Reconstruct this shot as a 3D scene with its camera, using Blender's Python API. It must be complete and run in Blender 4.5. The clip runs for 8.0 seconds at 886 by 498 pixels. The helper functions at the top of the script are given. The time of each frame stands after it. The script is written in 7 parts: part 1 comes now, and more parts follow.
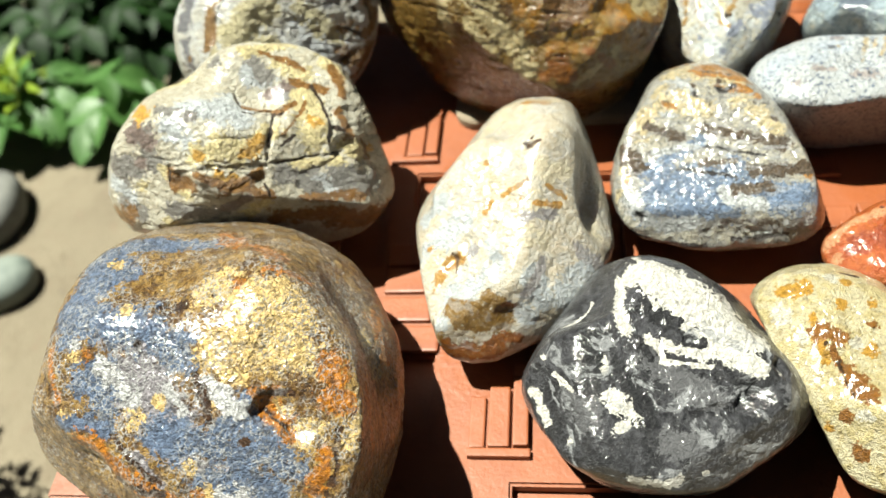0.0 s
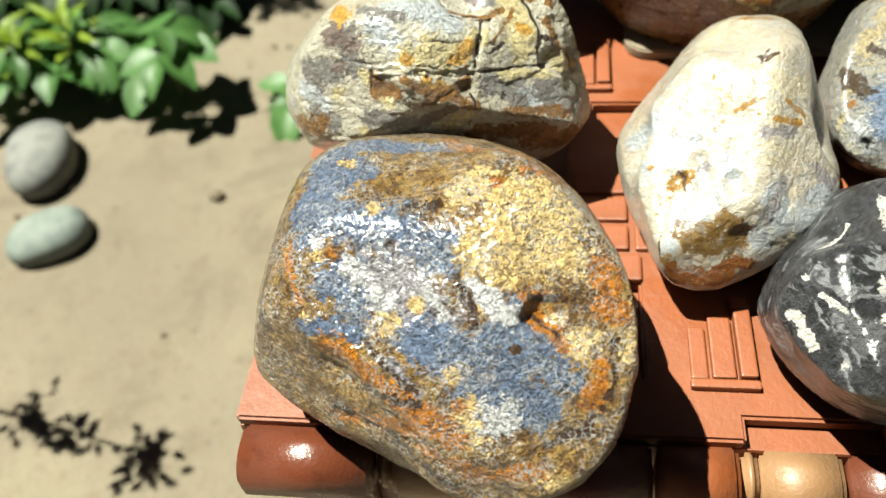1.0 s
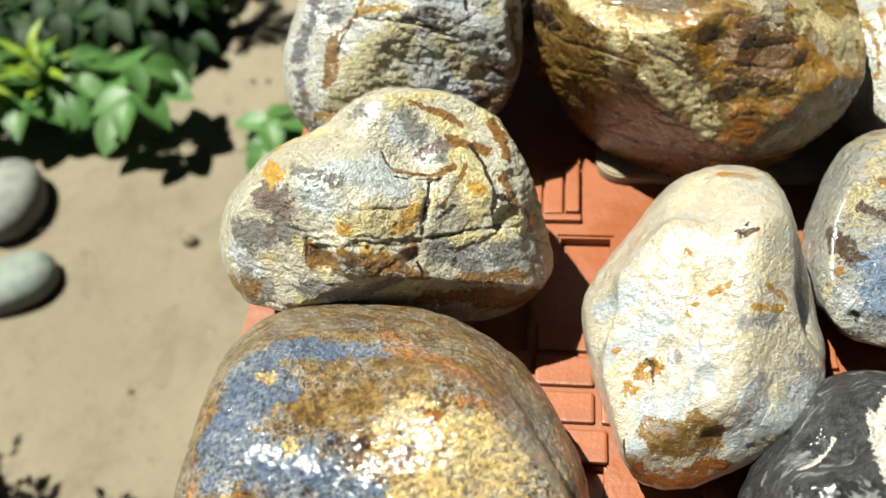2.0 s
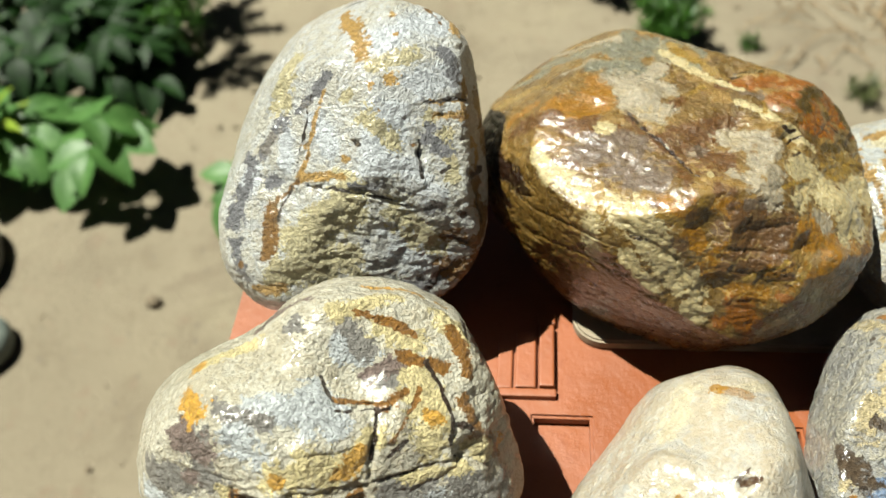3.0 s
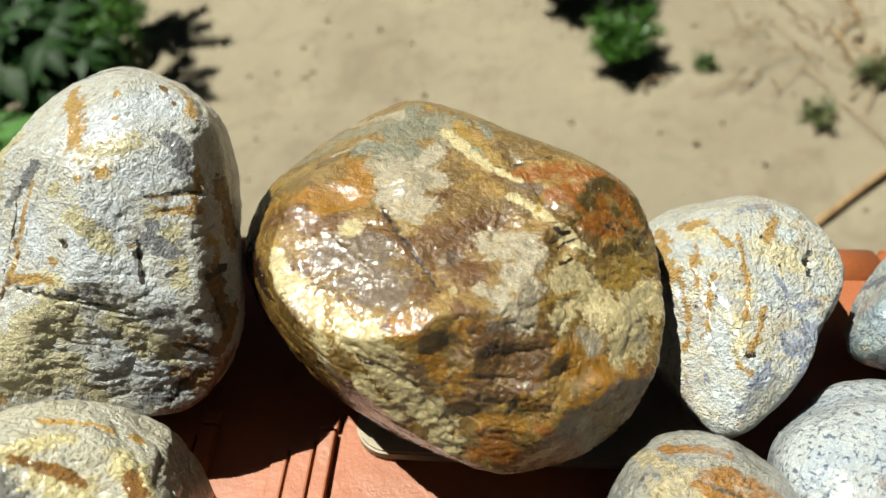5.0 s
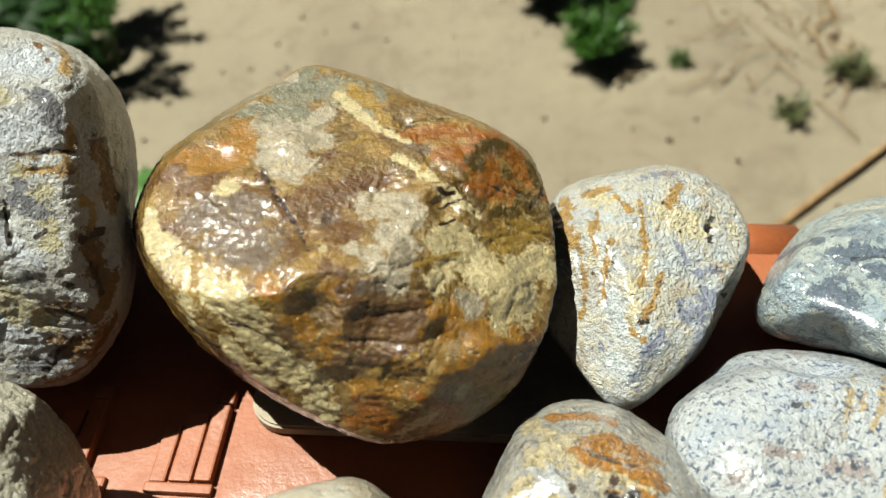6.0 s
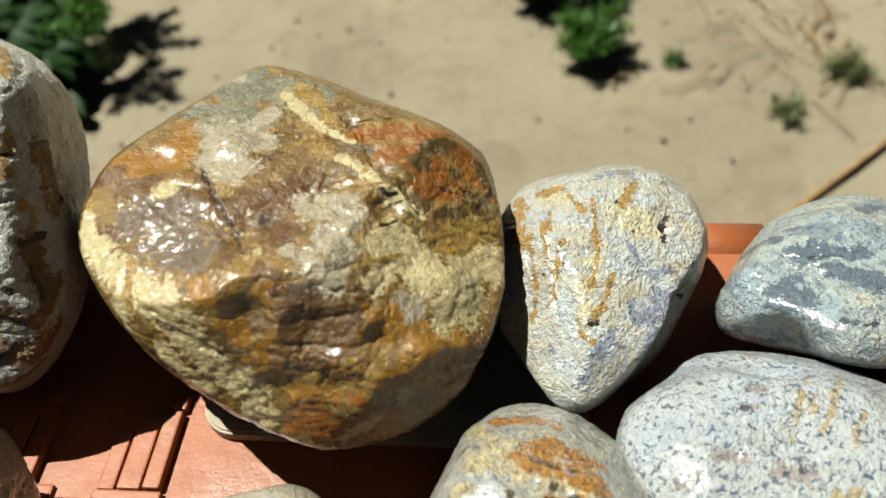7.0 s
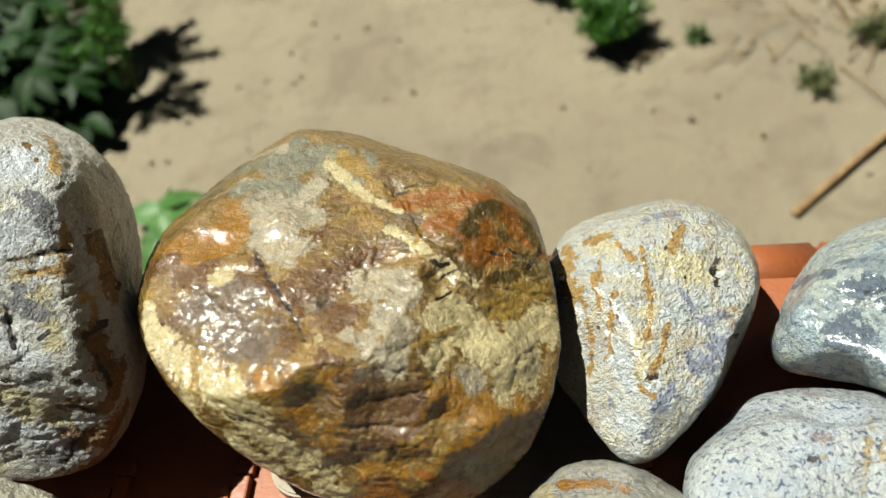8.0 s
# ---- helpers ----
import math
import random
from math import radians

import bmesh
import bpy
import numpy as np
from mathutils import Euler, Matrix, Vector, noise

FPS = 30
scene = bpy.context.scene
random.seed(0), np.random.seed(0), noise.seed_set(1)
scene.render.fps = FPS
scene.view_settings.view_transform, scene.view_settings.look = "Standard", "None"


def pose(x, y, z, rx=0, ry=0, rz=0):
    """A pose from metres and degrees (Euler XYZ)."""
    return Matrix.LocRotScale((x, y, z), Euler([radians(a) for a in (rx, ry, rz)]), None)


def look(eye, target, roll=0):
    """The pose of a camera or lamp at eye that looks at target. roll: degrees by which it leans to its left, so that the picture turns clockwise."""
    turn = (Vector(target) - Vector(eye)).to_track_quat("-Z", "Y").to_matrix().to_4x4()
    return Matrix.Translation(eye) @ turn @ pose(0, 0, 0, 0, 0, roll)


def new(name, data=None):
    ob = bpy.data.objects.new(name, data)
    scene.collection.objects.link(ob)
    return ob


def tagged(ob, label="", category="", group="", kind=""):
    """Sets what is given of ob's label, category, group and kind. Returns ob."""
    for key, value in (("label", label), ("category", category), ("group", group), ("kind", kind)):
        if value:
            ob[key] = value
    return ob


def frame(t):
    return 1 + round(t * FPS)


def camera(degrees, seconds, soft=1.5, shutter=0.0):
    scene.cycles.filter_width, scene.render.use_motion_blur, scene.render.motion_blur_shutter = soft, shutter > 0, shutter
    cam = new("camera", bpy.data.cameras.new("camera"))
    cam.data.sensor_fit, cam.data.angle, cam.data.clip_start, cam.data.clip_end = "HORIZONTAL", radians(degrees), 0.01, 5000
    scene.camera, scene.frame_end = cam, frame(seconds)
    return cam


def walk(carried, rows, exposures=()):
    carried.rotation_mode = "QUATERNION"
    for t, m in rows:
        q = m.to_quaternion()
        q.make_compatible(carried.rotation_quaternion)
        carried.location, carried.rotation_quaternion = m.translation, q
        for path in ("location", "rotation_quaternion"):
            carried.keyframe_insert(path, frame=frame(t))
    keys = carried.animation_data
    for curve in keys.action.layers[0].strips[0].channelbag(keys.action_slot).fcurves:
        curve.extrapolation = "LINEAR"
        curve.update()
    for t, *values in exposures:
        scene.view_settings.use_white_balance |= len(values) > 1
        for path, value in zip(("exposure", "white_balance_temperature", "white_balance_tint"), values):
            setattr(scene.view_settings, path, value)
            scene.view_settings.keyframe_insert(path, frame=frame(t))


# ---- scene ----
cam = camera(54.4, 8.0)
PATH = [
    (0, (0.0598, 0.07, 0.661), (-0.2113, 1.381, -0.825), -9.7),
    (0.5, (0.0145, 0.0546, 0.642), (-0.2633, 1.3414, -0.864), -8.9),
    (1, (-0.0035, 0.0611, 0.643), (-0.2771, 1.3395, -0.871), -8.1),
    (1.2, (-0.0003, 0.0737, 0.647), (-0.2642, 1.3413, -0.877), -7.3),
    (2.3, (0.0055, 0.1331, 0.654), (-0.2393, 1.4225, -0.855), -7.1),
    (2.5, (0.0064, 0.1483, 0.654), (-0.2226, 1.44, -0.856), -6.8),
    (3, (0.0065, 0.1766, 0.663), (-0.2061, 1.4737, -0.844), -6.3),
    (3.5, (0.0228, 0.1971, 0.668), (-0.1868, 1.4945, -0.84), -6.0),
    (4, (0.0345, 0.1998, 0.667), (-0.172, 1.4966, -0.842), -5.7),
    (4.5, (0.046, 0.2044, 0.662), (-0.1575, 1.5017, -0.846), -5.6),
    (5, (0.0678, 0.2216, 0.655), (-0.1426, 1.5179, -0.854), -5.7),
    (5.2, (0.075, 0.2277, 0.655), (-0.121, 1.5078, -0.869), -5.3),
    (6.3, (0.1015, 0.2193, 0.636), (-0.1073, 1.532, -0.859), -5.5),
    (6.5, (0.1063, 0.2209, 0.635), (-0.1122, 1.5313, -0.861), -5.9),
    (7, (0.1078, 0.2242, 0.637), (-0.1098, 1.5357, -0.857), -6.2),
    (7.5, (0.112, 0.2308, 0.647), (-0.116, 1.5439, -0.845), -8.3),
    (8, (0.1028, 0.2386, 0.652), (-0.1814, 1.5064, -0.869), -12.6),
]
walk(cam, [(t, look(eye, target, roll)) for t, eye, target, roll in PATH],
     exposures=[(0, 1.73), (1.2, 1.66), (2.5, 1.48), (4, 1.44), (6.5, 1.35), (8, 1.29)])

# ---- lens: the far ground lies out of focus ----
cam.data.dof.use_dof = True
cam.data.dof.focus_distance = 0.215
cam.data.dof.aperture_fstop = 14.0

# ---- light ----
SUN = Vector((-0.38, 0.09, 0.92)).normalized()
world = bpy.data.worlds.new("sky")
scene.world = world
world.use_nodes = True
wn, wl = world.node_tree.nodes, world.node_tree.links
sky = wn.new("ShaderNodeTexSky")
sky.sky_type = "NISHITA"
sky.sun_disc = False
sky.sun_elevation = math.asin(SUN.z)
sky.sun_rotation = math.atan2(SUN.x, SUN.y)
wn["Background"].inputs["Strength"].default_value = 0.003
wl.new(sky.outputs["Color"], wn["Background"].inputs["Color"])
sun = new("sun", bpy.data.lights.new("sun", "SUN"))
sun.data.energy = 5.0
sun.data.angle = radians(0.53)
sun.data.color = (0.985, 1.0, 0.865)
sun.matrix_world = look(SUN * 5, (0, 0, 0))

TOP = 0.435  # height of the brick plinth's top


# ---- node helpers ----
class Nodes:
    def __init__(self, name):
        self.mat = bpy.data.materials.new(name)
        self.mat.use_nodes = True
        self.n, self.l = self.mat.node_tree.nodes, self.mat.node_tree.links
        self.bsdf = self.n["Principled BSDF"]
        self.co = self.n.new("ShaderNodeTexCoord").outputs["Object"]

    def put(self, socket, value):
        if isinstance(value, bpy.types.NodeSocket):
            self.l.new(value, socket)
        else:
            socket.default_value = value

    def math(self, op, a, b=0.0, c=0.0, clamp=False):
        m = self.n.new("ShaderNodeMath")
        m.operation, m.use_clamp = op, clamp
        for i, v in enumerate((a, b, c)):
            self.put(m.inputs[i], v)
        return m.outputs[0]

    def noise(self, scale, detail=4.0, rough=0.55, warp=0.0, co=None):
        t = self.n.new("ShaderNodeTexNoise")
        t.inputs["Scale"].default_value, t.inputs["Detail"].default_value = scale, detail
        t.inputs["Roughness"].default_value, t.inputs["Distortion"].default_value = rough, warp
        self.l.new(co or self.co, t.inputs["Vector"])
        return t.outputs["Fac"]

    def cells(self, scale, feature="F1", co=None):
        t = self.n.new("ShaderNodeTexVoronoi")
        t.feature = feature
        t.inputs["Scale"].default_value = scale
        self.l.new(co or self.co, t.inputs["Vector"])
        return t.outputs["Distance"]

    def warped(self, scale, amount):
        t = self.n.new("ShaderNodeTexNoise")
        t.inputs["Scale"].default_value, t.inputs["Detail"].default_value = scale, 3.0
        self.l.new(self.co, t.inputs["Vector"])
        m = self.n.new("ShaderNodeVectorMath")
        m.operation = "MULTIPLY_ADD"
        self.l.new(t.outputs["Color"], m.inputs[0])
        m.inputs[1].default_value = (amount,) * 3
        self.l.new(self.co, m.inputs[2])
        return m.outputs[0]

    def step(self, value, lo, hi):
        m = self.n.new("ShaderNodeMapRange")
        m.interpolation_type = "SMOOTHSTEP"
        self.put(m.inputs["Value"], value)
        m.inputs["From Min"].default_value, m.inputs["From Max"].default_value = lo, hi
        return m.outputs["Result"]

    def mix(self, fac, a, b, mode="MIX"):
        m = self.n.new("ShaderNodeMix")
        m.data_type, m.blend_type = "RGBA", mode
        self.put(m.inputs[0], fac)
        for i, v in ((6, a), (7, b)):
            self.put(m.inputs[i], (*v, 1.0) if isinstance(v, tuple) and len(v) == 3 else v)
        return m.outputs[2]

    def attribute(self, name):
        a = self.n.new("ShaderNodeAttribute")
        a.attribute_name = name
        return a.outputs["Fac"]

    def random(self):
        return self.n.new("ShaderNodeObjectInfo").outputs["Random"]

    def bump(self, height, strength, distance, normal=None):
        b = self.n.new("ShaderNodeBump")
        b.inputs["Strength"].default_value, b.inputs["Distance"].default_value = strength, distance
        self.l.new(height, b.inputs["Height"])
        if normal is not None:
            self.l.new(normal, b.inputs["Normal"])
        return b.outputs["Normal"]

    def done(self, colour, rough, normal=None, coat=0.0, coat_rough=0.1):
        self.put(self.bsdf.inputs["Base Color"], (*colour, 1.0) if isinstance(colour, tuple) else colour)
        self.put(self.bsdf.inputs["Roughness"], rough)
        if normal is not None:
            self.l.new(normal, self.bsdf.inputs["Normal"])
        self.bsdf.inputs["Coat Weight"].default_value = coat
        self.bsdf.inputs["Coat Roughness"].default_value = coat_rough
        return self.mat


def rgb(r, g, b):
    """The base colour of a surface that shows these 0..255 display values in full sun."""
    return tuple(0.30 * ((v / 255 + 0.055) / 1.055) ** 2.4 if v > 10 else 0.30 * v / 255 / 12.92 for v in (r, g, b))


def stone_material(name, base, base2, colours, speck, speck_amount=0.4, wet=0.5, glow=0.0, crisp=0.07, streak=None, vein=0.0, vein_colour=(0.4, 0.36, 0.28), web=0.0, web_colour=(0.4, 0.4, 0.42), speck_scale=560.0, speck_cut=0.56, relief=0.8, gloss=0.3, shards=0.0, grain=0.6, sparkle=1.0, wander=1.0, gain=1.0):
    """Weathered stone: a mottled base, patches of colour that follow the stone's own mask attributes with ragged rims, streaks, webs, specks, pits and a wet skin."""
    k = Nodes(name)
    base, base2 = (tuple(min(0.6, v * gain) for v in c) for c in (base, base2))
    colours = {key: tuple(min(0.6, v * gain) for v in c) for key, c in colours.items()}

    def shifted(v):
        m = k.n.new("ShaderNodeVectorMath")
        m.operation = "ADD"
        k.l.new(k.co, m.inputs[0])
        m.inputs[1].default_value = (v, -1.7 * v, 0.6 * v)
        return m.outputs[0]

    def ragged(v):
        co, total = shifted(v), None
        for scale, amount, warp in ((80.0, 1.1, 0.6), (210.0, 1.5, 0.9), (620.0, 1.3, 0.6), (1900.0, 0.8, 0.2)):
            t = k.math("MULTIPLY", k.math("SUBTRACT", k.noise(scale, 2.0, 0.6, warp, co), 0.5), amount * wander)
            total = t if total is None else k.math("ADD", total, t)
        return total

    fine, mid, grit = k.noise(1300.0, 3.0, 0.65), k.noise(320.0, 6.0, 0.68, 0.5), k.noise(2600.0, 2.0, 0.6)
    rags = [ragged(0.0), ragged(3.1), ragged(5.7)]
    col = k.mix(k.step(rags[0], -0.2, 0.2), base, base2)
    if shards:
        v = k.n.new("ShaderNodeTexVoronoi")
        v.inputs["Scale"].default_value = 130.0
        k.l.new(k.warped(60.0, 0.02), v.inputs["Vector"])
        cell = k.n.new("ShaderNodeSeparateColor")
        k.l.new(v.outputs["Color"], cell.inputs[0])
        col = k.mix(k.math("MULTIPLY", k.step(cell.outputs[0], 0.5, 0.9), shards), col, tuple(v * 0.45 for v in base))
        col = k.mix(k.math("MULTIPLY", k.step(cell.outputs[1], 0.55, 0.95), shards * 0.7), col, tuple(min(0.4, v * 1.7) for v in base2))
    lines = None
    for i, (key, colour) in enumerate(colours.items()):
        m = k.math("ADD", k.attribute("patch_" + key), rags[i % 3])
        tone = k.noise(750.0, 4.0, 0.72, 0.4, shifted(1.0 + i))
        tint = k.mix(k.step(tone, 0.34, 0.66), tuple(v * (1 - 0.5 * grain) for v in colour), tuple(min(0.6, v * (1 + 0.4 * grain)) for v in colour))
        cover = k.step(m, 0.50 - crisp, 0.50 + crisp)
        col = k.mix(cover, col, tint)
        lines = cover
    if streak:
        colour, amount, stretch, turn, cut = streak
        mp = k.n.new("ShaderNodeMapping")
        mp.inputs["Scale"].default_value = stretch
        mp.inputs["Rotation"].default_value = tuple(radians(v) for v in turn)
        k.l.new(k.warped(70.0, 0.012), mp.inputs["Vector"])
        s = k.noise(1.0, 6.0, 0.66, 0.6, mp.outputs[0])
        col = k.mix(k.math("MULTIPLY", k.step(s, cut, cut + 0.05), amount), col, colour)
    if web:
        edge = k.cells(700.0, "DISTANCE_TO_EDGE", k.warped(500.0, 0.0025))
        some = k.step(k.noise(110.0, 4.0, 0.65), 0.40, 0.58)
        col = k.mix(k.math("MULTIPLY", k.math("MULTIPLY", k.math("SUBTRACT", 1.0, k.step(edge, 0.02, 0.14)), some), web), col, web_colour)
    sp = k.step(k.noise(speck_scale, 3.0, 0.6, 0.6), speck_cut, speck_cut + 0.06)
    col = k.mix(k.math("MULTIPLY", sp, speck_amount), col, speck)
    if vein:
        edge = k.cells(95.0, "DISTANCE_TO_EDGE", k.warped(120.0, 0.016))
        broken = k.step(k.noise(60.0, 3.0), 0.45, 0.62)
        col = k.mix(k.math("MULTIPLY", k.math("MULTIPLY", k.math("SUBTRACT", 1.0, k.step(edge, 0.0, 0.045)), broken), vein), col, vein_colour)
    stain = k.math("ADD", k.math("MULTIPLY", k.step(k.noise(260.0, 6.0, 0.72, 0.6, shifted(5.0)), 0.30, 0.66), 0.36), k.math("MULTIPLY", k.step(k.noise(1100.0, 4.0, 0.7, 0.3, shifted(7.0)), 0.30, 0.62), 0.42))
    value = k.n.new("ShaderNodeCombineColor")
    for i in range(3):
        k.l.new(k.math("ADD", stain, (0.76, 0.745, 0.72)[i]), value.inputs[i])
    col = k.mix(grain, col, value.outputs[0], "MULTIPLY")
    pits = k.step(k.cells(330.0, co=k.warped(200.0, 0.003)), 0.06, 0.30)
    hole = k.math("MULTIPLY", k.math("SUBTRACT", 1.0, pits), k.step(k.noise(140.0, 3.0), 0.48, 0.58))
    col = k.mix(k.math("MULTIPLY", hole, 0.5 * grain), col, tuple(0.3 * v for v in speck))
    h = k.math("ADD", k.math("MULTIPLY", fine, 0.6), k.math("ADD", k.math("MULTIPLY", mid, 1.2), k.math("MULTIPLY", grit, 0.25)))
    h = k.math("ADD", k.math("ADD", h, k.math("MULTIPLY", pits, 0.25)), k.math("MULTIPLY", rags[0], 0.5))
    h = k.math("SUBTRACT", h, k.math("MULTIPLY", lines, 0.35))
    nrm = k.bump(h, 0.9, 0.0014 * relief)
    if shards:
        nrm = k.bump(cell.outputs[2], 0.5, 0.0008, nrm)
    if glow:
        k.bsdf.inputs["Subsurface Weight"].default_value = glow
        k.bsdf.inputs["Subsurface Radius"].default_value = (0.0040, 0.0030, 0.0018)
        k.bsdf.inputs["Subsurface Scale"].default_value = 1.0
    k.bsdf.inputs["Specular IOR Level"].default_value = 0.4
    skin = k.math("ADD", k.noise(420.0, 3.0, 0.6, 0.4), k.math("MULTIPLY", k.noise(1700.0, 2.0), 0.35))
    k.l.new(k.bump(skin, 1.0, 0.00024 * sparkle), k.bsdf.inputs["Coat Normal"])
    return k.done(col, k.math("ADD", gloss, k.math("MULTIPLY", mid, 0.34)), nrm, wet, 0.11)


def clay_material(name, colour, dark, gloss=0.46):
    k = Nodes(name)
    n1, n2, n3 = k.noise(24.0, 5.0), k.noise(160.0, 5.0, 0.65), k.noise(900.0, 3.0)
    col = k.mix(k.step(n1, 0.35, 0.70), colour, tuple(v * 0.80 for v in colour))
    col = k.mix(k.math("MULTIPLY", k.step(n2, 0.52, 0.72), 0.45), col, dark)
    col = k.mix(k.math("MULTIPLY", k.random(), 0.25), col, tuple(v * 0.8 for v in colour))
    dust = k.step(k.noise(70.0, 6.0, 0.7), 0.58, 0.74)
    col = k.mix(k.math("MULTIPLY", dust, 0.18), col, (0.20, 0.12, 0.078))
    wet = k.step(k.noise(34.0, 3.0, 0.5), 0.50, 0.60)
    rough = k.math("SUBTRACT", k.math("ADD", gloss, k.math("MULTIPLY", n2, 0.25)), k.math("MULTIPLY", wet, 0.14))
    h = k.math("ADD", n2, k.math("MULTIPLY", n3, 0.3))
    return k.done(col, rough, k.bump(h, 0.5, 0.0007), 0.08, 0.22)


def soil_material():
    k = Nodes("sandy_soil")
    n1, n2, n3, n4 = k.noise(2.6, 5.0, 0.6, 0.5), k.noise(17.0, 6.0, 0.65), k.noise(150.0, 5.0, 0.65), k.noise(900.0, 3.0)
    col = k.mix(k.step(n1, 0.36, 0.66), rgb(178, 163, 137), rgb(195, 180, 152))
    col = k.mix(k.math("MULTIPLY", k.step(n2, 0.50, 0.72), 0.55), col, rgb(152, 134, 108))
    col = k.mix(k.math("MULTIPLY", k.step(k.noise(5.5, 4.0), 0.55, 0.68), 0.5), col, rgb(202, 188, 156))
    col = k.mix(k.math("MULTIPLY", k.step(n3, 0.58, 0.70), 0.5), col, rgb(126, 106, 82))
    col = k.mix(k.math("MULTIPLY", k.step(k.noise(9.0, 5.0, 0.65, 0.8), 0.52, 0.66), 0.6), col, rgb(158, 142, 118))
    col = k.mix(k.math("MULTIPLY", k.step(k.noise(42.0, 4.0, 0.6, 0.5), 0.58, 0.68), 0.5), col, rgb(176, 150, 126))
    grit = k.step(k.cells(75.0), 0.10, 0.24)
    col = k.mix(k.math("MULTIPLY", k.math("SUBTRACT", 1.0, grit), k.step(n2, 0.48, 0.60)), col, rgb(150, 138, 122))
    h = k.math("ADD", k.math("ADD", k.math("MULTIPLY", n2, 1.4), n3), k.math("MULTIPLY", n4, 0.3))
    return k.done(col, 0.95, k.bump(h, 0.6, 0.006))


def leaf_material(name, colour, pale, gloss=0.42):
    k = Nodes(name)
    v = k.step(k.noise(60.0, 4.0), 0.35, 0.7)
    col = k.mix(v, colour, pale)
    col = k.mix(k.math("MULTIPLY", k.random(), 0.5), col, tuple(c * 0.5 for c in colour))
    m = k.done(col, gloss, k.bump(k.noise(240.0, 3.0), 0.4, 0.001))
    k.bsdf.inputs["Specular IOR Level"].default_value = 0.22
    trans = k.n.new("ShaderNodeBsdfTranslucent")
    k.l.new(col, trans.inputs["Color"])
    both = k.n.new("ShaderNodeMixShader")
    both.inputs[0].default_value = 0.28
    k.l.new(k.bsdf.outputs[0], both.inputs[1])
    k.l.new(trans.outputs[0], both.inputs[2])
    k.l.new(both.outputs[0], k.n["Material Output"].inputs["Surface"])
    return m


def plain_material(name, colour, dark, rough=0.8, scale=120.0):
    k = Nodes(name)
    n1, n2 = k.noise(scale, 5.0, 0.65), k.noise(scale * 6, 3.0)
    col = k.mix(k.step(n1, 0.38, 0.68), colour, dark)
    return k.done(col, rough, k.bump(k.math("ADD", n1, k.math("MULTIPLY", n2, 0.4)), 0.5, 0.0012))


TERRACOTTA = clay_material("terracotta", rgb(212, 116, 60), rgb(178, 86, 42))
TAN_CLAY = clay_material("tan_clay", rgb(222, 168, 116), rgb(186, 126, 80))
BROWN_AND_SHADED_CLAY = clay_material("brown_and_shaded_clay", rgb(156, 84, 56), rgb(96, 46, 28), 0.28)
CREAM = plain_material("cream_slab", rgb(222, 206, 178), rgb(196, 176, 146), 0.6, 60.0)
SOIL = soil_material()
# bed leaves: the shade among them is put into this near-black green
LEAF_SHADED = leaf_material("leaf_shaded_green", (0.005, 0.019, 0.003), (0.016, 0.052, 0.008), 0.6)
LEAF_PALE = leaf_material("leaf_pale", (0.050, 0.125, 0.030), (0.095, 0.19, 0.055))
LEAF_LIME = leaf_material("leaf_lime", (0.13, 0.20, 0.014), (0.20, 0.27, 0.03))
FERN = leaf_material("feathery_green", (0.026, 0.075, 0.010), (0.055, 0.125, 0.02))
OLIVE = leaf_material("olive_weed", (0.07, 0.085, 0.03), (0.13, 0.13, 0.06))
STEM = plain_material("stem_green", (0.06, 0.10, 0.03), (0.04, 0.06, 0.018))
DRY = plain_material("dry_stalk", rgb(212, 172, 118), rgb(160, 120, 76), 0.85, 90.0)
GREY_STONE = plain_material("grey_stone", rgb(178, 178, 170), rgb(140, 142, 138), 0.8, 50.0)
GREEN_STONE = plain_material("greenish_stone", rgb(172, 184, 172), rgb(140, 154, 146), 0.75, 50.0)
CLOD = plain_material("soil_clod", rgb(172, 154, 126), rgb(128, 110, 88), 0.95, 160.0)


# ---- mesh helpers ----
def part(name, bm, material, parent=None, label="", smooth=False):
    """Links a bmesh as one mesh object, under a thing or a part."""
    me = bpy.data.meshes.new(name)
    if bm.faces:
        bmesh.ops.recalc_face_normals(bm, faces=bm.faces)
    bm.to_mesh(me)
    bm.free()
    me.materials.append(material)
    if smooth:
        me.shade_smooth()
    ob = new(name, me)
    ob.parent = parent
    if label:
        tagged(ob, label)
    return ob


def shared(name, me, parent, m=None):
    ob = new(name, me)
    ob.parent = parent
    if m is not None:
        ob.matrix_basis = m
    return ob


def box(bm, x0, x1, y0, y1, z0, z1, bevel=0.0, seg=2):
    r = bmesh.ops.create_cube(bm, size=1.0, matrix=Matrix.LocRotScale(((x0 + x1) / 2, (y0 + y1) / 2, (z0 + z1) / 2), None, (x1 - x0, y1 - y0, z1 - z0)))
    if bevel:
        edges = {e for v in r["verts"] for e in v.link_edges}
        bmesh.ops.bevel(bm, geom=list(edges), offset=bevel, segments=seg, profile=0.6, affect="EDGES")
    return bm


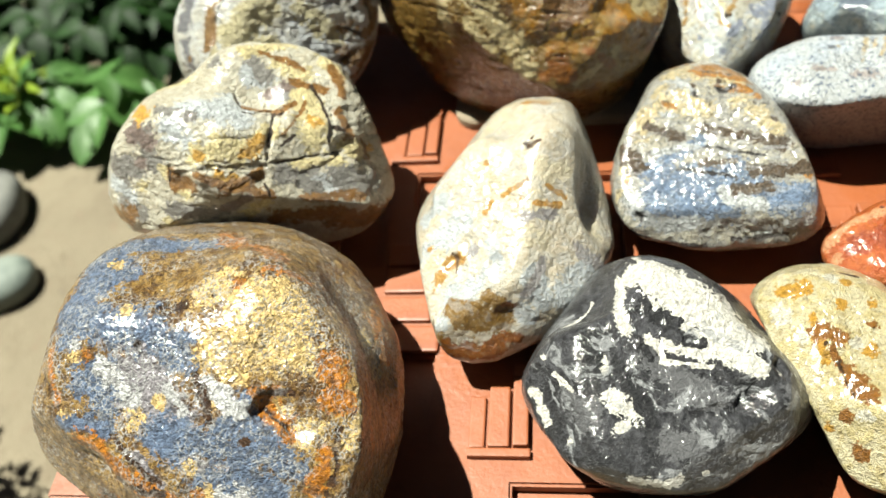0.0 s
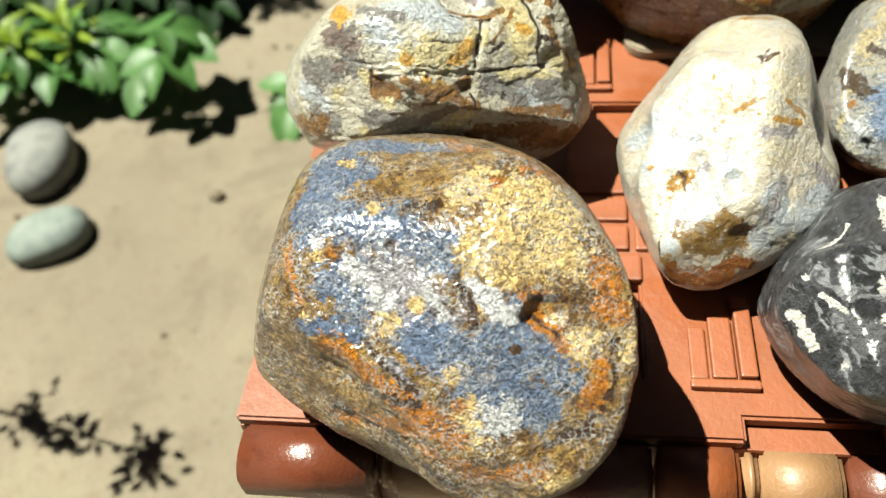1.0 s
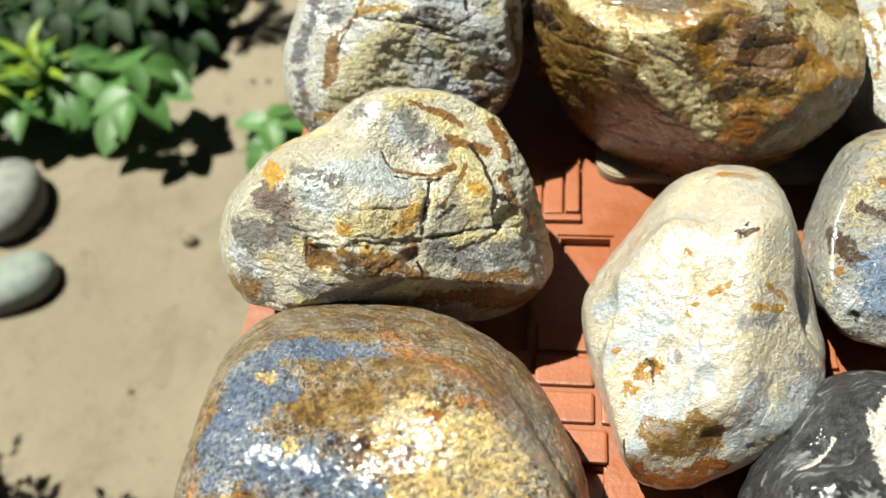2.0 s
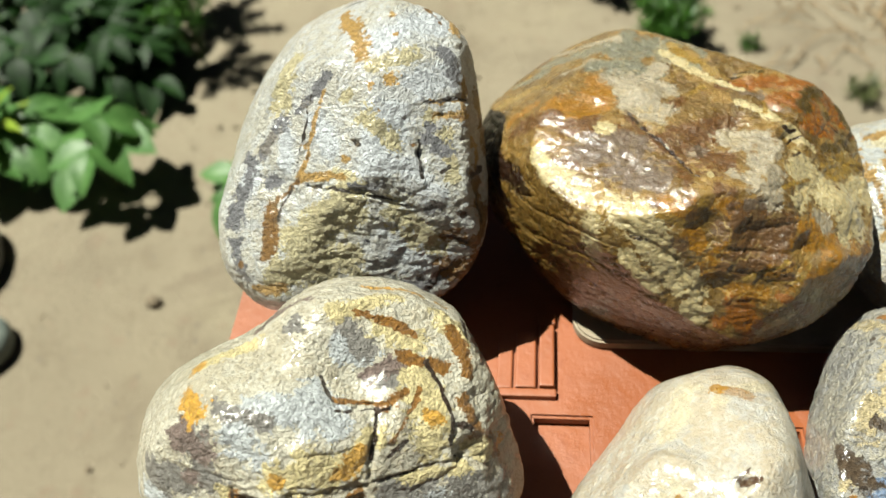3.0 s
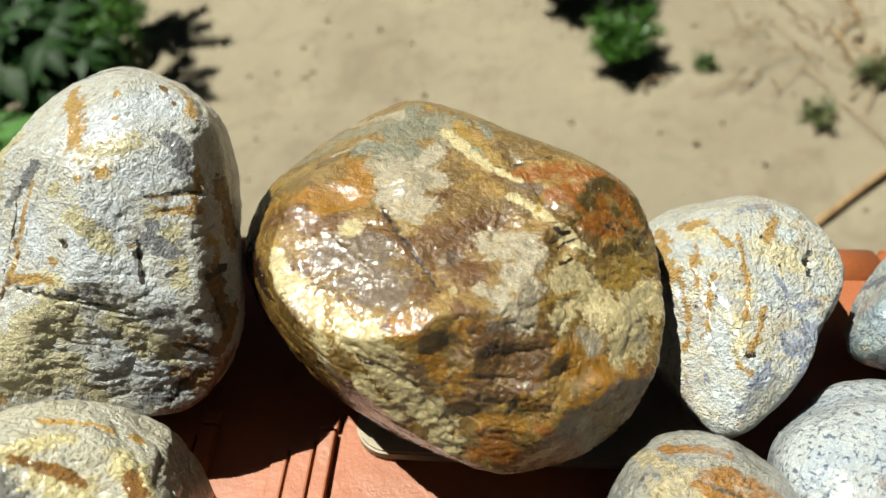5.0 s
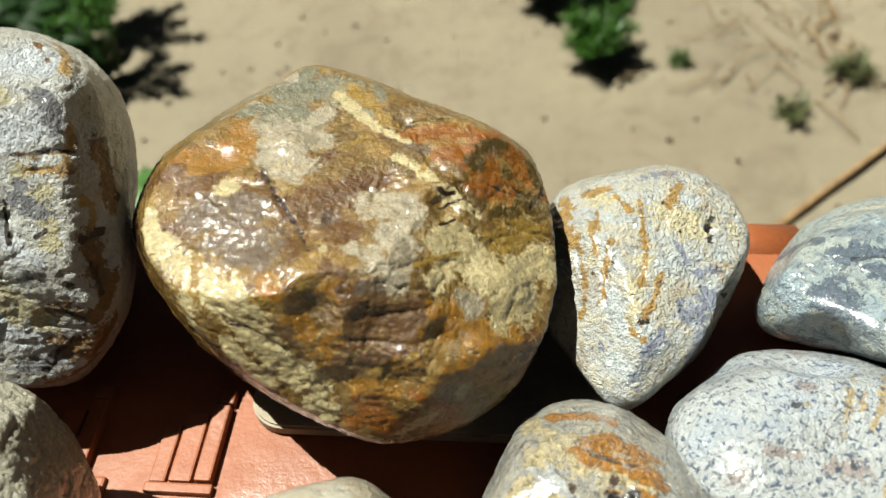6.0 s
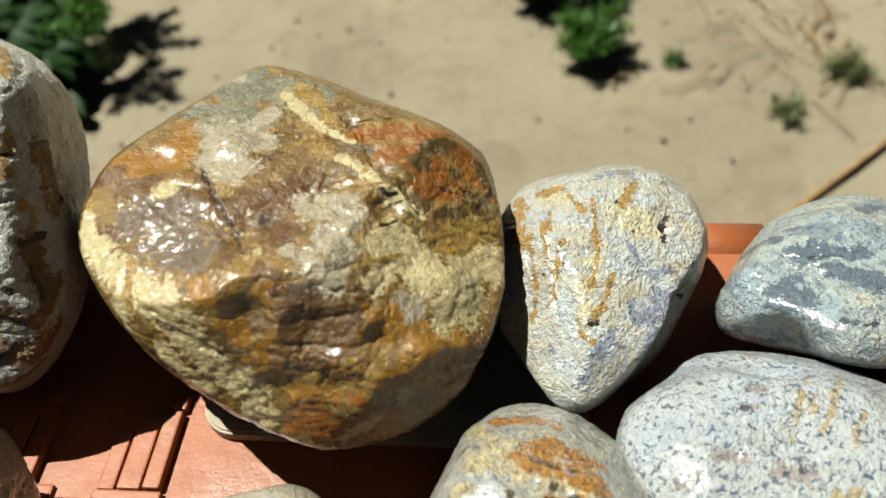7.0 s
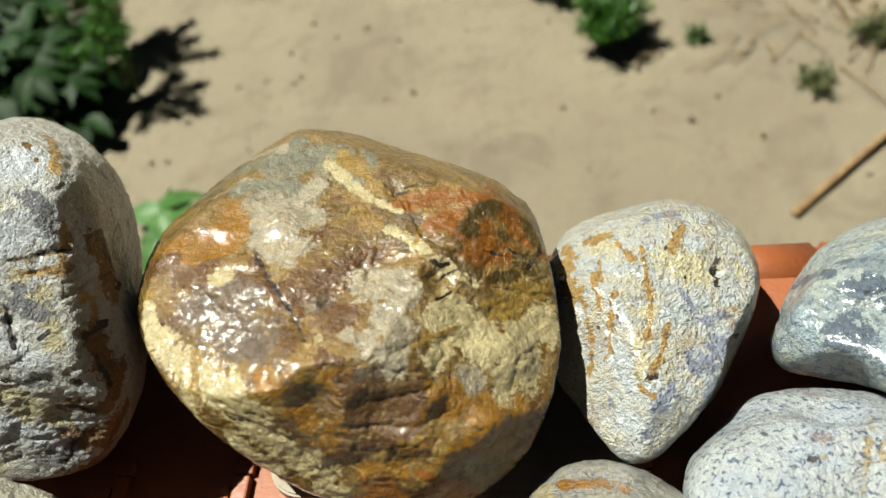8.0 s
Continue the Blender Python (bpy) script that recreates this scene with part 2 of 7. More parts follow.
def tube(bm, pts, radii, sides=6):
    """A tapered tube along a line of points."""
    rings = []
    for i, p in enumerate(pts):
        p = Vector(p)
        d = (Vector(pts[min(i + 1, len(pts) - 1)]) - Vector(pts[max(i - 1, 0)])).normalized()
        u = d.cross(Vector((0.13, 0.91, 0.4))).normalized()
        v = d.cross(u)
        rings.append([bm.verts.new(p + (u * math.cos(2 * math.pi * s / sides) + v * math.sin(2 * math.pi * s / sides)) * radii[i]) for s in range(sides)])
    for a, b in zip(rings, rings[1:]):
        for s in range(sides):
            bm.faces.new((a[s], a[(s + 1) % sides], b[(s + 1) % sides], b[s]))
    bm.faces.new(rings[-1])
    bm.faces.new(rings[0][::-1])
    return bm


def hashed(ix, iy, iz, seed):
    h = (ix * 374761393 + iy * 668265263 + iz * 2147483647 + seed * 144665) & 0xFFFFFFFF
    h = ((h ^ (h >> 13)) * 1274126177) & 0xFFFFFFFF
    return ((h ^ (h >> 16)) & 0xFFFF) / 65535.0


def field(p, scale, seed=0, octaves=3):
    """Smooth value noise in -1..1 at the rows of p."""
    total, amp, norm = np.zeros(len(p)), 1.0, 0.0
    for o in range(octaves):
        q = p * scale * 2 ** o + 37.7 * (seed + 1) + 11.3 * o
        i = np.floor(q).astype(np.int64)
        f = q - i
        f = f * f * (3 - 2 * f)
        v = 0
        for dx in (0, 1):
            for dy in (0, 1):
                for dz in (0, 1):
                    w = (f[:, 0] if dx else 1 - f[:, 0]) * (f[:, 1] if dy else 1 - f[:, 1]) * (f[:, 2] if dz else 1 - f[:, 2])
                    v = v + w * hashed(i[:, 0] + dx, i[:, 1] + dy, i[:, 2] + dz, seed + o)
        total += amp * (2 * v - 1)
        norm += amp
        amp *= 0.5
    return total / norm


def spiral(n):
    k = np.arange(n) + 0.5
    z = 1 - 2 * k / n
    a, s = k * 2.399963, np.sqrt(1 - z * z)
    return np.stack([s * np.cos(a), s * np.sin(a), z], 1)


def globe(level):
    bm = bmesh.new()
    bmesh.ops.create_icosphere(bm, subdivisions=level, radius=1.0)
    me = bpy.data.meshes.new("stone")
    bm.to_mesh(me)
    bm.free()
    me.shade_smooth()
    co = np.zeros(len(me.vertices) * 3, np.float32)
    me.vertices.foreach_get("co", co)
    return me, co.reshape(-1, 3).astype(float)


BALL, BALL_FINE = globe(7), globe(8)


# ---- the stones' forms, in mm from the centre: reach along a golden spiral from crown to base, flat sides and facets (normal, distance, rounding), patches, dents and grooves ----
SLANT = np.array((0.10, -0.66, 0.745)) / np.linalg.norm((0.10, -0.66, 0.745))  # the way the stones were set to lean
ROCK_BLUE_OCHRE = dict(
    centre=(-0.0317, 0.1817, 0.468),
    reach=[31.4, 37.2, 31, 31.2, 30.9, 38.3, 38.4, 38.2, 35.7, 30.5, 48.7, 43.3, 25.3, 54.9, 38.2, 59, 37.3, 40.6, 41.9, 44, 31.6, 33.9, 34.2, 45, 69.9, 45.2, 27, 45.3, 66.5, 67.5, 35.3, 32.9, 58.8, 56.2, 68.5, 44.4, 36.8, 80.6, 23.8, 53, 55.5, 51.9, 73.1, 31.1, 45.1, 56.5, 32.2, 59.4, 49.9, 49.5, 53.2, 26.1, 49.9, 42, 37.7, 47, 38.7, 44.5, 42.3, 33, 39.2, 40.7, 38.7, 41.3, 35.6, 36.6, 37.4, 34.7, 35.3, 35.7, 33.3, 29.3],
    front=1.0,
    swell=0.11,
    sides=[(-0.938, -0.171, 0.3, 46.7, 3), (-0.913, -0.006, 0.409, 46.5, 3), (-0.854, 0.127, 0.505, 48.9, 3), (-0.534, 0.461, 0.709, 53.3, 3), (-0.16, 0.637, 0.754, 50.6, 3), (0.026, 0.674, 0.739, 48.8, 3), (0.192, 0.677, 0.71, 48.1, 3), (0.458, 0.626, 0.631, 47.8, 3), (0.7, 0.506, 0.504, 47, 3), (0.841, 0.374, 0.391, 47, 3), (0.971, 0.13, 0.201, 46.9, 3), (0.994, -0.098, 0.037, 46.4, 3), (0.939, -0.327, -0.105, 47.5, 3), (0.68, -0.669, -0.3, 47.4, 3), (0.251, -0.881, -0.401, 43.2, 3), (-0.132, -0.913, -0.387, 38.6, 3), (-0.461, -0.832, -0.307, 33.6, 3), (-0.671, -0.723, -0.163, 39.7, 3), (-0.927, -0.318, 0.197, 46.7, 3)],
    facets=[(-0.149, -0.951, 0.272, 33.8, 1), (-0.462, -0.861, 0.211, 29.9, 1.2), (-0.131, -0.892, 0.432, 41.2, 2), (0.257, -0.417, 0.872, 33, 2.5), (-0.08, -0.516, 0.853, 28, 2.5), (0.659, -0.551, 0.512, 51, 1.5), (0.032, -0.73, 0.683, 29.4, 2.5)],
    patches=dict(
        blue=[(-25.8, 26.2, 32.4, -27.9, 9.1, 32.8, 5.8), (-27.5, 7.3, 32.9, -8.6, 5.9, 34.8, 5), (-8.5, 4.6, 34.4, 2, -1.4, 32.1, 3.3), (-21, -3.8, 28.3, -17.9, -10.5, 24.8, 3.8), (-1, -17, 22.2, 17.4, -20.6, 20, 4.9), (16.1, -17, 23.1, 27, -21.8, 18.1, 4.8), (10.3, -26, 14.6, 22.3, -27.1, 12.9, 4.7), (-21.8, 34.1, 30.7, -1.3, 38.4, 26.3, 2.9), (17.2, -12.9, 25.7, 23.2, -15.4, 23.4, 2.7), (-28.8, 20.3, 32.5, -19.6, 23.7, 33.1, 2.7), (-28.3, -13.6, 21.1, -14.9, -15.9, 21.8, 1.5)],
        mauve=[(-14.8, 1.4, 32.1, -0.6, -0.2, 32.5, 3), (-9.1, -6.3, 27.9, 1.5, -16, 23, 6.2), (9.1, -25.2, 15.6, 17.5, -24.8, 15.6, 3.7), (-8.3, -21, 18.9, -1.9, -26.6, 14.6, 1), (-14.3, -6.3, 27.7, -10, -12.7, 24.1, 2.5)],
        cream=[(38.8, 18.5, 10, 38.8, 18.8, 9.6, 3), (42.4, -15.7, 17.6, 44, -5, 20, 1.9), (27.7, 46.2, 7.5, 27.7, 46.6, 7.2, 2), (7.2, 13.8, 35.9, 26.2, 11.5, 35, 4.3), (16.7, 2.2, 34, 28.9, 0.1, 29.3, 4.7), (9.4, -0.5, 33.1, 17, -6.6, 29.3, 2.9), (-22.9, 26.1, 32.6, -22.8, 26.1, 32.6, 1.7), (-14.4, 9.8, 35.1, -14.3, 9.9, 35.1, 1.7), (-9.9, -14.8, 22.8, -9.8, -14.8, 22.8, 2.5), (34, -14.7, 20.8, 31.6, -17.2, 20.1, 2), (11.1, -11.1, 27, 11.2, -11.1, 26.9, 1.9), (5.4, -23.5, 17.1, 5.5, -23.7, 17.4, 1.7), (7.9, -27.8, 12.8, 10.3, -31.9, 8.2, 2.5), (41.2, -25, -6.9, 25, -38, 1, 1.9)] + [(-28.3, -12.2, 22.5, -28.2, -12.2, 22.4, 1.3), (23.6, 15.8, 35.9, 29.9, 9.7, 33.3, 2.6), (-26.6, -0.3, 29.9, -26.5, -0.3, 29.9, 1.3), (-2.5, -10.7, 25.9, -2.4, -10.7, 25.8, 1.5), (26.7, -11.5, 24.3, 30.4, -17.5, 20.5, 1.7), (12.8, 7, 35.9, 30, 6.1, 31.7, 3.2), (3.2, 14.6, 35, 3.3, 14.6, 35, 1.3)],
        white=[(-18.4, -2.9, 29.3, -10.1, -10.6, 25.4, 1.8), (8.6, -8.9, 28, 17.2, -14, 25.2, 1.9), (-23.3, 14.2, 34.1, -23.1, 14.1, 34.2, 0.8), (15.2, -29.2, 11.1, 15.3, -29.2, 11.1, 3.7), (-26.8, 1.9, 31.2, -26.6, 2, 31.2, 1), (2.6, -13.1, 25.2, 2.7, -13, 25.2, 1.2), (8.5, -6.9, 29.4, 14.7, -8.9, 28.3, 1), (-0.1, -8.8, 27.5, 3.8, -13.1, 25.3, 1.2)],
        orange=[(38.7, 31.7, 2.3, 43.7, 17, 1.6, 2.2), (44.2, -2.3, 15.6, 44.9, -11.6, 4.6, 1.7), (44.5, 18.9, -1.3, 44.6, 19.1, -1.5, 1.3), (1.1, 42.3, 24.1, 19.3, 27.3, 33.6, 3.2), (19.6, 20.6, 36.4, 28.6, 20.8, 30.8, 1.2), (23.1, -9, 26.7, 29.2, -16.6, 21.2, 2.1), (36.2, 0.3, 27.3, 40, -9.2, 21.7, 2), (36.4, -18.5, 18.1, 34.2, -26.5, 12.9, 1.5), (-22.8, -17.7, 18.6, -6.9, -26.5, 14.2, 2.3), (-8.2, -26.4, 13.8, 5.5, -33, 7.2, 2.7), (-23.2, -22.6, -1.5, -2.1, -31.2, 8.2, 2.2), (-34.1, 2.4, 28.4, -29.9, -9.9, 23.5, 0.9), (0.2, -33.9, 3.1, 12.7, -37.8, -1, 2), (-22.6, -0.5, 30.2, -22.4, -0.4, 30.2, 1.3)] + [(6.7, -27.9, 12.9, 6.8, -27.9, 12.9, 1.5), (13.4, 16.6, 36.8, 13.6, 16.6, 36.8, 1.3), (10.2, -37.1, 0, 24.9, -36.3, 2.8, 1.3)],
        brown=[(42.2, 19.2, 3.7, 44.1, -17.9, 10.9, 0.6), (45.8, 5.8, -3.2, 45.5, -6.4, -5.1, 0.9), (21.8, -8.6, 27.2, 29, -7.8, 25.5, 0.9), (-9.6, 0.7, 32.1, -9.4, 0.6, 32.3, 0.9), (-4.9, 11.5, 34.4, -0.2, 10.4, 34.8, 1.4), (6.6, -5.8, 29.9, 10, -15.1, 24.3, 1.1), (-15.2, -23.3, 12.9, -1.9, -28.2, 12.7, 0.9), (7.3, 12.9, 35.9, 7.4, 12.9, 35.9, 0.5), (39.4, -13.6, 19.5, 34.3, -29.9, 9.3, 0.5), (-14.9, -16.9, 21.1, -1.9, -26.6, 14.6, 0.5), (18.6, -18.7, 21.5, 18.7, -18.7, 21.5, 1), (24.3, -12, 24.8, 29.2, -16.6, 21.2, 0.5), (-22.8, -22.2, 0.5, -8.1, -29.7, 2.3, 1.2), (34.3, -29.9, 9.3, 24.9, -33.8, 5.7, 0.6)] + [(-42.5, 14.4, 22.7, -41.6, -8, 16, 2), (-8.3, -30.1, 0.3, 4.9, -37.7, -5.1, 1.3)]),
    dents=[(-4.8, 10.4, 34.6, 2.8, 2.5), (24.3, -12, 24.8, 4.9, 4), (-9.6, 0.7, 32.1, 1.4, 2.5), (30.4, -15.2, 21.4, 3.7, 2), (-20.9, -20.3, 12.4, 7.8, 2)],
    grooves=[(-6.1, 5.8, 35, 7.2, -4.7, 30.5, 1.1, 2.2), (7.2, -4.7, 30.5, 14.7, -10, 27.7, 1.1, 2.2), (14.7, -10, 27.7, 24.4, -15.2, 23.1, 1.1, 2.2), (24.2, -8.1, 26.6, 36.5, -24.6, 14.5, 1.2, 1.8), (36.5, -24.6, 14.5, 29.7, -33.5, 5.7, 1.2, 1.8), (-14.9, -16.9, 21.1, -7, -22, 18.3, 1.2, 2), (-7, -22, 18.3, 0.6, -29.9, 11, 1.2, 2), (5.9, -4.7, 30.4, 10.1, -16.1, 23.6, 1.5, 1.2), (-25.2, -17.9, 13.1, -7.4, -28.6, 8, 1.6, 2.2), (-7.4, -28.6, 8, 3.9, -36.1, -0.2, 1.5, 2.2), (-23.2, -22.6, -1.5, -5.3, -31.2, 2.7, 1.1, 1.5), (33.7, 8.2, 31.3, 40, -9.2, 21.7, 1, 1)] + [(22.5, -35.6, 3.8, 36.6, -28.1, 11.2, 1, 1.4)])
ROCK_CREAM_BROWN = dict(
    centre=(-0.0452, 0.2853, 0.4715),
    reach=[41.3, 22.1, 16, 31.8, 37.6, 48.4, 32.9, 25.4, 31.7, 49, 38.8, 23.3, 58.3, 38.4, 39.4, 38.9, 32.1, 32.1, 41, 28.1, 43.8, 35.2, 46.9, 49.6, 26.6, 34, 44.1, 38.9, 31.4, 31.2, 48, 38.2, 30.1, 43.4, 31.5, 46.9, 59, 34.7, 41.6, 45.3, 55, 51.6, 26.5, 47.4, 47.9, 44.3, 35.3, 42.5, 52.9, 46.6, 33.7, 37.5, 47.7, 47.3, 33.3, 37, 43, 45, 40.1, 32, 41.3, 42.7, 39.4, 39.8, 39.3, 42.6, 40.5, 37, 38.6, 39.3, 37.3, 34.2],
    front=0.98,
    swell=0.07,
    sides=[(-0.849, -0.187, 0.493, 44.6, 3), (-0.766, 0.006, 0.643, 40.2, 3), (-0.63, 0.185, 0.754, 36.9, 3), (-0.426, 0.364, 0.828, 33.9, 3), (-0.219, 0.481, 0.849, 34.4, 3), (0.116, 0.593, 0.797, 35.5, 3), (0.413, 0.613, 0.674, 39.1, 3), (0.836, 0.466, 0.288, 42, 3), (0.905, 0.391, 0.167, 42.4, 3), (0.941, 0.328, 0.081, 43.6, 3), (0.963, 0.269, 0.014, 45.8, 3), (0.963, -0.014, -0.269, 53.3, 3), (0.42, -0.601, -0.68, 44.6, 3), (0.173, -0.7, -0.692, 37.8, 3), (-0.068, -0.754, -0.654, 31.4, 3), (-0.716, -0.689, -0.107, 52.9, 3), (-0.868, -0.407, 0.285, 50.4, 3)],
    facets=[(0.152, -0.983, -0.102, 35.6, 1.2), (0.23, -0.962, -0.147, 33.9, 1.2), (0.902, -0.215, 0.373, 43.1, 0.9), (0.217, -0.635, 0.741, 38.6, 1.4), (-0.292, -0.806, 0.514, 39.3, 1.6), (0.468, -0.679, 0.566, 34.2, 0.8), (0.348, -0.211, 0.913, 31.7, 1.2)],
    patches=dict(
        ice=[(-6.7, -17.7, 32.5, 7.5, -15.8, 28, 4.3), (-11, -23.5, 30.9, -5.4, -29.4, 26.9, 3.6), (3.4, -11.9, 29.4, 9.6, -18.4, 26.8, 3.6), (-42.4, -24, 3.8, -42.2, -23.9, 3.7, 2.4), (-35.5, -27.7, 12.3, -29.6, -32.2, 9, 2.7), (8.1, 0.5, 30.5, 13.2, -0.2, 28.5, 2.6), (29.2, -24.4, 6.6, 33.9, -23.9, 3.5, 2.2)],
        grey=[(-16, -17.8, 31.9, -6, -21, 31.9, 2), (-30.9, -26, 17.9, -25.7, -28.2, 17.3, 3.8), (-20.3, -22.7, 28.5, -18.5, -28.1, 21.7, 2.9), (9.4, 4.3, 31.9, 13.3, 0.5, 29.1, 2.1), (19.9, -26.8, 11.8, 29.4, -22.2, 9.4, 2.5), (35.7, -21, 5.6, 44.7, -16.2, -1.9, 4), (26, -25.6, 7.9, 29, -26.9, 4.1, 2.5), (-13.2, -37.2, 8.6, 1.7, -35.5, 5, 2.6), (-32.3, -32.5, 6.8, -26.2, -35.9, 5, 2.3), (-3.4, 4.1, 32.8, -3.1, 3.9, 32.9, 2.1), (19.1, -5.4, 25.6, 25.2, 0.5, 25.1, 1.8)],
        mauve=[(-23.7, -23, 26.6, -19.6, -25, 25.9, 3.7), (-23, -27.5, 20.1, -22.7, -27.6, 20.2, 2.2), (15.2, -4.1, 25.9, 23.6, -0, 25.6, 2.2), (-15, 7.7, 29.7, -1.9, 13, 32.8, 1.4), (2.1, -35.6, 6.3, 10.1, -34.2, 9.7, 1.6)],
        cream=[(-3.6, -30.7, 25.7, 11.3, -24.3, 21.6, 3.9), (12.9, -22.6, 22.3, 17.6, -18.5, 23.1, 2.8), (25.7, -3.7, 23.9, 29.9, -16.4, 16, 4), (30.3, 14.7, 25.3, 34.7, 8.1, 23.2, 2.7), (5.7, 7.4, 34.2, 19.7, 15.4, 29.8, 1.9), (23.2, -23.2, 13, 35.9, -18, 8.9, 1.4), (-15, -30.7, 19.2, -8.6, -35.4, 12.8, 1.5), (39.4, -13.2, 11.6, 42, -12.1, 6.8, 2.2), (-27.3, -3.5, 28.8, -13.9, 2, 28.3, 1.9), (7.6, -33.7, 1.6, 14, -32.6, 5.4, 1.8), (-24.5, -31.4, 13, -24.3, -31.5, 13.1, 1.9), (-16, -38.5, 4.9, -15.9, -38.4, 4.8, 1.5), (15.9, 6.4, 30, 24.7, 4.7, 26.4, 2.3)],
        ochre=[(-26.1, -13.3, 28.7, -21.7, -18.6, 30.6, 2.3), (30, -11.9, 20.2, 30.2, -11.9, 20.2, 1.8), (11.2, -25.5, 20.3, 14.4, -22, 21.7, 1.8), (6.2, -32.8, 15.7, 6.3, -32.7, 15.6, 1.4), (29.9, 22.5, 20.8, 30.1, 22.5, 20.8, 1.6), (-26, -4, 26.8, -25.8, -4, 26.8, 1.9), (43.2, -8.6, 6.1, 43.3, -8.2, 5.7, 1.9), (-2.8, -31.1, 25, -2.7, -31.1, 24.9, 1.4), (10.6, 20.2, 28.1, 25.1, 21, 24.4, 1), (2, -32.8, 19.4, 4.4, -35.6, 13.7, 1.2)],
        brown=[(-12.9, -31.1, 19.5, -12, -33.8, 14.9, 1.3), (-9.8, -33.7, 16, -5.7, -35.1, 16, 1.8), (-2.7, -34.6, 20.1, 3.1, -35.1, 15.7, 1.2), (4.4, -35.6, 13.7, 13.8, -29, 14.1, 2.1), (15.2, -31.1, -2.7, 34.1, -26.1, -5.8, 2.9), (33.5, -25.9, -8.8, 48.1, -16.1, -15.4, 4.1), (-42.7, -29.3, -1.4, -30.8, -34.7, 3.9, 2.8), (7.8, -11.2, 26.4, 18, -10.6, 24.2, 0.7), (18.2, -11.6, 24, 22.8, -6.9, 24.4, 1.1), (21.7, 1.7, 26.6, 30.4, -0, 23, 1.3), (32.8, 9.7, 24.4, 37.2, 0, 20.3, 1.3), (10.5, 9.1, 32.7, 24.4, 7, 26.9, 0.8), (9, -32.9, 13.2, 16.3, -32.3, 7.5, 1.4), (20.6, -18.6, 20.7, 26, -5.8, 23.3, 0.6)] + [(41.9, -8.9, 8.9, 43.3, -11.8, 4, 0.9), (37.9, -6.4, 18.6, 39.4, -11.3, 13.4, 1.5), (25.7, -29.2, 4, 41.9, -22.9, -1.7, 1.6)],
        dark=[(4.1, -5.8, 27.8, 7.3, -12, 27.1, 0.4), (-13.4, -30.5, 20.2, -13.8, -32.6, 16.3, 0.4), (26.8, 1.1, 24.6, 33, -8, 20.2, 0.5), (33, -8, 20.2, 33.3, -15, 14.6, 0.5), (16.8, -11.7, 24.1, 16.6, -22.5, 19.7, 0.5), (8.9, -15, 27.3, 20, -11.7, 23.9, 0.3), (17, -25.5, 15.4, 36.1, -16.4, 11, 0.3), (34.9, -11.1, 18.2, 38, -11, 15.6, 0.9), (20.4, -20.9, 18.2, 23.7, -17.5, 19.6, 0.4), (15.1, -30.7, 10.9, 16.3, -32.3, 7.5, 0.4)]),
    dents=[(-5, -27.3, 29.5, 10.6, 1.6), (-8.7, -33.9, 16.2, 4.3, 2), (26.9, -13.8, 20.9, 4.7, 1.5), (37.7, -14.5, 11.6, 4.4, 2.5), (42.1, -16.9, 3.9, 5.5, 1), (13.7, -30.1, 12.8, 3.6, 1.6)],
    grooves=[(-12.9, -31.1, 19.5, 0.5, -32.7, 20.5, 0.9, 2.4), (0.5, -32.7, 20.5, 15.4, -26.6, 15.4, 0.9, 2.4), (16.3, -11.6, 24.1, 16.2, -24.7, 17.1, 0.7, 2.4), (4.1, -5.8, 27.8, 8.4, -13.2, 26.9, 0.6, 1.6), (8.4, -13.2, 26.9, 19.9, -11.3, 24.1, 0.5, 1.6), (31, 2.4, 23.3, 33.7, -16, 13.1, 0.7, 2.2), (17, -25.5, 15.4, 36, -16.4, 10.6, 0.7, 2), (36, -16.4, 10.6, 48.3, -6, -6.7, 0.7, 2), (10.5, 9.1, 32.7, 28, 5.8, 25.4, 0.8, 1.6), (28, 5.8, 25.4, 36.8, 4.3, 21.5, 0.7, 1.6), (-22.2, -32, 13.6, -8.8, -35.7, 11.9, 0.9, 1)])
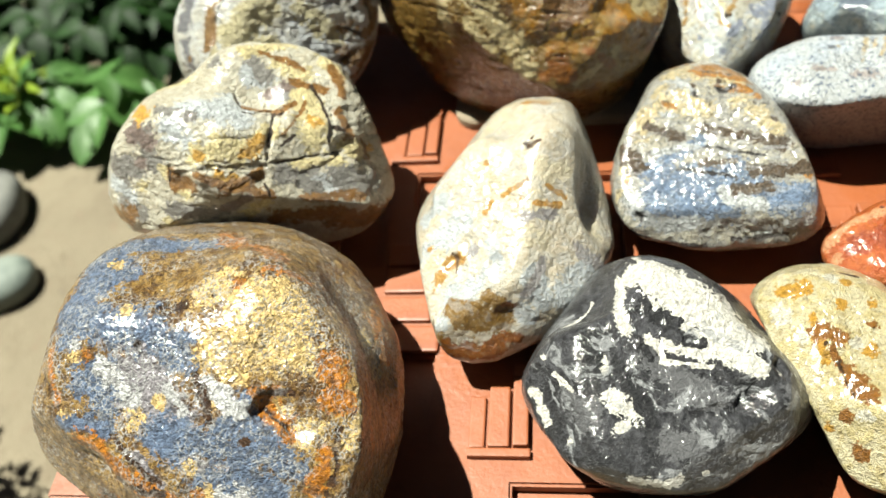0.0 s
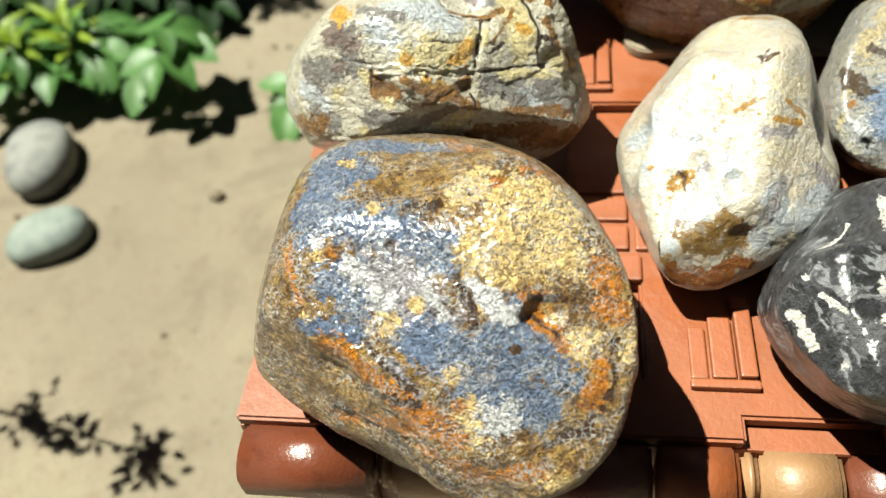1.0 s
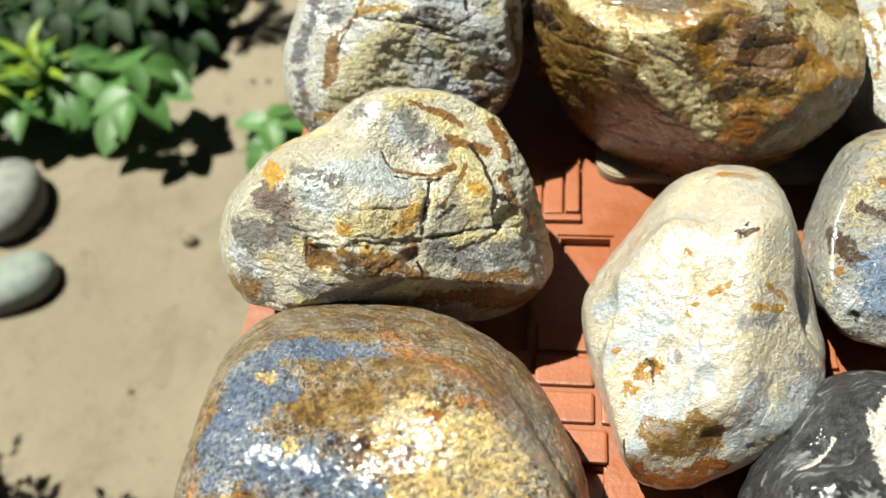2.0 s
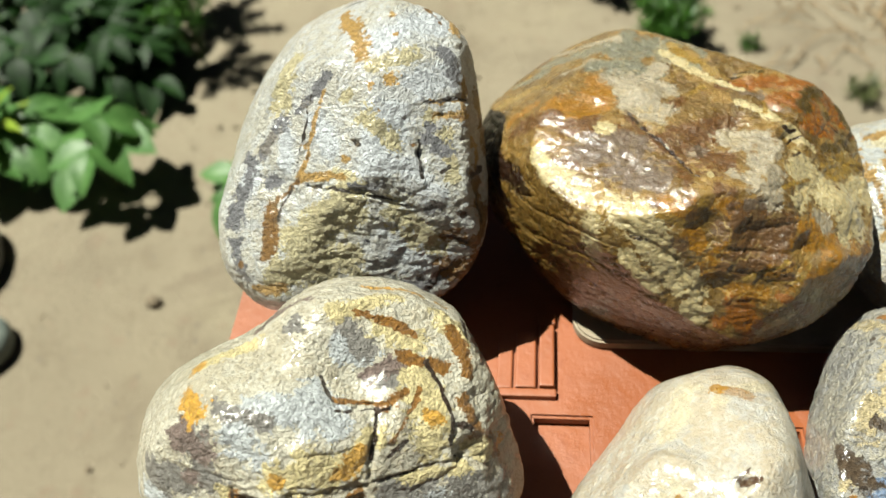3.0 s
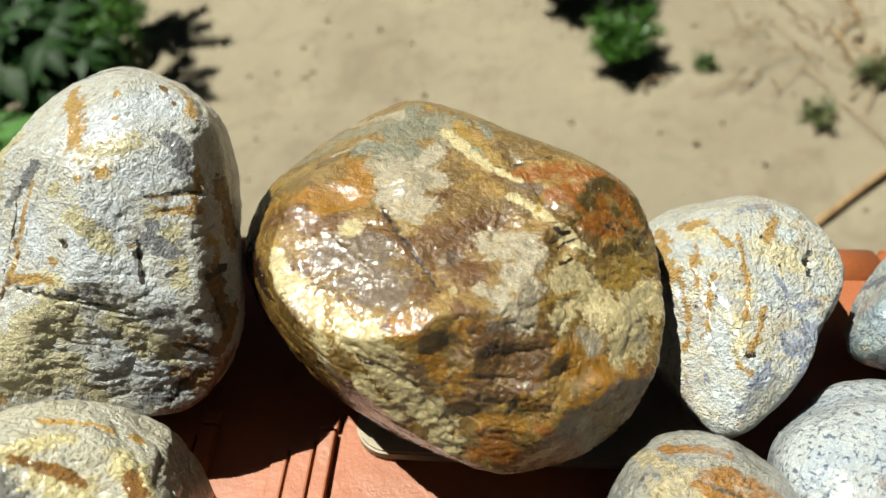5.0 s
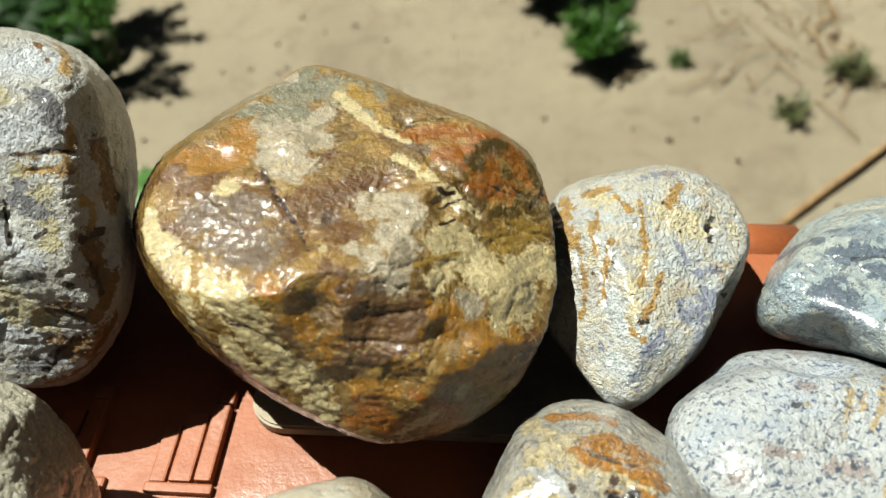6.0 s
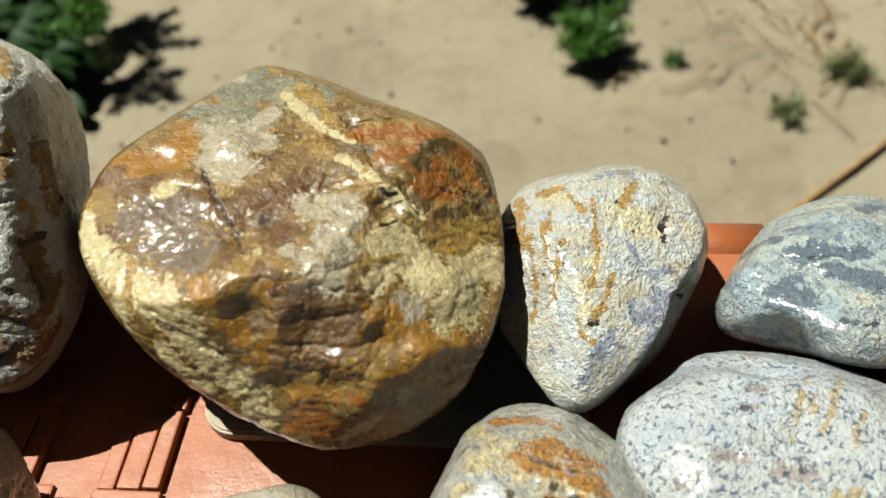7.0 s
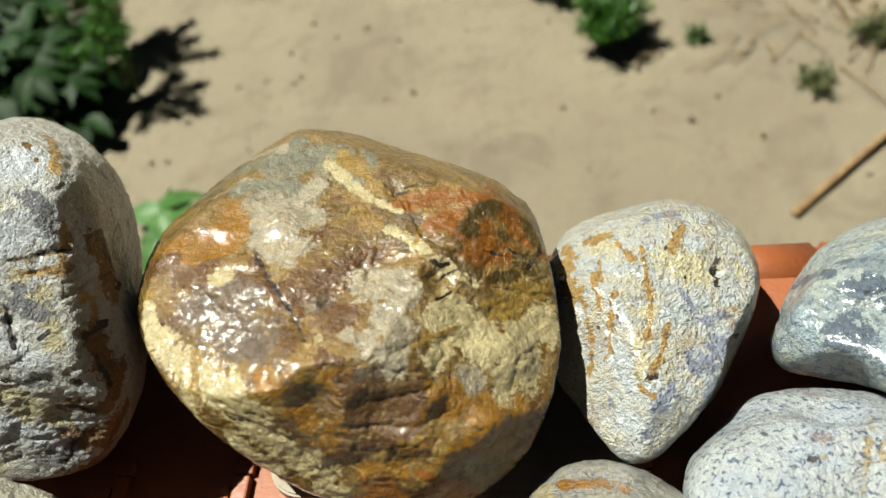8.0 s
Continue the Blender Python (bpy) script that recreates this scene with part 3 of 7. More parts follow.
ROCK_WHITE_PEAR = dict(
    centre=(0.0446, 0.2529, 0.462),
    reach=[18.3, 5.6, 27.3, 37.1, 28.2, 39, 32.9, 39.1, 18.5, 44.5, 26.1, 28.2, 25.6, 40.8, 36.7, 33.1, 28.7, 34.3, 19.6, 27.1, 50.1, 51.4, 38.4, 10.3, 26.7, 33, 34.1, 8.8, 29.2, 49.7, 49.8, 23.3, 32.1, 32, 57.4, 23, 32.6, 35.2, 61.7, 37.3, 36.6, 34.9, 57.8, 31.8, 34.5, 37.1, 33.5, 38, 34.5, 32, 44.4, 38.6, 31.3, 31.8, 38.5, 35.4, 32.6, 29.6, 34.3, 38.8, 31.5, 28.2, 33.1, 33.4, 30.4, 29.5, 30, 28.7, 29.6, 27.9, 26.3, 24.7],
    front=0.98,
    swell=0.07,
    sides=[(-0.938, 0.115, 0.328, 29.9, 3), (-0.781, 0.349, 0.518, 27.5, 3), (-0.732, 0.39, 0.56, 29, 3), (-0.409, 0.554, 0.726, 37, 3), (0.059, 0.625, 0.778, 41.4, 3), (0.925, 0.226, 0.306, 33.6, 3), (0.947, 0.187, 0.262, 32.3, 3), (0.969, 0.135, 0.208, 31.6, 3), (0.862, -0.415, -0.29, 31.4, 3), (0.734, -0.546, -0.403, 30.8, 3), (0.368, -0.757, -0.54, 36.4, 3), (-0.138, -0.832, -0.537, 43.2, 3), (-0.866, -0.468, -0.175, 37.6, 3), (-0.962, -0.272, -0.018, 31.5, 3)],
    facets=[(-0.347, -0.353, 0.869, 19, 3.2), (0.495, -0.446, 0.746, 22.9, 3.2), (-0.011, -0.987, 0.163, 40.9, 2.6), (-0.565, -0.582, 0.586, 35.8, 3.2), (0.124, -0.916, 0.382, 31, 3.2), (0.627, -0.666, 0.404, 33.5, 2.6)],
    patches=dict(
        ice=[(-22.2, -13.6, 7.3, -13.4, -7.7, 13.3, 3.7), (-16.3, -29.7, 3.2, -11.2, -29.4, 5.4, 3), (6.7, -27, 9.8, 9.8, -30.6, 3.9, 2.9), (-4.7, -16.7, 13, -2.9, -23.6, 11, 2), (24.5, -19.2, 2.6, 16.2, -27.9, 3.1, 3.4), (-19.7, -36.4, -1.4, -19.5, -36.4, -1.5, 2), (-25.9, 2.7, 2.5, -20.8, -0.5, 13.3, 2.5), (-7.9, -27.1, 7.6, -6.2, -24.3, 9.3, 1.6), (4.8, -33.3, -0.4, 5, -33.3, -0.4, 3.3)],
        cream=[(-5.9, 25.8, 19.2, -2.6, 34, 19, 3.3), (-8.5, 7.8, 21.5, -4.9, 0.1, 19.4, 2.7), (16.8, 4, 21.7, 2, -2.2, 21.4, 3), (10, -16.1, 14.3, 0.3, -13.4, 16.4, 2.6), (-22, -17, 6.1, -21.9, -17, 6.1, 2.4), (23.4, -2.8, 4.3, 23.5, -2.6, 4.2, 3.5), (8.6, -6.5, 20.8, 10.1, -10.3, 17.7, 2.3), (17.3, 37.7, 19.7, 4.8, 32, 22.7, 1.7)],
        grey=[(5.3, -12.1, 18.5, 13.3, -9.1, 16.2, 1.5), (9.9, -21.7, 10.9, 5, -30.4, 6.4, 1.3), (26.4, 32.9, 4.1, 28.1, 21.3, 2.4, 1.1), (19.7, -15.4, 8.4, 26.2, -16.6, 2, 2), (0.1, -32.2, 3.5, 0.3, -32.2, 3.5, 1), (-9.8, -17, 10.9, -9.6, -17, 10.9, 1.3)],
        ochre=[(4.7, 36.4, 21.4, 12, 33.7, 23.2, 1.3), (-1.4, -3.4, 19.2, 5.3, -1.6, 23, 1), (8.5, -8, 20, 15, -6.2, 16.8, 1), (-17.5, -19, 7.1, -14, -19.1, 8.5, 1.7), (-6.5, -7.3, 16.2, -4.8, -5.3, 17.7, 1), (28.8, 23.9, -0.2, 29, 23.7, 0, 1.1), (-6.7, 7.2, 22, -6.5, 7, 22.1, 0.7), (3.7, -6.2, 20.6, 3.8, -6.3, 20.8, 0.7), (-24, -13.1, 6.9, -23.8, -13.1, 6.9, 0.7), (16.7, -3.4, 17.3, 11.8, -2.5, 21.3, 0.8), (-20.1, -22.3, 4.7, -19.9, -22.3, 4.6, 1.7)],
        amber=[(-11.3, -34.6, 1.5, -1.7, -34.6, -1.3, 3.6), (-16.3, -31.2, 2.5, -9.5, -33.1, 3.5, 1.6), (-6.2, -31.7, 5.7, 0.1, -32.9, 1.9, 1.9), (-19.9, -38.1, -4.6, -19.7, -38.1, -4.7, 1.5)],
        rust=[(-18.7, -39.6, -9.7, -3.7, -38, -9.2, 2.3), (-3.6, -36.9, -6.4, 2.9, -36.3, -7.4, 1.5), (-18.3, -38.5, -5.5, -17.1, -40, -10.5, 1.3)],
        dark=[(4.5, 9.9, 26.3, 9, 9.5, 27.8, 0.5), (7, 11.7, 27.5, 7.2, 11.7, 27.5, 0.5), (-16.7, -16.6, 8.2, -14.8, -22.2, 6.9, 0.4), (-21.4, -33.2, -0.3, -21.5, -38.2, -7.4, 0.3)]),
    dents=[(6.7, 9.3, 27.2, 1.7, 2), (-16.6, -19.2, 7.4, 2.7, 2), (-2.9, -23.6, 11, 3.6, 1.4), (-0, -33.7, 0.2, 4.9, 1.2), (-11.5, -14.9, 11.1, 3.3, 1)],
    grooves=[(-11.6, -10, 13.2, -13.1, -22.6, 7.4, 0.8, 1.2), (-13.1, -22.6, 7.4, -16.4, -28, 3.7, 0.8, 1.2), (-3, -12.5, 15.6, -6.2, -27.4, 8, 0.8, 1.4), (-6.2, -27.4, 8, -11.2, -32.4, 4, 0.8, 1.4), (5.3, -14.3, 17.3, 13.1, -20.5, 9.5, 0.8, 1), (13.1, -20.5, 9.5, 6.5, -31.8, 2.9, 0.8, 1), (-6.6, 3.8, 20.5, 0.3, -5.2, 19.7, 0.8, 0.9), (0.3, -5.2, 19.7, 13.4, -6.3, 18, 0.8, 0.9), (-20, -24, 4.1, -19.9, -38.1, -4.6, 0.7, 1), (17.2, 26.7, 24.2, 23.7, 10, 8.5, 0.9, 0.8)])
ROCK_BLUE_GREY_ORANGE_TOP = dict(
    centre=(0.1128, 0.2897, 0.4565),
    reach=[20, 20.7, 23, 20.3, 20.6, 24.1, 24.3, 23.8, 28.3, 24.9, 25.9, 31.6, 31.6, 27.3, 35.5, 27.3, 35.7, 42, 21.3, 30.5, 50.7, 30.4, 32.2, 21.5, 33.5, 24.3, 25.4, 34.7, 38.8, 42, 61.4, 24.4, 28.6, 42.3, 34.4, 42.1, 32.3, 47.6, 43.6, 31.4, 36.1, 44.2, 44.1, 43, 35.7, 37.7, 32.4, 38.8, 33.1, 35.5, 37.1, 32.5, 34, 32.7, 31.3, 32.1, 27.6, 29, 27.8, 30.6, 27.4, 27.1, 26.6, 25.3, 25.3, 24, 24, 22.4, 22.5, 21.3, 20.7, 19.9],
    front=0.98,
    swell=0.07,
    sides=[(-0.99, 0.129, 0.051, 34.6, 3), (-0.902, 0.332, 0.278, 31.7, 3), (-0.461, 0.581, 0.671, 33.9, 3), (-0.084, 0.608, 0.789, 32.2, 3), (0.499, 0.447, 0.743, 27.3, 3), (0.734, 0.286, 0.617, 24.4, 3), (0.891, 0.086, 0.445, 25, 3), (0.899, 0.07, 0.432, 25.3, 3), (0.956, -0.262, 0.136, 34.6, 3), (0.445, -0.744, -0.499, 37.8, 3), (0.032, -0.759, -0.651, 31.9, 3), (-0.242, -0.707, -0.665, 32.3, 3), (-0.76, -0.436, -0.482, 37.6, 3), (-0.976, -0.111, -0.187, 37.8, 3)],
    facets=[(-0.111, -0.348, 0.931, 19, 1.2), (-0.123, -0.928, 0.352, 32.8, 1.5), (0.419, -0.612, 0.671, 34.6, 1.2), (-0.687, -0.604, 0.404, 40.8, 1.2)],
    patches=dict(
        blue=[(-20, -24.8, 8.7, -3.2, -25, 10.7, 5.8), (-1.1, -19.7, 12.8, 15.5, -32.2, 10, 3.7), (-24.7, -16.8, 11, -8.7, -9.5, 15.6, 2.2), (15.9, -28.9, 11.4, 22.4, -30.1, 10, 2.9), (-16.9, -31, 4.9, -2.1, -31.7, 7.7, 2.9)],
        white=[(-16, 14.7, 21.7, -11.2, 8.7, 22.1, 1.9), (10.9, 12.3, 19.5, 11, 12.5, 19.3, 1.4), (-21.8, -32, 0.9, -11.8, -32.3, 3.6, 1.6), (-30.3, -25.5, 7.2, -25.3, -31, 2.5, 1.6), (8.2, -35.6, 1.5, 22.3, -35.1, 5.5, 1.8), (-22.7, -11.6, 13.3, -10.6, -11.2, 14.8, 1.1), (-3.4, -26.6, 9.8, 7.6, -31.3, 9.4, 1.3), (-18.4, 1.3, 18.6, -18.2, 1.3, 18.6, 2.3), (4.3, -32.5, 8.3, 4.5, -32.5, 8.3, 1.3)],
        cream=[(-18.8, 33.7, 7.3, -14, 20.3, 20.9, 1.8), (-2.5, 10.3, 22.1, 6.3, 12, 22.1, 1.6), (-19.2, 11.1, 21.1, -19.1, 11.1, 21.1, 1.4), (-18.2, 5.1, 20.1, -6.2, 1.5, 20.2, 3.1), (-15.3, 18.1, 21.4, 4.2, 15.7, 22.1, 3.6), (8.8, -2.5, 20.4, 13.1, -8.7, 18.6, 2.7), (-33.4, -15.8, 10.4, -33.2, -15.8, 10.4, 1.8), (-27.6, -5.1, 15, -23.7, 1.9, 18.3, 1.9), (-35.4, -23.4, 5.3, -35.2, -23.6, 5.5, 1.8), (4.2, 2.2, 21.4, 4.4, 2.1, 21.4, 2.7)],
        ochre=[(-12.2, 31.3, 14, -0, 28.2, 17.8, 1.5), (-7.1, 21.5, 21.8, 6.7, 19.5, 19.6, 1.7), (-0.3, 15, 22.7, 9.1, 19.3, 17.9, 0.9), (-8, 19.1, 22.5, 7.6, 13.4, 21.4, 2), (-1.8, 10.1, 22.2, 8.3, 7, 21.8, 1.2), (-18.2, 4.2, 19.7, -18, 4.2, 19.7, 1.2), (-31.8, -19.8, 9.1, -31.6, -19.8, 9.1, 0.9), (9.7, 4.3, 21.7, 9.9, 4.4, 21.5, 1.6), (-13.2, 32.1, 13, -13.4, 29.8, 14.8, 1.3), (21.2, -24.1, 13.7, 21.3, -24.2, 13.8, 1.1), (25.6, -23.7, 8.4, 25.9, -23.3, 7.9, 0.8)],
        brown=[(-20.1, 21.1, 16.7, -19.9, 21, 16.9, 0.7), (-9.6, 9.8, 22.3, -9.5, 9.8, 22.3, 0.8), (-1.4, 12, 22.4, -1.3, 12, 22.4, 1), (-5.9, 18.5, 22.5, 4.2, 15.5, 22.1, 0.5), (-6.7, -5.2, 17.7, 14.3, -13.4, 16.9, 1.9), (-23.9, -2.7, 16.4, -15.4, -6.9, 16, 1.3), (5.4, -20.5, 13.3, 21.5, -21.5, 14.7, 1.5), (-33, -7.6, 12.6, -28.1, -16.4, 10.7, 1.5), (0, -25.3, 10.9, 9.7, -26.3, 11.5, 1.1), (-9.3, -17, 12.9, 0.7, -17.3, 14, 0.9), (-33.3, -24.1, -4.6, -26.9, -32.2, -1.3, 1.3), (-3.5, -33.2, 4.2, 12.7, -35.1, 4.5, 1.1), (13.6, -4.9, 19.9, 13.7, -4.9, 19.9, 1)],
        dark=[(-2, 8.8, 22.1, 2.4, 9.2, 22.2, 1), (-9.6, 6.9, 21.7, -9.4, 6.9, 21.7, 0.8), (-29.6, -29.8, 4.1, -27.8, -30.5, 2.6, 0.7), (-16.1, -17.9, 11.6, 0.3, -22, 12, 0.4), (-7.2, -11.6, 15.1, 9.1, -16.4, 15.2, 0.4), (0.2, -36, -1.8, 16.3, -37.3, 0.4, 0.7), (-19.8, -34, -4.8, -7.9, -36, -4.5, 0.9)]),
    dents=[(0.1, 8.4, 22.1, 3.1, 1.6), (-28.7, -30.2, 3.1, 2.2, 1.5), (-9.3, 6.7, 21.6, 1.4, 1)],
    grooves=[(-33, -7.6, 12.6, -10.4, -9.3, 15.5, 0.9, 1.2), (-10.4, -9.3, 15.5, 14, -16.1, 15.8, 0.9, 1.2), (-30.2, -21.8, 8.6, -8.3, -26.1, 9.5, 0.7, 0.9), (-8.3, -26.1, 9.5, 25.6, -23.7, 8.4, 0.7, 0.9), (-33.3, -24.1, -4.6, -8.2, -34.1, 0.2, 0.9, 1.2), (-8.2, -34.1, 0.2, 24.9, -33.9, 1.6, 0.9, 1.2), (-23.9, -1.8, 16.7, 2.1, -1.5, 19.9, 0.8, 0.8)])
ROCK_TALL_WHITE = dict(
    centre=(-0.0517, 0.3676, 0.482),
    reach=[37.1, 39.1, 41.3, 36.9, 53.3, 56.7, 29.6, 41.6, 47.6, 36.3, 61.2, 32, 65.2, 52.7, 28.2, 43.1, 41.1, 14.6, 48.8, 30.5, 45.6, 52.9, 37.3, 48.6, 38.9, 32.2, 44.9, 26.7, 46, 71, 45, 33.1, 36.3, 34.6, 46.9, 33, 54.9, 67, 42.6, 39.2, 37.1, 59.7, 65, 49.9, 34.5, 52, 52.7, 40.6, 44.9, 45.9, 52.5, 52, 33.2, 45.2, 48.1, 52.7, 44.6, 41.4, 45.8, 48.5, 38.9, 42.2, 48.5, 54.8, 50.3, 45.8, 50, 52.5, 52.8, 48.4, 48.4, 45.8],
    front=0.98,
    swell=0.07,
    sides=[(-0.834, -0.105, 0.541, 33.1, 3), (-0.824, -0.072, 0.562, 32.4, 3), (-0.805, -0.029, 0.593, 32.8, 3), (-0.435, 0.383, 0.815, 41.8, 3), (-0.374, 0.424, 0.825, 42.6, 3), (0.16, 0.629, 0.761, 50.1, 3), (0.435, 0.646, 0.628, 50.1, 3), (0.763, 0.544, 0.349, 48.6, 3), (0.943, 0.331, 0.024, 42.4, 3), (0.969, 0.228, -0.097, 39.9, 3), (0.968, 0.044, -0.247, 43, 3), (0.784, -0.383, -0.488, 51.4, 3), (0.324, -0.748, -0.578, 49.7, 3), (0.045, -0.843, -0.536, 45.6, 3), (-0.519, -0.833, -0.19, 51, 3), (-0.815, -0.544, 0.197, 44.6, 3), (-0.855, -0.403, 0.326, 40.9, 3)],
    facets=[(0.326, -0.904, 0.275, 40, 1.2), (0.433, -0.611, 0.663, 40.8, 2), (-0.313, -0.546, 0.777, 38.8, 1.2), (-0.319, -0.648, 0.692, 31.1, 1.5), (0.942, -0.202, 0.266, 45.7, 1.5), (0.355, -0.062, 0.933, 48.9, 1.5), (0.145, -0.944, 0.297, 36.6, 1.2)],
    patches=dict(
        ice=[(15.9, 1.8, 43.7, 28.3, 10.5, 42.2, 4.5), (25.5, -9, 36.3, 39.1, -0.6, 32.6, 3.5), (19.3, -17.3, 32.6, 17, -25.5, 26.9, 5.8), (24.4, -25, 22.3, 30.6, -28.8, 13.8, 2.9), (-1.3, -15.1, 30, 2.3, -21.2, 26, 3.1), (21.1, -35.9, -1.3, 31.8, -34.9, -7.4, 4.6), (-10.3, -17.3, 23.8, -10.3, -22.7, 18.9, 2.2), (40.8, 3.1, 29.3, 41.1, -8.3, 19.7, 2.1), (16.5, -34.2, 6, 16.6, -34.2, 6, 2.1), (-21.7, -20.3, 15.7, -23.6, -24.3, 11.2, 2.3)],
        cream=[(-9, 5.8, 36.4, -12.2, -8.4, 31.3, 3.5), (6.5, -33.2, 13.9, -5.8, -37.6, 4.7, 6), (-11.8, -41.5, -2.9, 3.4, -38.6, -1.1, 5.5), (20.2, -32.2, 10.7, 30, -33.2, 0.4, 3.6), (12.6, -18.3, 33.4, 20.6, -22.1, 27.5, 2), (33.2, -15.7, 25.1, 35.9, -23.3, 16.4, 1.8), (4.1, -26.8, 21.7, 10.8, -30, 21.2, 1.5), (14.5, -6.5, 41.5, 25.2, -2.4, 41.7, 2.1), (5.9, -38.8, -3.2, 10.4, -40.6, -10.9, 3.5), (29.3, -13.9, 29.3, 29.5, -13.9, 29.3, 2), (7.4, -13, 36, 7.7, -13.1, 36.1, 1.5)],
        grey=[(-21.7, -19.1, 16.7, -27.6, -30.2, 3.8, 2.3), (-11.3, -12.8, 27.5, -17.8, -17.8, 19.8, 1.6), (33.3, 2.1, 39.8, 36.9, -2.8, 34.6, 2.1), (28.1, -18.5, 25.8, 34.5, -18.5, 21.8, 1.8), (41.4, -17.3, 11.9, 43, -25.1, 0.2, 1.8), (9.1, -30.7, 19.9, 17.6, -29.9, 19.6, 1), (11.9, 25.9, 41.2, 3.6, 25, 39.4, 1.5), (22.2, -39.1, -12.5, 37.2, -34.1, -10.9, 1.4), (-27.5, -33.6, 0.8, -25.2, -40.5, -7.8, 1.7), (30.1, -30, 10.6, 30.3, -29.9, 10.6, 2.1), (11.6, -35.9, 3.2, 11.7, -35.8, 3.1, 0.8), (-14.8, -23.1, 14.7, -14.6, -23.2, 14.8, 2.2), (2.3, -7.7, 38.7, -4.9, -11.1, 32, 1.2), (29.4, -16, 27.4, 29.5, -16, 27.4, 1.5)] + [(38.3, -31, -2.2, 38.4, -31, -2.2, 1.4), (-6.7, -11.8, 30.6, -6.5, -11.9, 30.8, 1.2)],
        tan=[(38.1, -10.9, 26.3, 39.2, -1.4, 31.7, 1.2), (40.6, -12, 18.5, 40.7, -12, 18.4, 1.2), (3.7, 16, 41.5, 10.8, -3, 42.1, 1.9), (23.7, 29.5, 33, 35.1, 11.3, 39.6, 1.5), (30.6, -13, 29.5, 39.3, -8.9, 25.5, 0.9), (-5.7, -25.8, 18.1, 5.8, -28.1, 21, 1.1), (0.5, -10.4, 35.4, -5.8, -24.7, 19, 0.7), (7.5, -24.8, 24.9, 7.7, -24.9, 25, 1), (29.3, -10.8, 32.2, 39.2, -5.9, 28.2, 0.6), (18.4, 11, 45.4, 18.5, 11, 45.4, 1.2), (19.2, -10, 39.1, 19.3, -10, 39.1, 2), (41.2, -11.6, 16.7, 41.3, -16.2, 12.9, 1.1), (-22.4, -42.2, -10.5, -13.2, -43.3, -8.3, 1.2), (-4.8, -19.6, 24.2, -4.6, -19.7, 24.3, 1.1)] + [(16.9, -17.2, 34.4, 17, -17.2, 34.4, 0.7), (34.6, -30.9, 2.5, 34.7, -30.9, 2.5, 0.9), (20, 3.3, 44.2, 20.2, 3.4, 44.2, 0.7), (14, -12.3, 39.2, 14.3, -12.4, 39.4, 1)],
        brown=[(41.8, 0.3, 23.3, 43.1, -6.5, 13.1, 2.4), (40.8, -19, 12.4, 43.1, -22.1, 1.8, 2.9), (34.3, -35.1, -10.7, 41.8, -28.2, -10.4, 3.7), (35.3, -30.8, 1.6, 35.4, -30.8, 1.5, 2.7), (-15.2, -29.6, 9.6, -17, -38.7, 0.7, 1.8), (40.4, -30.5, -2.8, 44.2, -17.8, 0.9, 1.4), (27.5, -39.4, -17.4, 38.7, -32.6, -18.6, 1.3), (27, 16.9, 42.6, 30.9, 11.5, 41.4, 0.6), (35.7, -11.5, 27.5, 39.4, -9.6, 25.1, 0.4), (25.6, -20.5, 25.8, 25.8, -20.5, 25.8, 0.6), (41.8, -0.7, 22.7, 42.6, -8.8, 13.7, 0.8), (-26, -39, -4.5, -25.8, -39.1, -4.4, 0.8), (-13.6, -28, 11.2, -6.6, -26.2, 17.3, 0.8)],
        dark=[(41.8, 4.1, 23.6, 42.6, 0.1, 18.1, 1.1), (43.1, -3.7, 12.3, 43.1, -3.5, 12.1, 1.2), (40.3, -20, 13.4, 42.3, -13.9, 10.9, 0.7), (38, -28.2, 6.8, 38.3, -28.3, 7, 1), (-3.9, -27.8, 17.1, 11.6, -31.2, 17.8, 0.3), (11.6, -31.2, 17.8, 24.8, -31, 12.1, 0.3), (26.9, -19, 26.4, 28.2, -25.9, 19.2, 0.4), (28.1, -11.3, 32.7, 39.6, -4.8, 27.5, 0.3), (33.1, -31.6, 2.1, 38.9, -30.8, -2.5, 0.4), (28, -38.1, -13.7, 36.2, -33.1, -7, 0.4), (-3, -9.5, 34.5, -7.6, -24.3, 18.5, 0.2), (9.3, -21.7, 28.9, 11.8, -23.3, 28.5, 0.4), (26.2, -19.7, 26, 26.3, -19.7, 26, 0.4), (-9.2, -25.9, 14.7, -14.1, -32.6, 7.6, 0.3)] + [(33.3, -23.2, 18.4, 34.5, -21.6, 18.8, 0.6), (13.5, -32.4, 13.1, 14.9, -32.2, 12.9, 0.3), (41.5, -21.8, 8.1, 42.6, -25.9, 1.2, 0.6)]),
    dents=[(-14.1, -34.9, 5.6, 4.2, 1.6), (4.4, -36.7, 4, 10.8, 1.2), (27.5, -21.9, 23.2, 2, 1.5), (42.8, -19.4, 5.1, 4, 1.8), (31.4, -32.8, -0, 3, 1), (31.3, -36.1, -11, 3.1, 1.2), (10.9, -22.6, 28.6, 1.2, 1)],
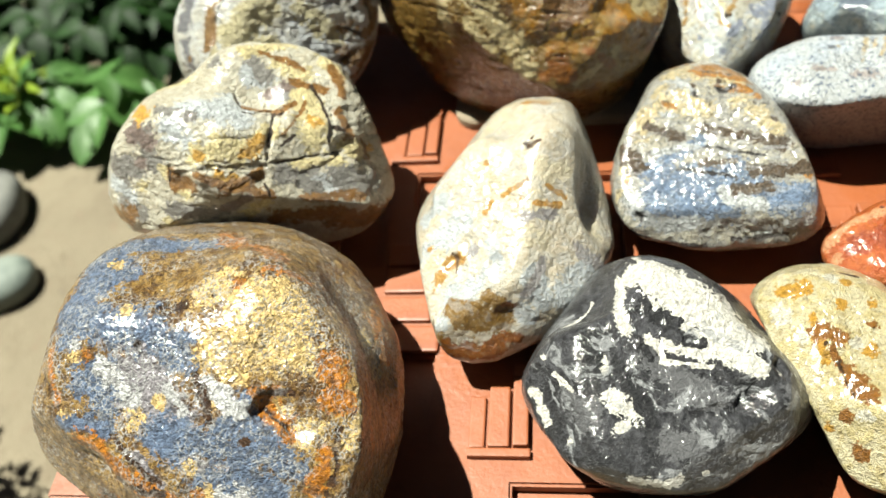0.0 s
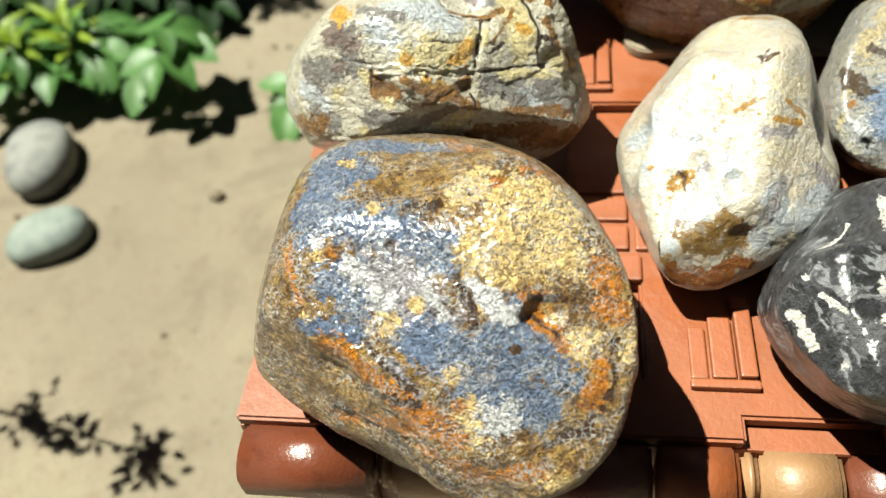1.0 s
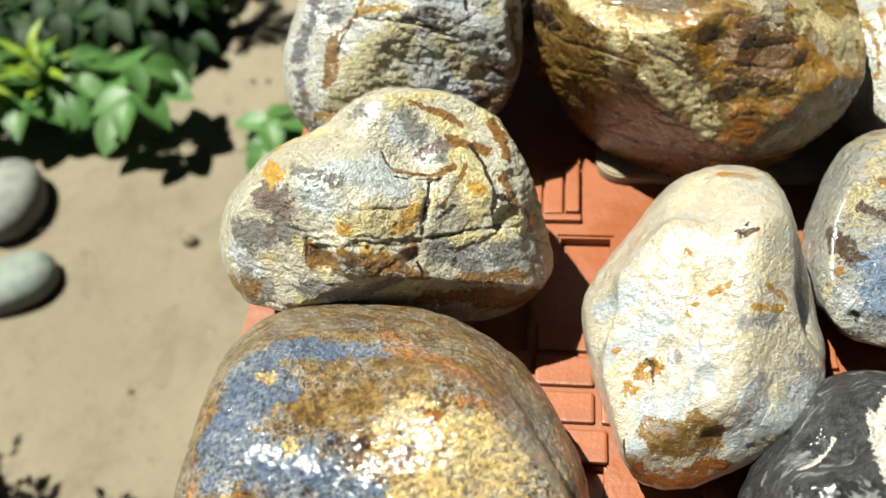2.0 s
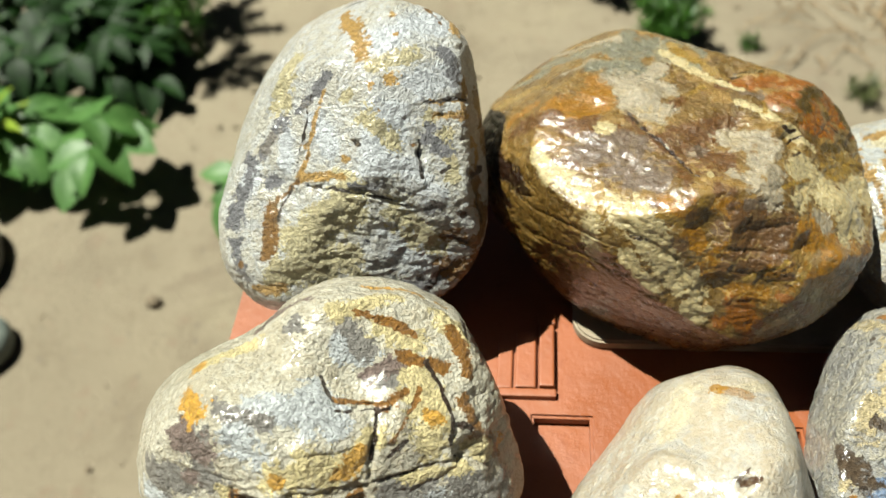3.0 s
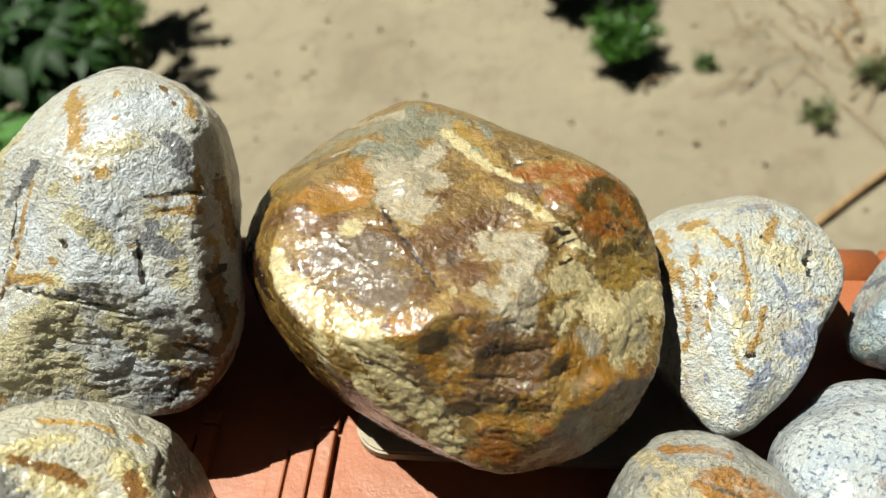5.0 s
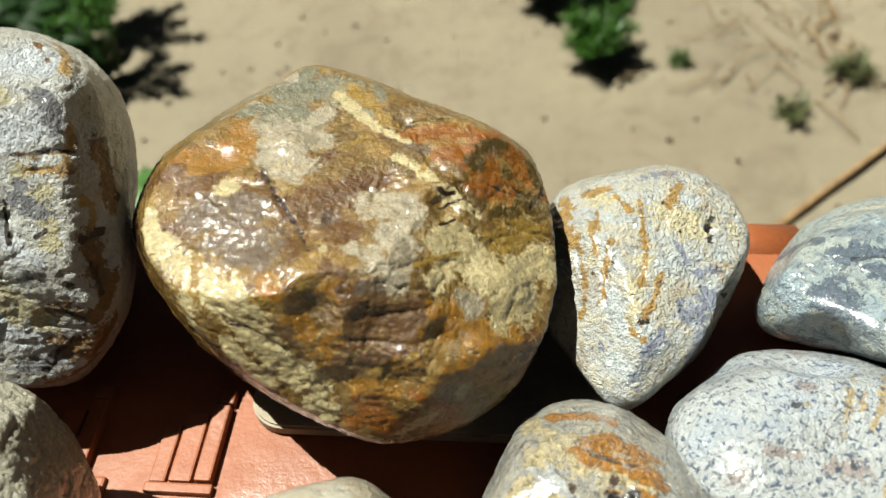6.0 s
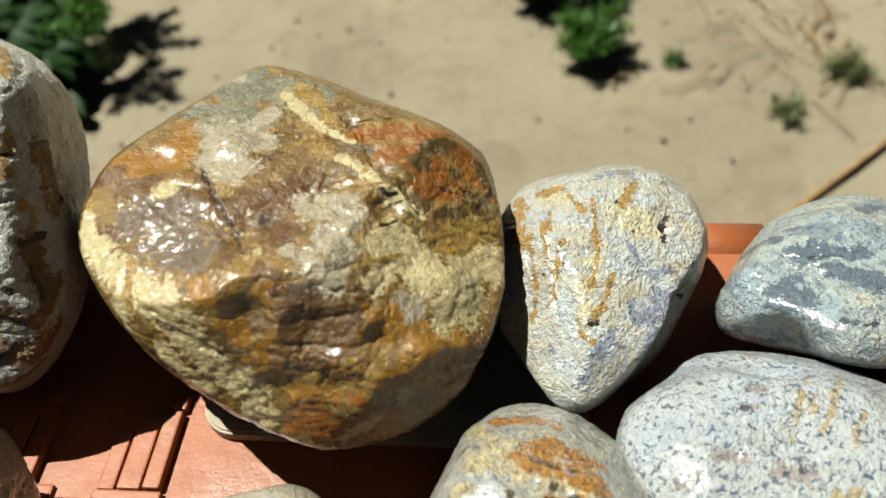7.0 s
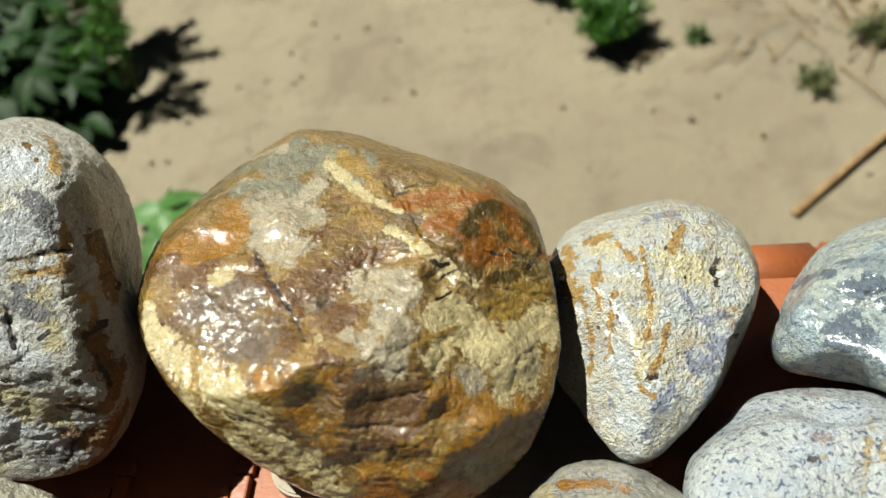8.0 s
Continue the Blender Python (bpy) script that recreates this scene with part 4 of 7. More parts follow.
    grooves=[(-3.9, -27.8, 17.1, 11.7, -31.1, 18.2, 0.6, 2), (11.7, -31.1, 18.2, 26.1, -30.8, 11.5, 0.6, 2), (-10.9, 26.6, 31.4, -7.7, -0.7, 38.2, 1.4, 3), (-7.7, -0.7, 38.2, -17.8, -12.5, 25, 1.3, 3), (13.8, 16.6, 44.8, 7.5, -7.9, 40.8, 0.8, 1.6), (7.5, -7.9, 40.8, -4.8, -21.8, 22.3, 0.7, 1.6), (-4.8, -21.8, 22.3, -8.3, -28.8, 12.4, 0.8, 1.6), (28.1, -11.3, 32.7, 39.6, -4.8, 27.5, 0.6, 1.4), (31.9, -12.5, 29, 39.8, -8.4, 24.4, 0.6, 1.2), (26.8, -17.9, 27.2, 28.8, -26.2, 18.5, 0.6, 1.6), (33.1, -31.6, 2.1, 38.9, -30.9, -2.8, 0.6, 1.6), (27.9, -38.4, -14.6, 36.9, -33.1, -7.1, 0.6, 1.6)] + [(40.3, -13.4, 18.6, 44.2, -17.8, 0.9, 0.9, 1.6)])
ROCK_AGATE = dict(
    centre=(0.0501, 0.3616, 0.475),
    reach=[30.5, 22.6, 39.5, 47.3, 52.1, 41.2, 38.3, 60.4, 46.4, 56, 31.8, 47.1, 28.6, 39.2, 56.2, 49.1, 48.4, 56.6, 44.3, 48.4, 61.1, 34.6, 46.5, 58.5, 58.4, 42.3, 48.4, 55.2, 45.3, 61.4, 36.4, 44.5, 70.6, 50, 58.5, 43.6, 55.1, 77, 45.8, 57.3, 61.6, 50, 63.8, 40.9, 50.7, 59.7, 44.9, 60.6, 42.4, 50.2, 48.7, 35.7, 55.5, 52.5, 48.3, 47.3, 43.4, 51.4, 45.6, 42.3, 47.2, 51.8, 49.5, 48.4, 46, 46.5, 45.8, 45.8, 43.6, 41.7, 37.8, 36.2],
    front=1.0,
    swell=0.1,
    sides=[(-0.841, -0.122, 0.527, 54.2, 3), (-0.75, 0.077, 0.657, 52.2, 3), (-0.496, 0.363, 0.789, 47.3, 3), (-0.494, 0.365, 0.789, 47.3, 3), (-0.434, 0.404, 0.805, 47.6, 3), (0.155, 0.613, 0.774, 46.3, 3), (0.356, 0.623, 0.696, 43.7, 3), (0.622, 0.543, 0.564, 48.7, 3), (0.952, 0.238, 0.193, 51, 3), (0.982, 0.156, 0.106, 50.2, 3), (0.999, -0.003, -0.04, 50.2, 3), (0.94, -0.248, -0.235, 50.2, 3), (0.861, -0.389, -0.329, 50.4, 3), (0.569, -0.669, -0.478, 49.6, 3), (0.225, -0.829, -0.512, 47.3, 3), (-0.243, -0.877, -0.416, 43.2, 3), (-0.424, -0.841, -0.336, 40.7, 3), (-0.55, -0.797, -0.247, 41.7, 3), (-0.753, -0.657, -0.026, 46, 3)] + [(-0.86, -0.46, 0.22, 51.7, 3)],
    facets=[(0.05, 0.07, 0.996, 29.5, 1), (-0.18, -0.917, 0.355, 45.5, 0.7), (0.298, -0.699, 0.65, 42.9, 0.8), (0.642, -0.523, 0.561, 49.8, 0.8), (0.608, -0.206, 0.767, 36.9, 0.8), (-0.204, -0.219, 0.954, 37.9, 0.7), (0.595, -0.768, 0.239, 49.1, 0.8), (0.217, -0.974, 0.059, 48.2, 0.8), (-0.013, -0.947, 0.32, 43.1, 0.6), (0.433, -0.701, 0.567, 48.9, 0.5)],
    patches=dict(
        amber=[(2.5, -32.4, 28.5, 9.2, -33.9, 25.1, 2.4), (15.8, -39, 16.8, 20.1, -41.9, 11, 2.8), (-2.8, -41.1, 12.6, 3, -42, 10.2, 2.2), (22.4, -31.8, 21.2, 26.8, -32.1, 17.9, 2.1), (-51.2, 9.1, 19.7, -43.9, 8.3, 27, 1.8), (-38.1, 1.4, 31.4, -25, 6.7, 30.3, 4.7), (-25.6, 8.8, 30.2, -26.3, 15.6, 29.7, 2.6), (34.8, -32.9, 11.4, 42.7, -27.5, 6.6, 4.7), (-10.1, -32.6, 30, -6.1, -35.7, 28.5, 3.4), (-4.6, -37.5, 23.5, -2.7, -38.3, 20.8, 2.5), (27, -34.1, 16.7, 28.8, -28.7, 17.5, 2.5), (20.2, -35.5, 18.3, 15.6, -41, 13.6, 2.1), (26.9, -40.2, 9, 35.6, -35.4, 2.4, 3.1), (4.2, -39.2, 18.4, 0.2, -40.2, 15.6, 2.5)] + [(7.6, -42.9, 7.5, 14.9, -43.4, 6.6, 2.2)],
        smoke=[(8.1, -34.9, 24.5, 14.6, -36.7, 19.5, 5.5), (11.1, -40.2, 16.2, 18, -33.6, 21.4, 4), (2.3, -36.2, 24, 2.4, -36.2, 24, 2.1), (19.1, -39, 15.1, 19.2, -39, 15, 2.2), (-7.6, -38.3, 20.5, -7.4, -38.4, 20.7, 2.2), (5.8, -41, 13.1, 6, -41, 13, 3.1), (21.3, -41.8, 10.9, 21.4, -41.7, 10.9, 2.2), (-14.8, -34.5, 28.5, -14.6, -34.6, 28.6, 1.6), (11.4, -31.9, 26.4, 14.7, -31.2, 25.7, 1.5)],
        brown=[(-50.1, 3.3, 21.2, -39.2, -1.8, 30.8, 2.4), (-47.8, 49.7, 7, -37, 52.9, 11.3, 2.1), (-7.1, -10.2, 30.6, 6.6, -3.4, 29.4, 5), (2.4, -18.7, 30.8, -2.9, -11.9, 30.5, 4.7), (6.2, -1.5, 29.4, 9.7, 0.8, 29, 2.4), (-5.4, -26.2, 31.7, -9.6, -19.6, 31.4, 1.4), (-17.3, -1.1, 30.5, -12.1, -10.6, 30.8, 1.6), (-36, -5.4, 30.7, -22, -7.5, 31.1, 3.2), (-32.1, -4.3, 31.4, -27.7, -1.9, 31, 1.8), (-37.3, -16.1, 28, -34.7, -17.9, 28.1, 1.9), (-8, 3.6, 29.7, -3.8, 8.3, 29.1, 1.6), (8.3, 15.7, 28.1, 14, 14, 27.8, 1.4), (42.6, -30.7, 0.3, 43.8, -25.6, 6.2, 2), (23.6, -20.1, 23.9, 25.2, -25.6, 21.2, 0.6)] + [(1.2, -29, 31.6, 4.9, -30, 31, 1.5)],
        mauve=[(-29.5, -13.7, 30.2, -18.9, -13.1, 31.5, 4.4), (-23.3, -21.6, 29.6, -12.3, -23.1, 31.5, 4), (-15.7, -25.4, 30.5, -12.6, -27.2, 30.8, 2.2), (14.4, 11.8, 28, 18.7, 10, 27.8, 1.1), (-1.3, -13.5, 30.5, -1.2, -13.5, 30.5, 2.3), (14.7, -29.5, 27.3, 9.2, -31.6, 27.7, 1.2)],
        grey=[(-39.5, 44.9, 13.6, -20.9, 32.7, 28.2, 3.2), (-49.5, 37.3, 11, -42.1, 37.6, 15.4, 2.3), (-21.1, 32.9, 28.3, -5.3, 34.1, 27.4, 4.3), (-19.9, 23, 29, -11, 21.3, 28.7, 3.8), (-2.8, 29.3, 27.6, 2.4, 24.7, 27.6, 2.7), (-28.4, 22.5, 29.4, -24.9, 25.3, 29, 1.7), (-18.4, 7.2, 29.9, -18.2, 7.1, 30, 2.5), (2.9, 37.4, 26.7, 5.3, 32.3, 27, 1.9), (-15.8, 41.3, 27.5, -15.7, 41.3, 27.5, 2)],
        pale=[(-37, 52.9, 11.3, -19.6, 38.4, 27.7, 1.4), (-36.5, 24.6, 24.7, -26.8, 27, 28.9, 0.8), (-18.1, 16.1, 29.3, -7.4, 12.3, 29.1, 4.1), (-16.4, 5.2, 30, -9.3, 3.6, 29.7, 3.6), (-10.4, -2.6, 30.2, -10.3, -2.6, 30.2, 1.7), (8.6, -7.2, 29.6, 15.1, -8.6, 29.4, 4.6), (14.6, -19.6, 30.3, 17.2, -22.5, 28.2, 4), (11.2, -26.6, 30.8, 16.7, -27.8, 27.1, 3), (18.4, -13.7, 29.3, 18.6, -13.6, 29.3, 1.9), (-18.2, 11.5, 29.7, -12.1, -0.9, 30.3, 2.5), (30.9, -26.2, 16.4, 31, -26.2, 16.5, 2.5), (-14, 16.5, 29.1, -7.4, 24, 28.2, 1.8), (5.9, -23.7, 30.9, 6, -23.6, 30.9, 1.5)],
        cream=[(-44.6, -11.3, 27.4, -39.9, -19.3, 26.7, 2.2), (-40.7, -19.1, 26.5, -28.4, -27.7, 27.2, 2.6), (-30.2, -26.1, 27.2, -22.1, -31.1, 27.8, 2.3), (-24.5, -32.1, 27.1, -14.2, -36.9, 24.2, 4.2), (-29.5, -33.8, 25.3, -28.9, -34.3, 12.1, 2.6), (-15.7, -37.3, 22.7, -7, -42.1, 9.7, 3.5), (-4.2, -41.6, 11.3, -1.2, -43, 7.1, 2.6), (-20.8, -38.9, 16.8, -12.6, -43, 6.3, 2.3), (27.5, -13.7, 22.5, 32.4, -16.1, 17.9, 5.5), (37.5, -21.2, 12.5, 37.8, -25.1, 11.3, 3.3), (42.7, -3, 13.3, 46.9, -9, 8.3, 4.1), (24, -25, 22.3, 27.9, -17.5, 21.2, 2.5), (40.7, -12.8, 12.4, 39.9, -19.9, 11, 5), (25.1, -12.4, 24.6, 23.2, -16.3, 25.1, 2.3)] + [(12.5, 7.2, 28.4, 21.2, 1.8, 28.3, 1.4), (24.2, -1.8, 28.2, 31.6, -4.3, 21.9, 1.3), (-6.1, 31.4, 27.7, 1.5, 22.3, 27.9, 1.5), (1.5, 22.3, 27.9, 14, 14, 27.8, 1.3), (-3.1, -44.5, 2.5, -1.2, -46, -1.8, 2.6), (16, -46.2, -4.9, 23.8, -44.1, -0.7, 1.5), (29.9, -39.7, 3, 30, -39.7, 3, 1.9), (1.8, -45, 1.3, 1.9, -44.9, 1.3, 1.6), (-25.1, -5.8, 31.2, -25, -5.8, 31.2, 1.9), (0, -24.1, 31.2, 0.1, -24.1, 31.2, 0.9)],
        ochre=[(-3.8, 34.3, 27.3, 7, 22.7, 27.6, 1.4), (-43.9, -8.5, 28.2, -43.7, -8.6, 28.3, 1.6), (2.9, 15.3, 28.4, -1.6, 10.5, 28.9, 0.7), (36.7, -8.1, 16.7, 42.7, -3, 13.3, 3), (40, -0.3, 16.1, 45.2, -0.1, 12.2, 2.1), (20, 10.1, 27.8, 18.3, 3.6, 28.3, 0.5), (-2.9, -33.5, 29.6, -2.8, -33.5, 29.5, 1.2), (-12.2, -35.6, 28.2, -6.6, -36.5, 25.9, 1.2), (10.4, -42, 10.7, 20.2, -38.8, 14.7, 0.6), (-36.9, -32.5, -1.7, -30.2, -32.2, -6.5, 1.5), (-27.8, -25.1, 28, -26.7, -34.1, 25.8, 1), (-54.4, 25.1, 13, -43.4, 24.2, 20.7, 2.2), (-50.5, 24.2, 16.2, -50.3, 23.9, 16.5, 1.9), (19.5, -23.7, 26.1, 27.8, -16.3, 21.7, 0.5)] + [(27, -38.3, 12.4, 20, -42.4, 9.7, 0.5)],
        rust=[(16, 18.5, 27.5, 29.8, 17.3, 26.9, 3.2), (25.3, 10.3, 27.6, 33.2, 7.1, 23.5, 3.5), (31.1, 2.7, 24, 38.4, 5.9, 19.3, 2.4), (37.7, 18, 22.8, 43.3, 13.8, 17.5, 2.7), (9.4, -44.9, 1.8, 13.9, -46.3, -2.5, 3.3), (24.2, -43.6, 3.1, 28.5, -42.2, -1.2, 1.6), (45.1, -28.2, 1.3, 41.4, -32.4, -1.8, 1.5), (5.2, -46, -1.4, 5.3, -45.9, -1.4, 2), (32.6, 15.9, 26.3, 36.1, 34.5, 14.3, 1.8), (46.1, 9.6, 14, 46.2, 9.7, 13.8, 1.4), (20.9, -43.9, 5.5, 21, -43.9, 5.5, 1.6)],
        olive=[(31.6, 12.8, 26.3, 36.5, 16.9, 23.7, 1.6), (30.6, 8.4, 25.9, 30.8, 8.4, 25.9, 2.1), (41, 6.1, 17.2, 44.9, 5.8, 13.9, 1.6), (35.1, -2.1, 19.7, 39.9, 1.8, 16.9, 1.4), (12.6, 23, 27.3, 20.9, 23.5, 26.9, 0.7), (43.1, 16.9, 18.3, 46, 12.6, 14.9, 1.1), (38.2, 10.4, 20.5, 38.3, 10.6, 20.4, 1.1)],
        dark=[(-60.8, 16.8, 7, -48.4, -12.9, 16.6, 3.1), (-55.6, -2.8, 9.4, -52, -9.8, 5.6, 1.6), (-18.5, 0.8, 30.4, -8.1, -15.9, 31, 0.4), (-8.1, -15.9, 31, -2.9, -24.4, 31.5, 0.3), (11.6, 20.7, 27.5, 13.9, 23.2, 27.2, 0.7), (23, -2.2, 28.6, 26.6, -1.8, 26.4, 0.5), (20.6, 5.8, 28.1, 20.7, 5.8, 28, 0.7), (38.3, 7.5, 19.6, 42.2, 7.1, 16.3, 0.3), (-19.7, -37, 22.2, -15.9, -37.9, 21.5, 0.4), (-41.6, -22.6, 2.4, -37.3, -25.7, -4.4, 0.3), (-38.5, -16.7, 27.6, -38.4, -16.6, 27.5, 0.5), (24.6, -5.9, 26.9, 28.9, -1.6, 24.6, 0.3), (33.4, 4.3, 22.6, 38.4, 5.3, 18.9, 0.2), (27.1, -8.5, 24.2, 24, -11.9, 25.9, 0.3)] + [(43.7, 4.9, 14.8, 46.1, 11, 14.5, 0.4), (-32, -33.6, -4.6, -25.6, -34.2, -6.9, 0.6)]),
    dents=[(-18.4, -19.6, 31.2, 9.4, 1.2), (-13.6, 9.7, 29.6, 7.2, -2.5), (24.6, -5.9, 26.9, 5, 2.5), (37.3, -17.5, 13.8, 8.8, -3), (11.3, -37.4, 20.3, 7.1, 2.2), (-1, -36.6, 24.4, 5.9, 2), (27, -35.7, 14.9, 5.9, 2), (12.6, 23, 27.3, 3.7, 1.5), (33.6, -34.7, 9.8, 6.1, -2), (-30.9, 4, 30.9, 5.6, 2), (17.6, -42.4, 9.5, 5.3, 2), (2.8, -42.5, 8.6, 4.9, 1.6)],
    grooves=[(-5.3, -17.5, 31, 10, -1.2, 29.2, 6.2, 4), (7.9, -21.8, 30.7, 18.6, -15.2, 29.1, 4.8, 2), (-26.6, -14.2, 30.6, -15, -22.8, 31.2, 6.5, 1.5), (15.7, -34.9, 21, 10.7, -41, 13.3, 4.7, 2.5), (-20.4, 7.1, 30, -16.1, -3.1, 30.5, 0.6, 3), (-16.1, -3.1, 30.5, -3.5, -24.4, 31.5, 0.5, 3), (12.6, 23, 27.3, 20.6, 5.8, 28.1, 0.8, 2.6), (20.6, 5.8, 28.1, 31.6, -4.3, 21.9, 0.8, 2.6), (31.6, -4.3, 21.9, 49.2, -0.4, 8.7, 0.8, 2.6), (-12.1, -10.6, 30.8, -5.9, 6, 29.4, 0.6, -1.5), (-5.9, 6, 29.4, 4.7, 13.2, 28.4, 0.7, -1.5), (-25.6, -33.2, 26.5, -8.2, -39.8, 16.6, 0.7, 1.6)] + [(-8.2, -39.8, 16.6, -0.4, -43.9, 4.1, 0.7, 1.6), (-3, -26, 31.5, 11.4, -30.2, 28, 0.5, 1.2), (11.4, -30.2, 28, 26.5, -27.4, 19.7, 0.5, 1.2), (11.4, -30.2, 28, 5.8, -41, 13.1, 0.5, 1), (26.5, -27.4, 19.7, 22.5, -41.7, 10.8, 0.5, 1), (1, -38.4, 21.1, 15.7, -39.7, 15.9, 0.4, 0.8), (15.7, -39.7, 15.9, 29.2, -33.4, 15.9, 0.4, 0.8), (-37.1, -6.8, 30.2, -17.5, -5.2, 30.8, 0.7, 1.2)])
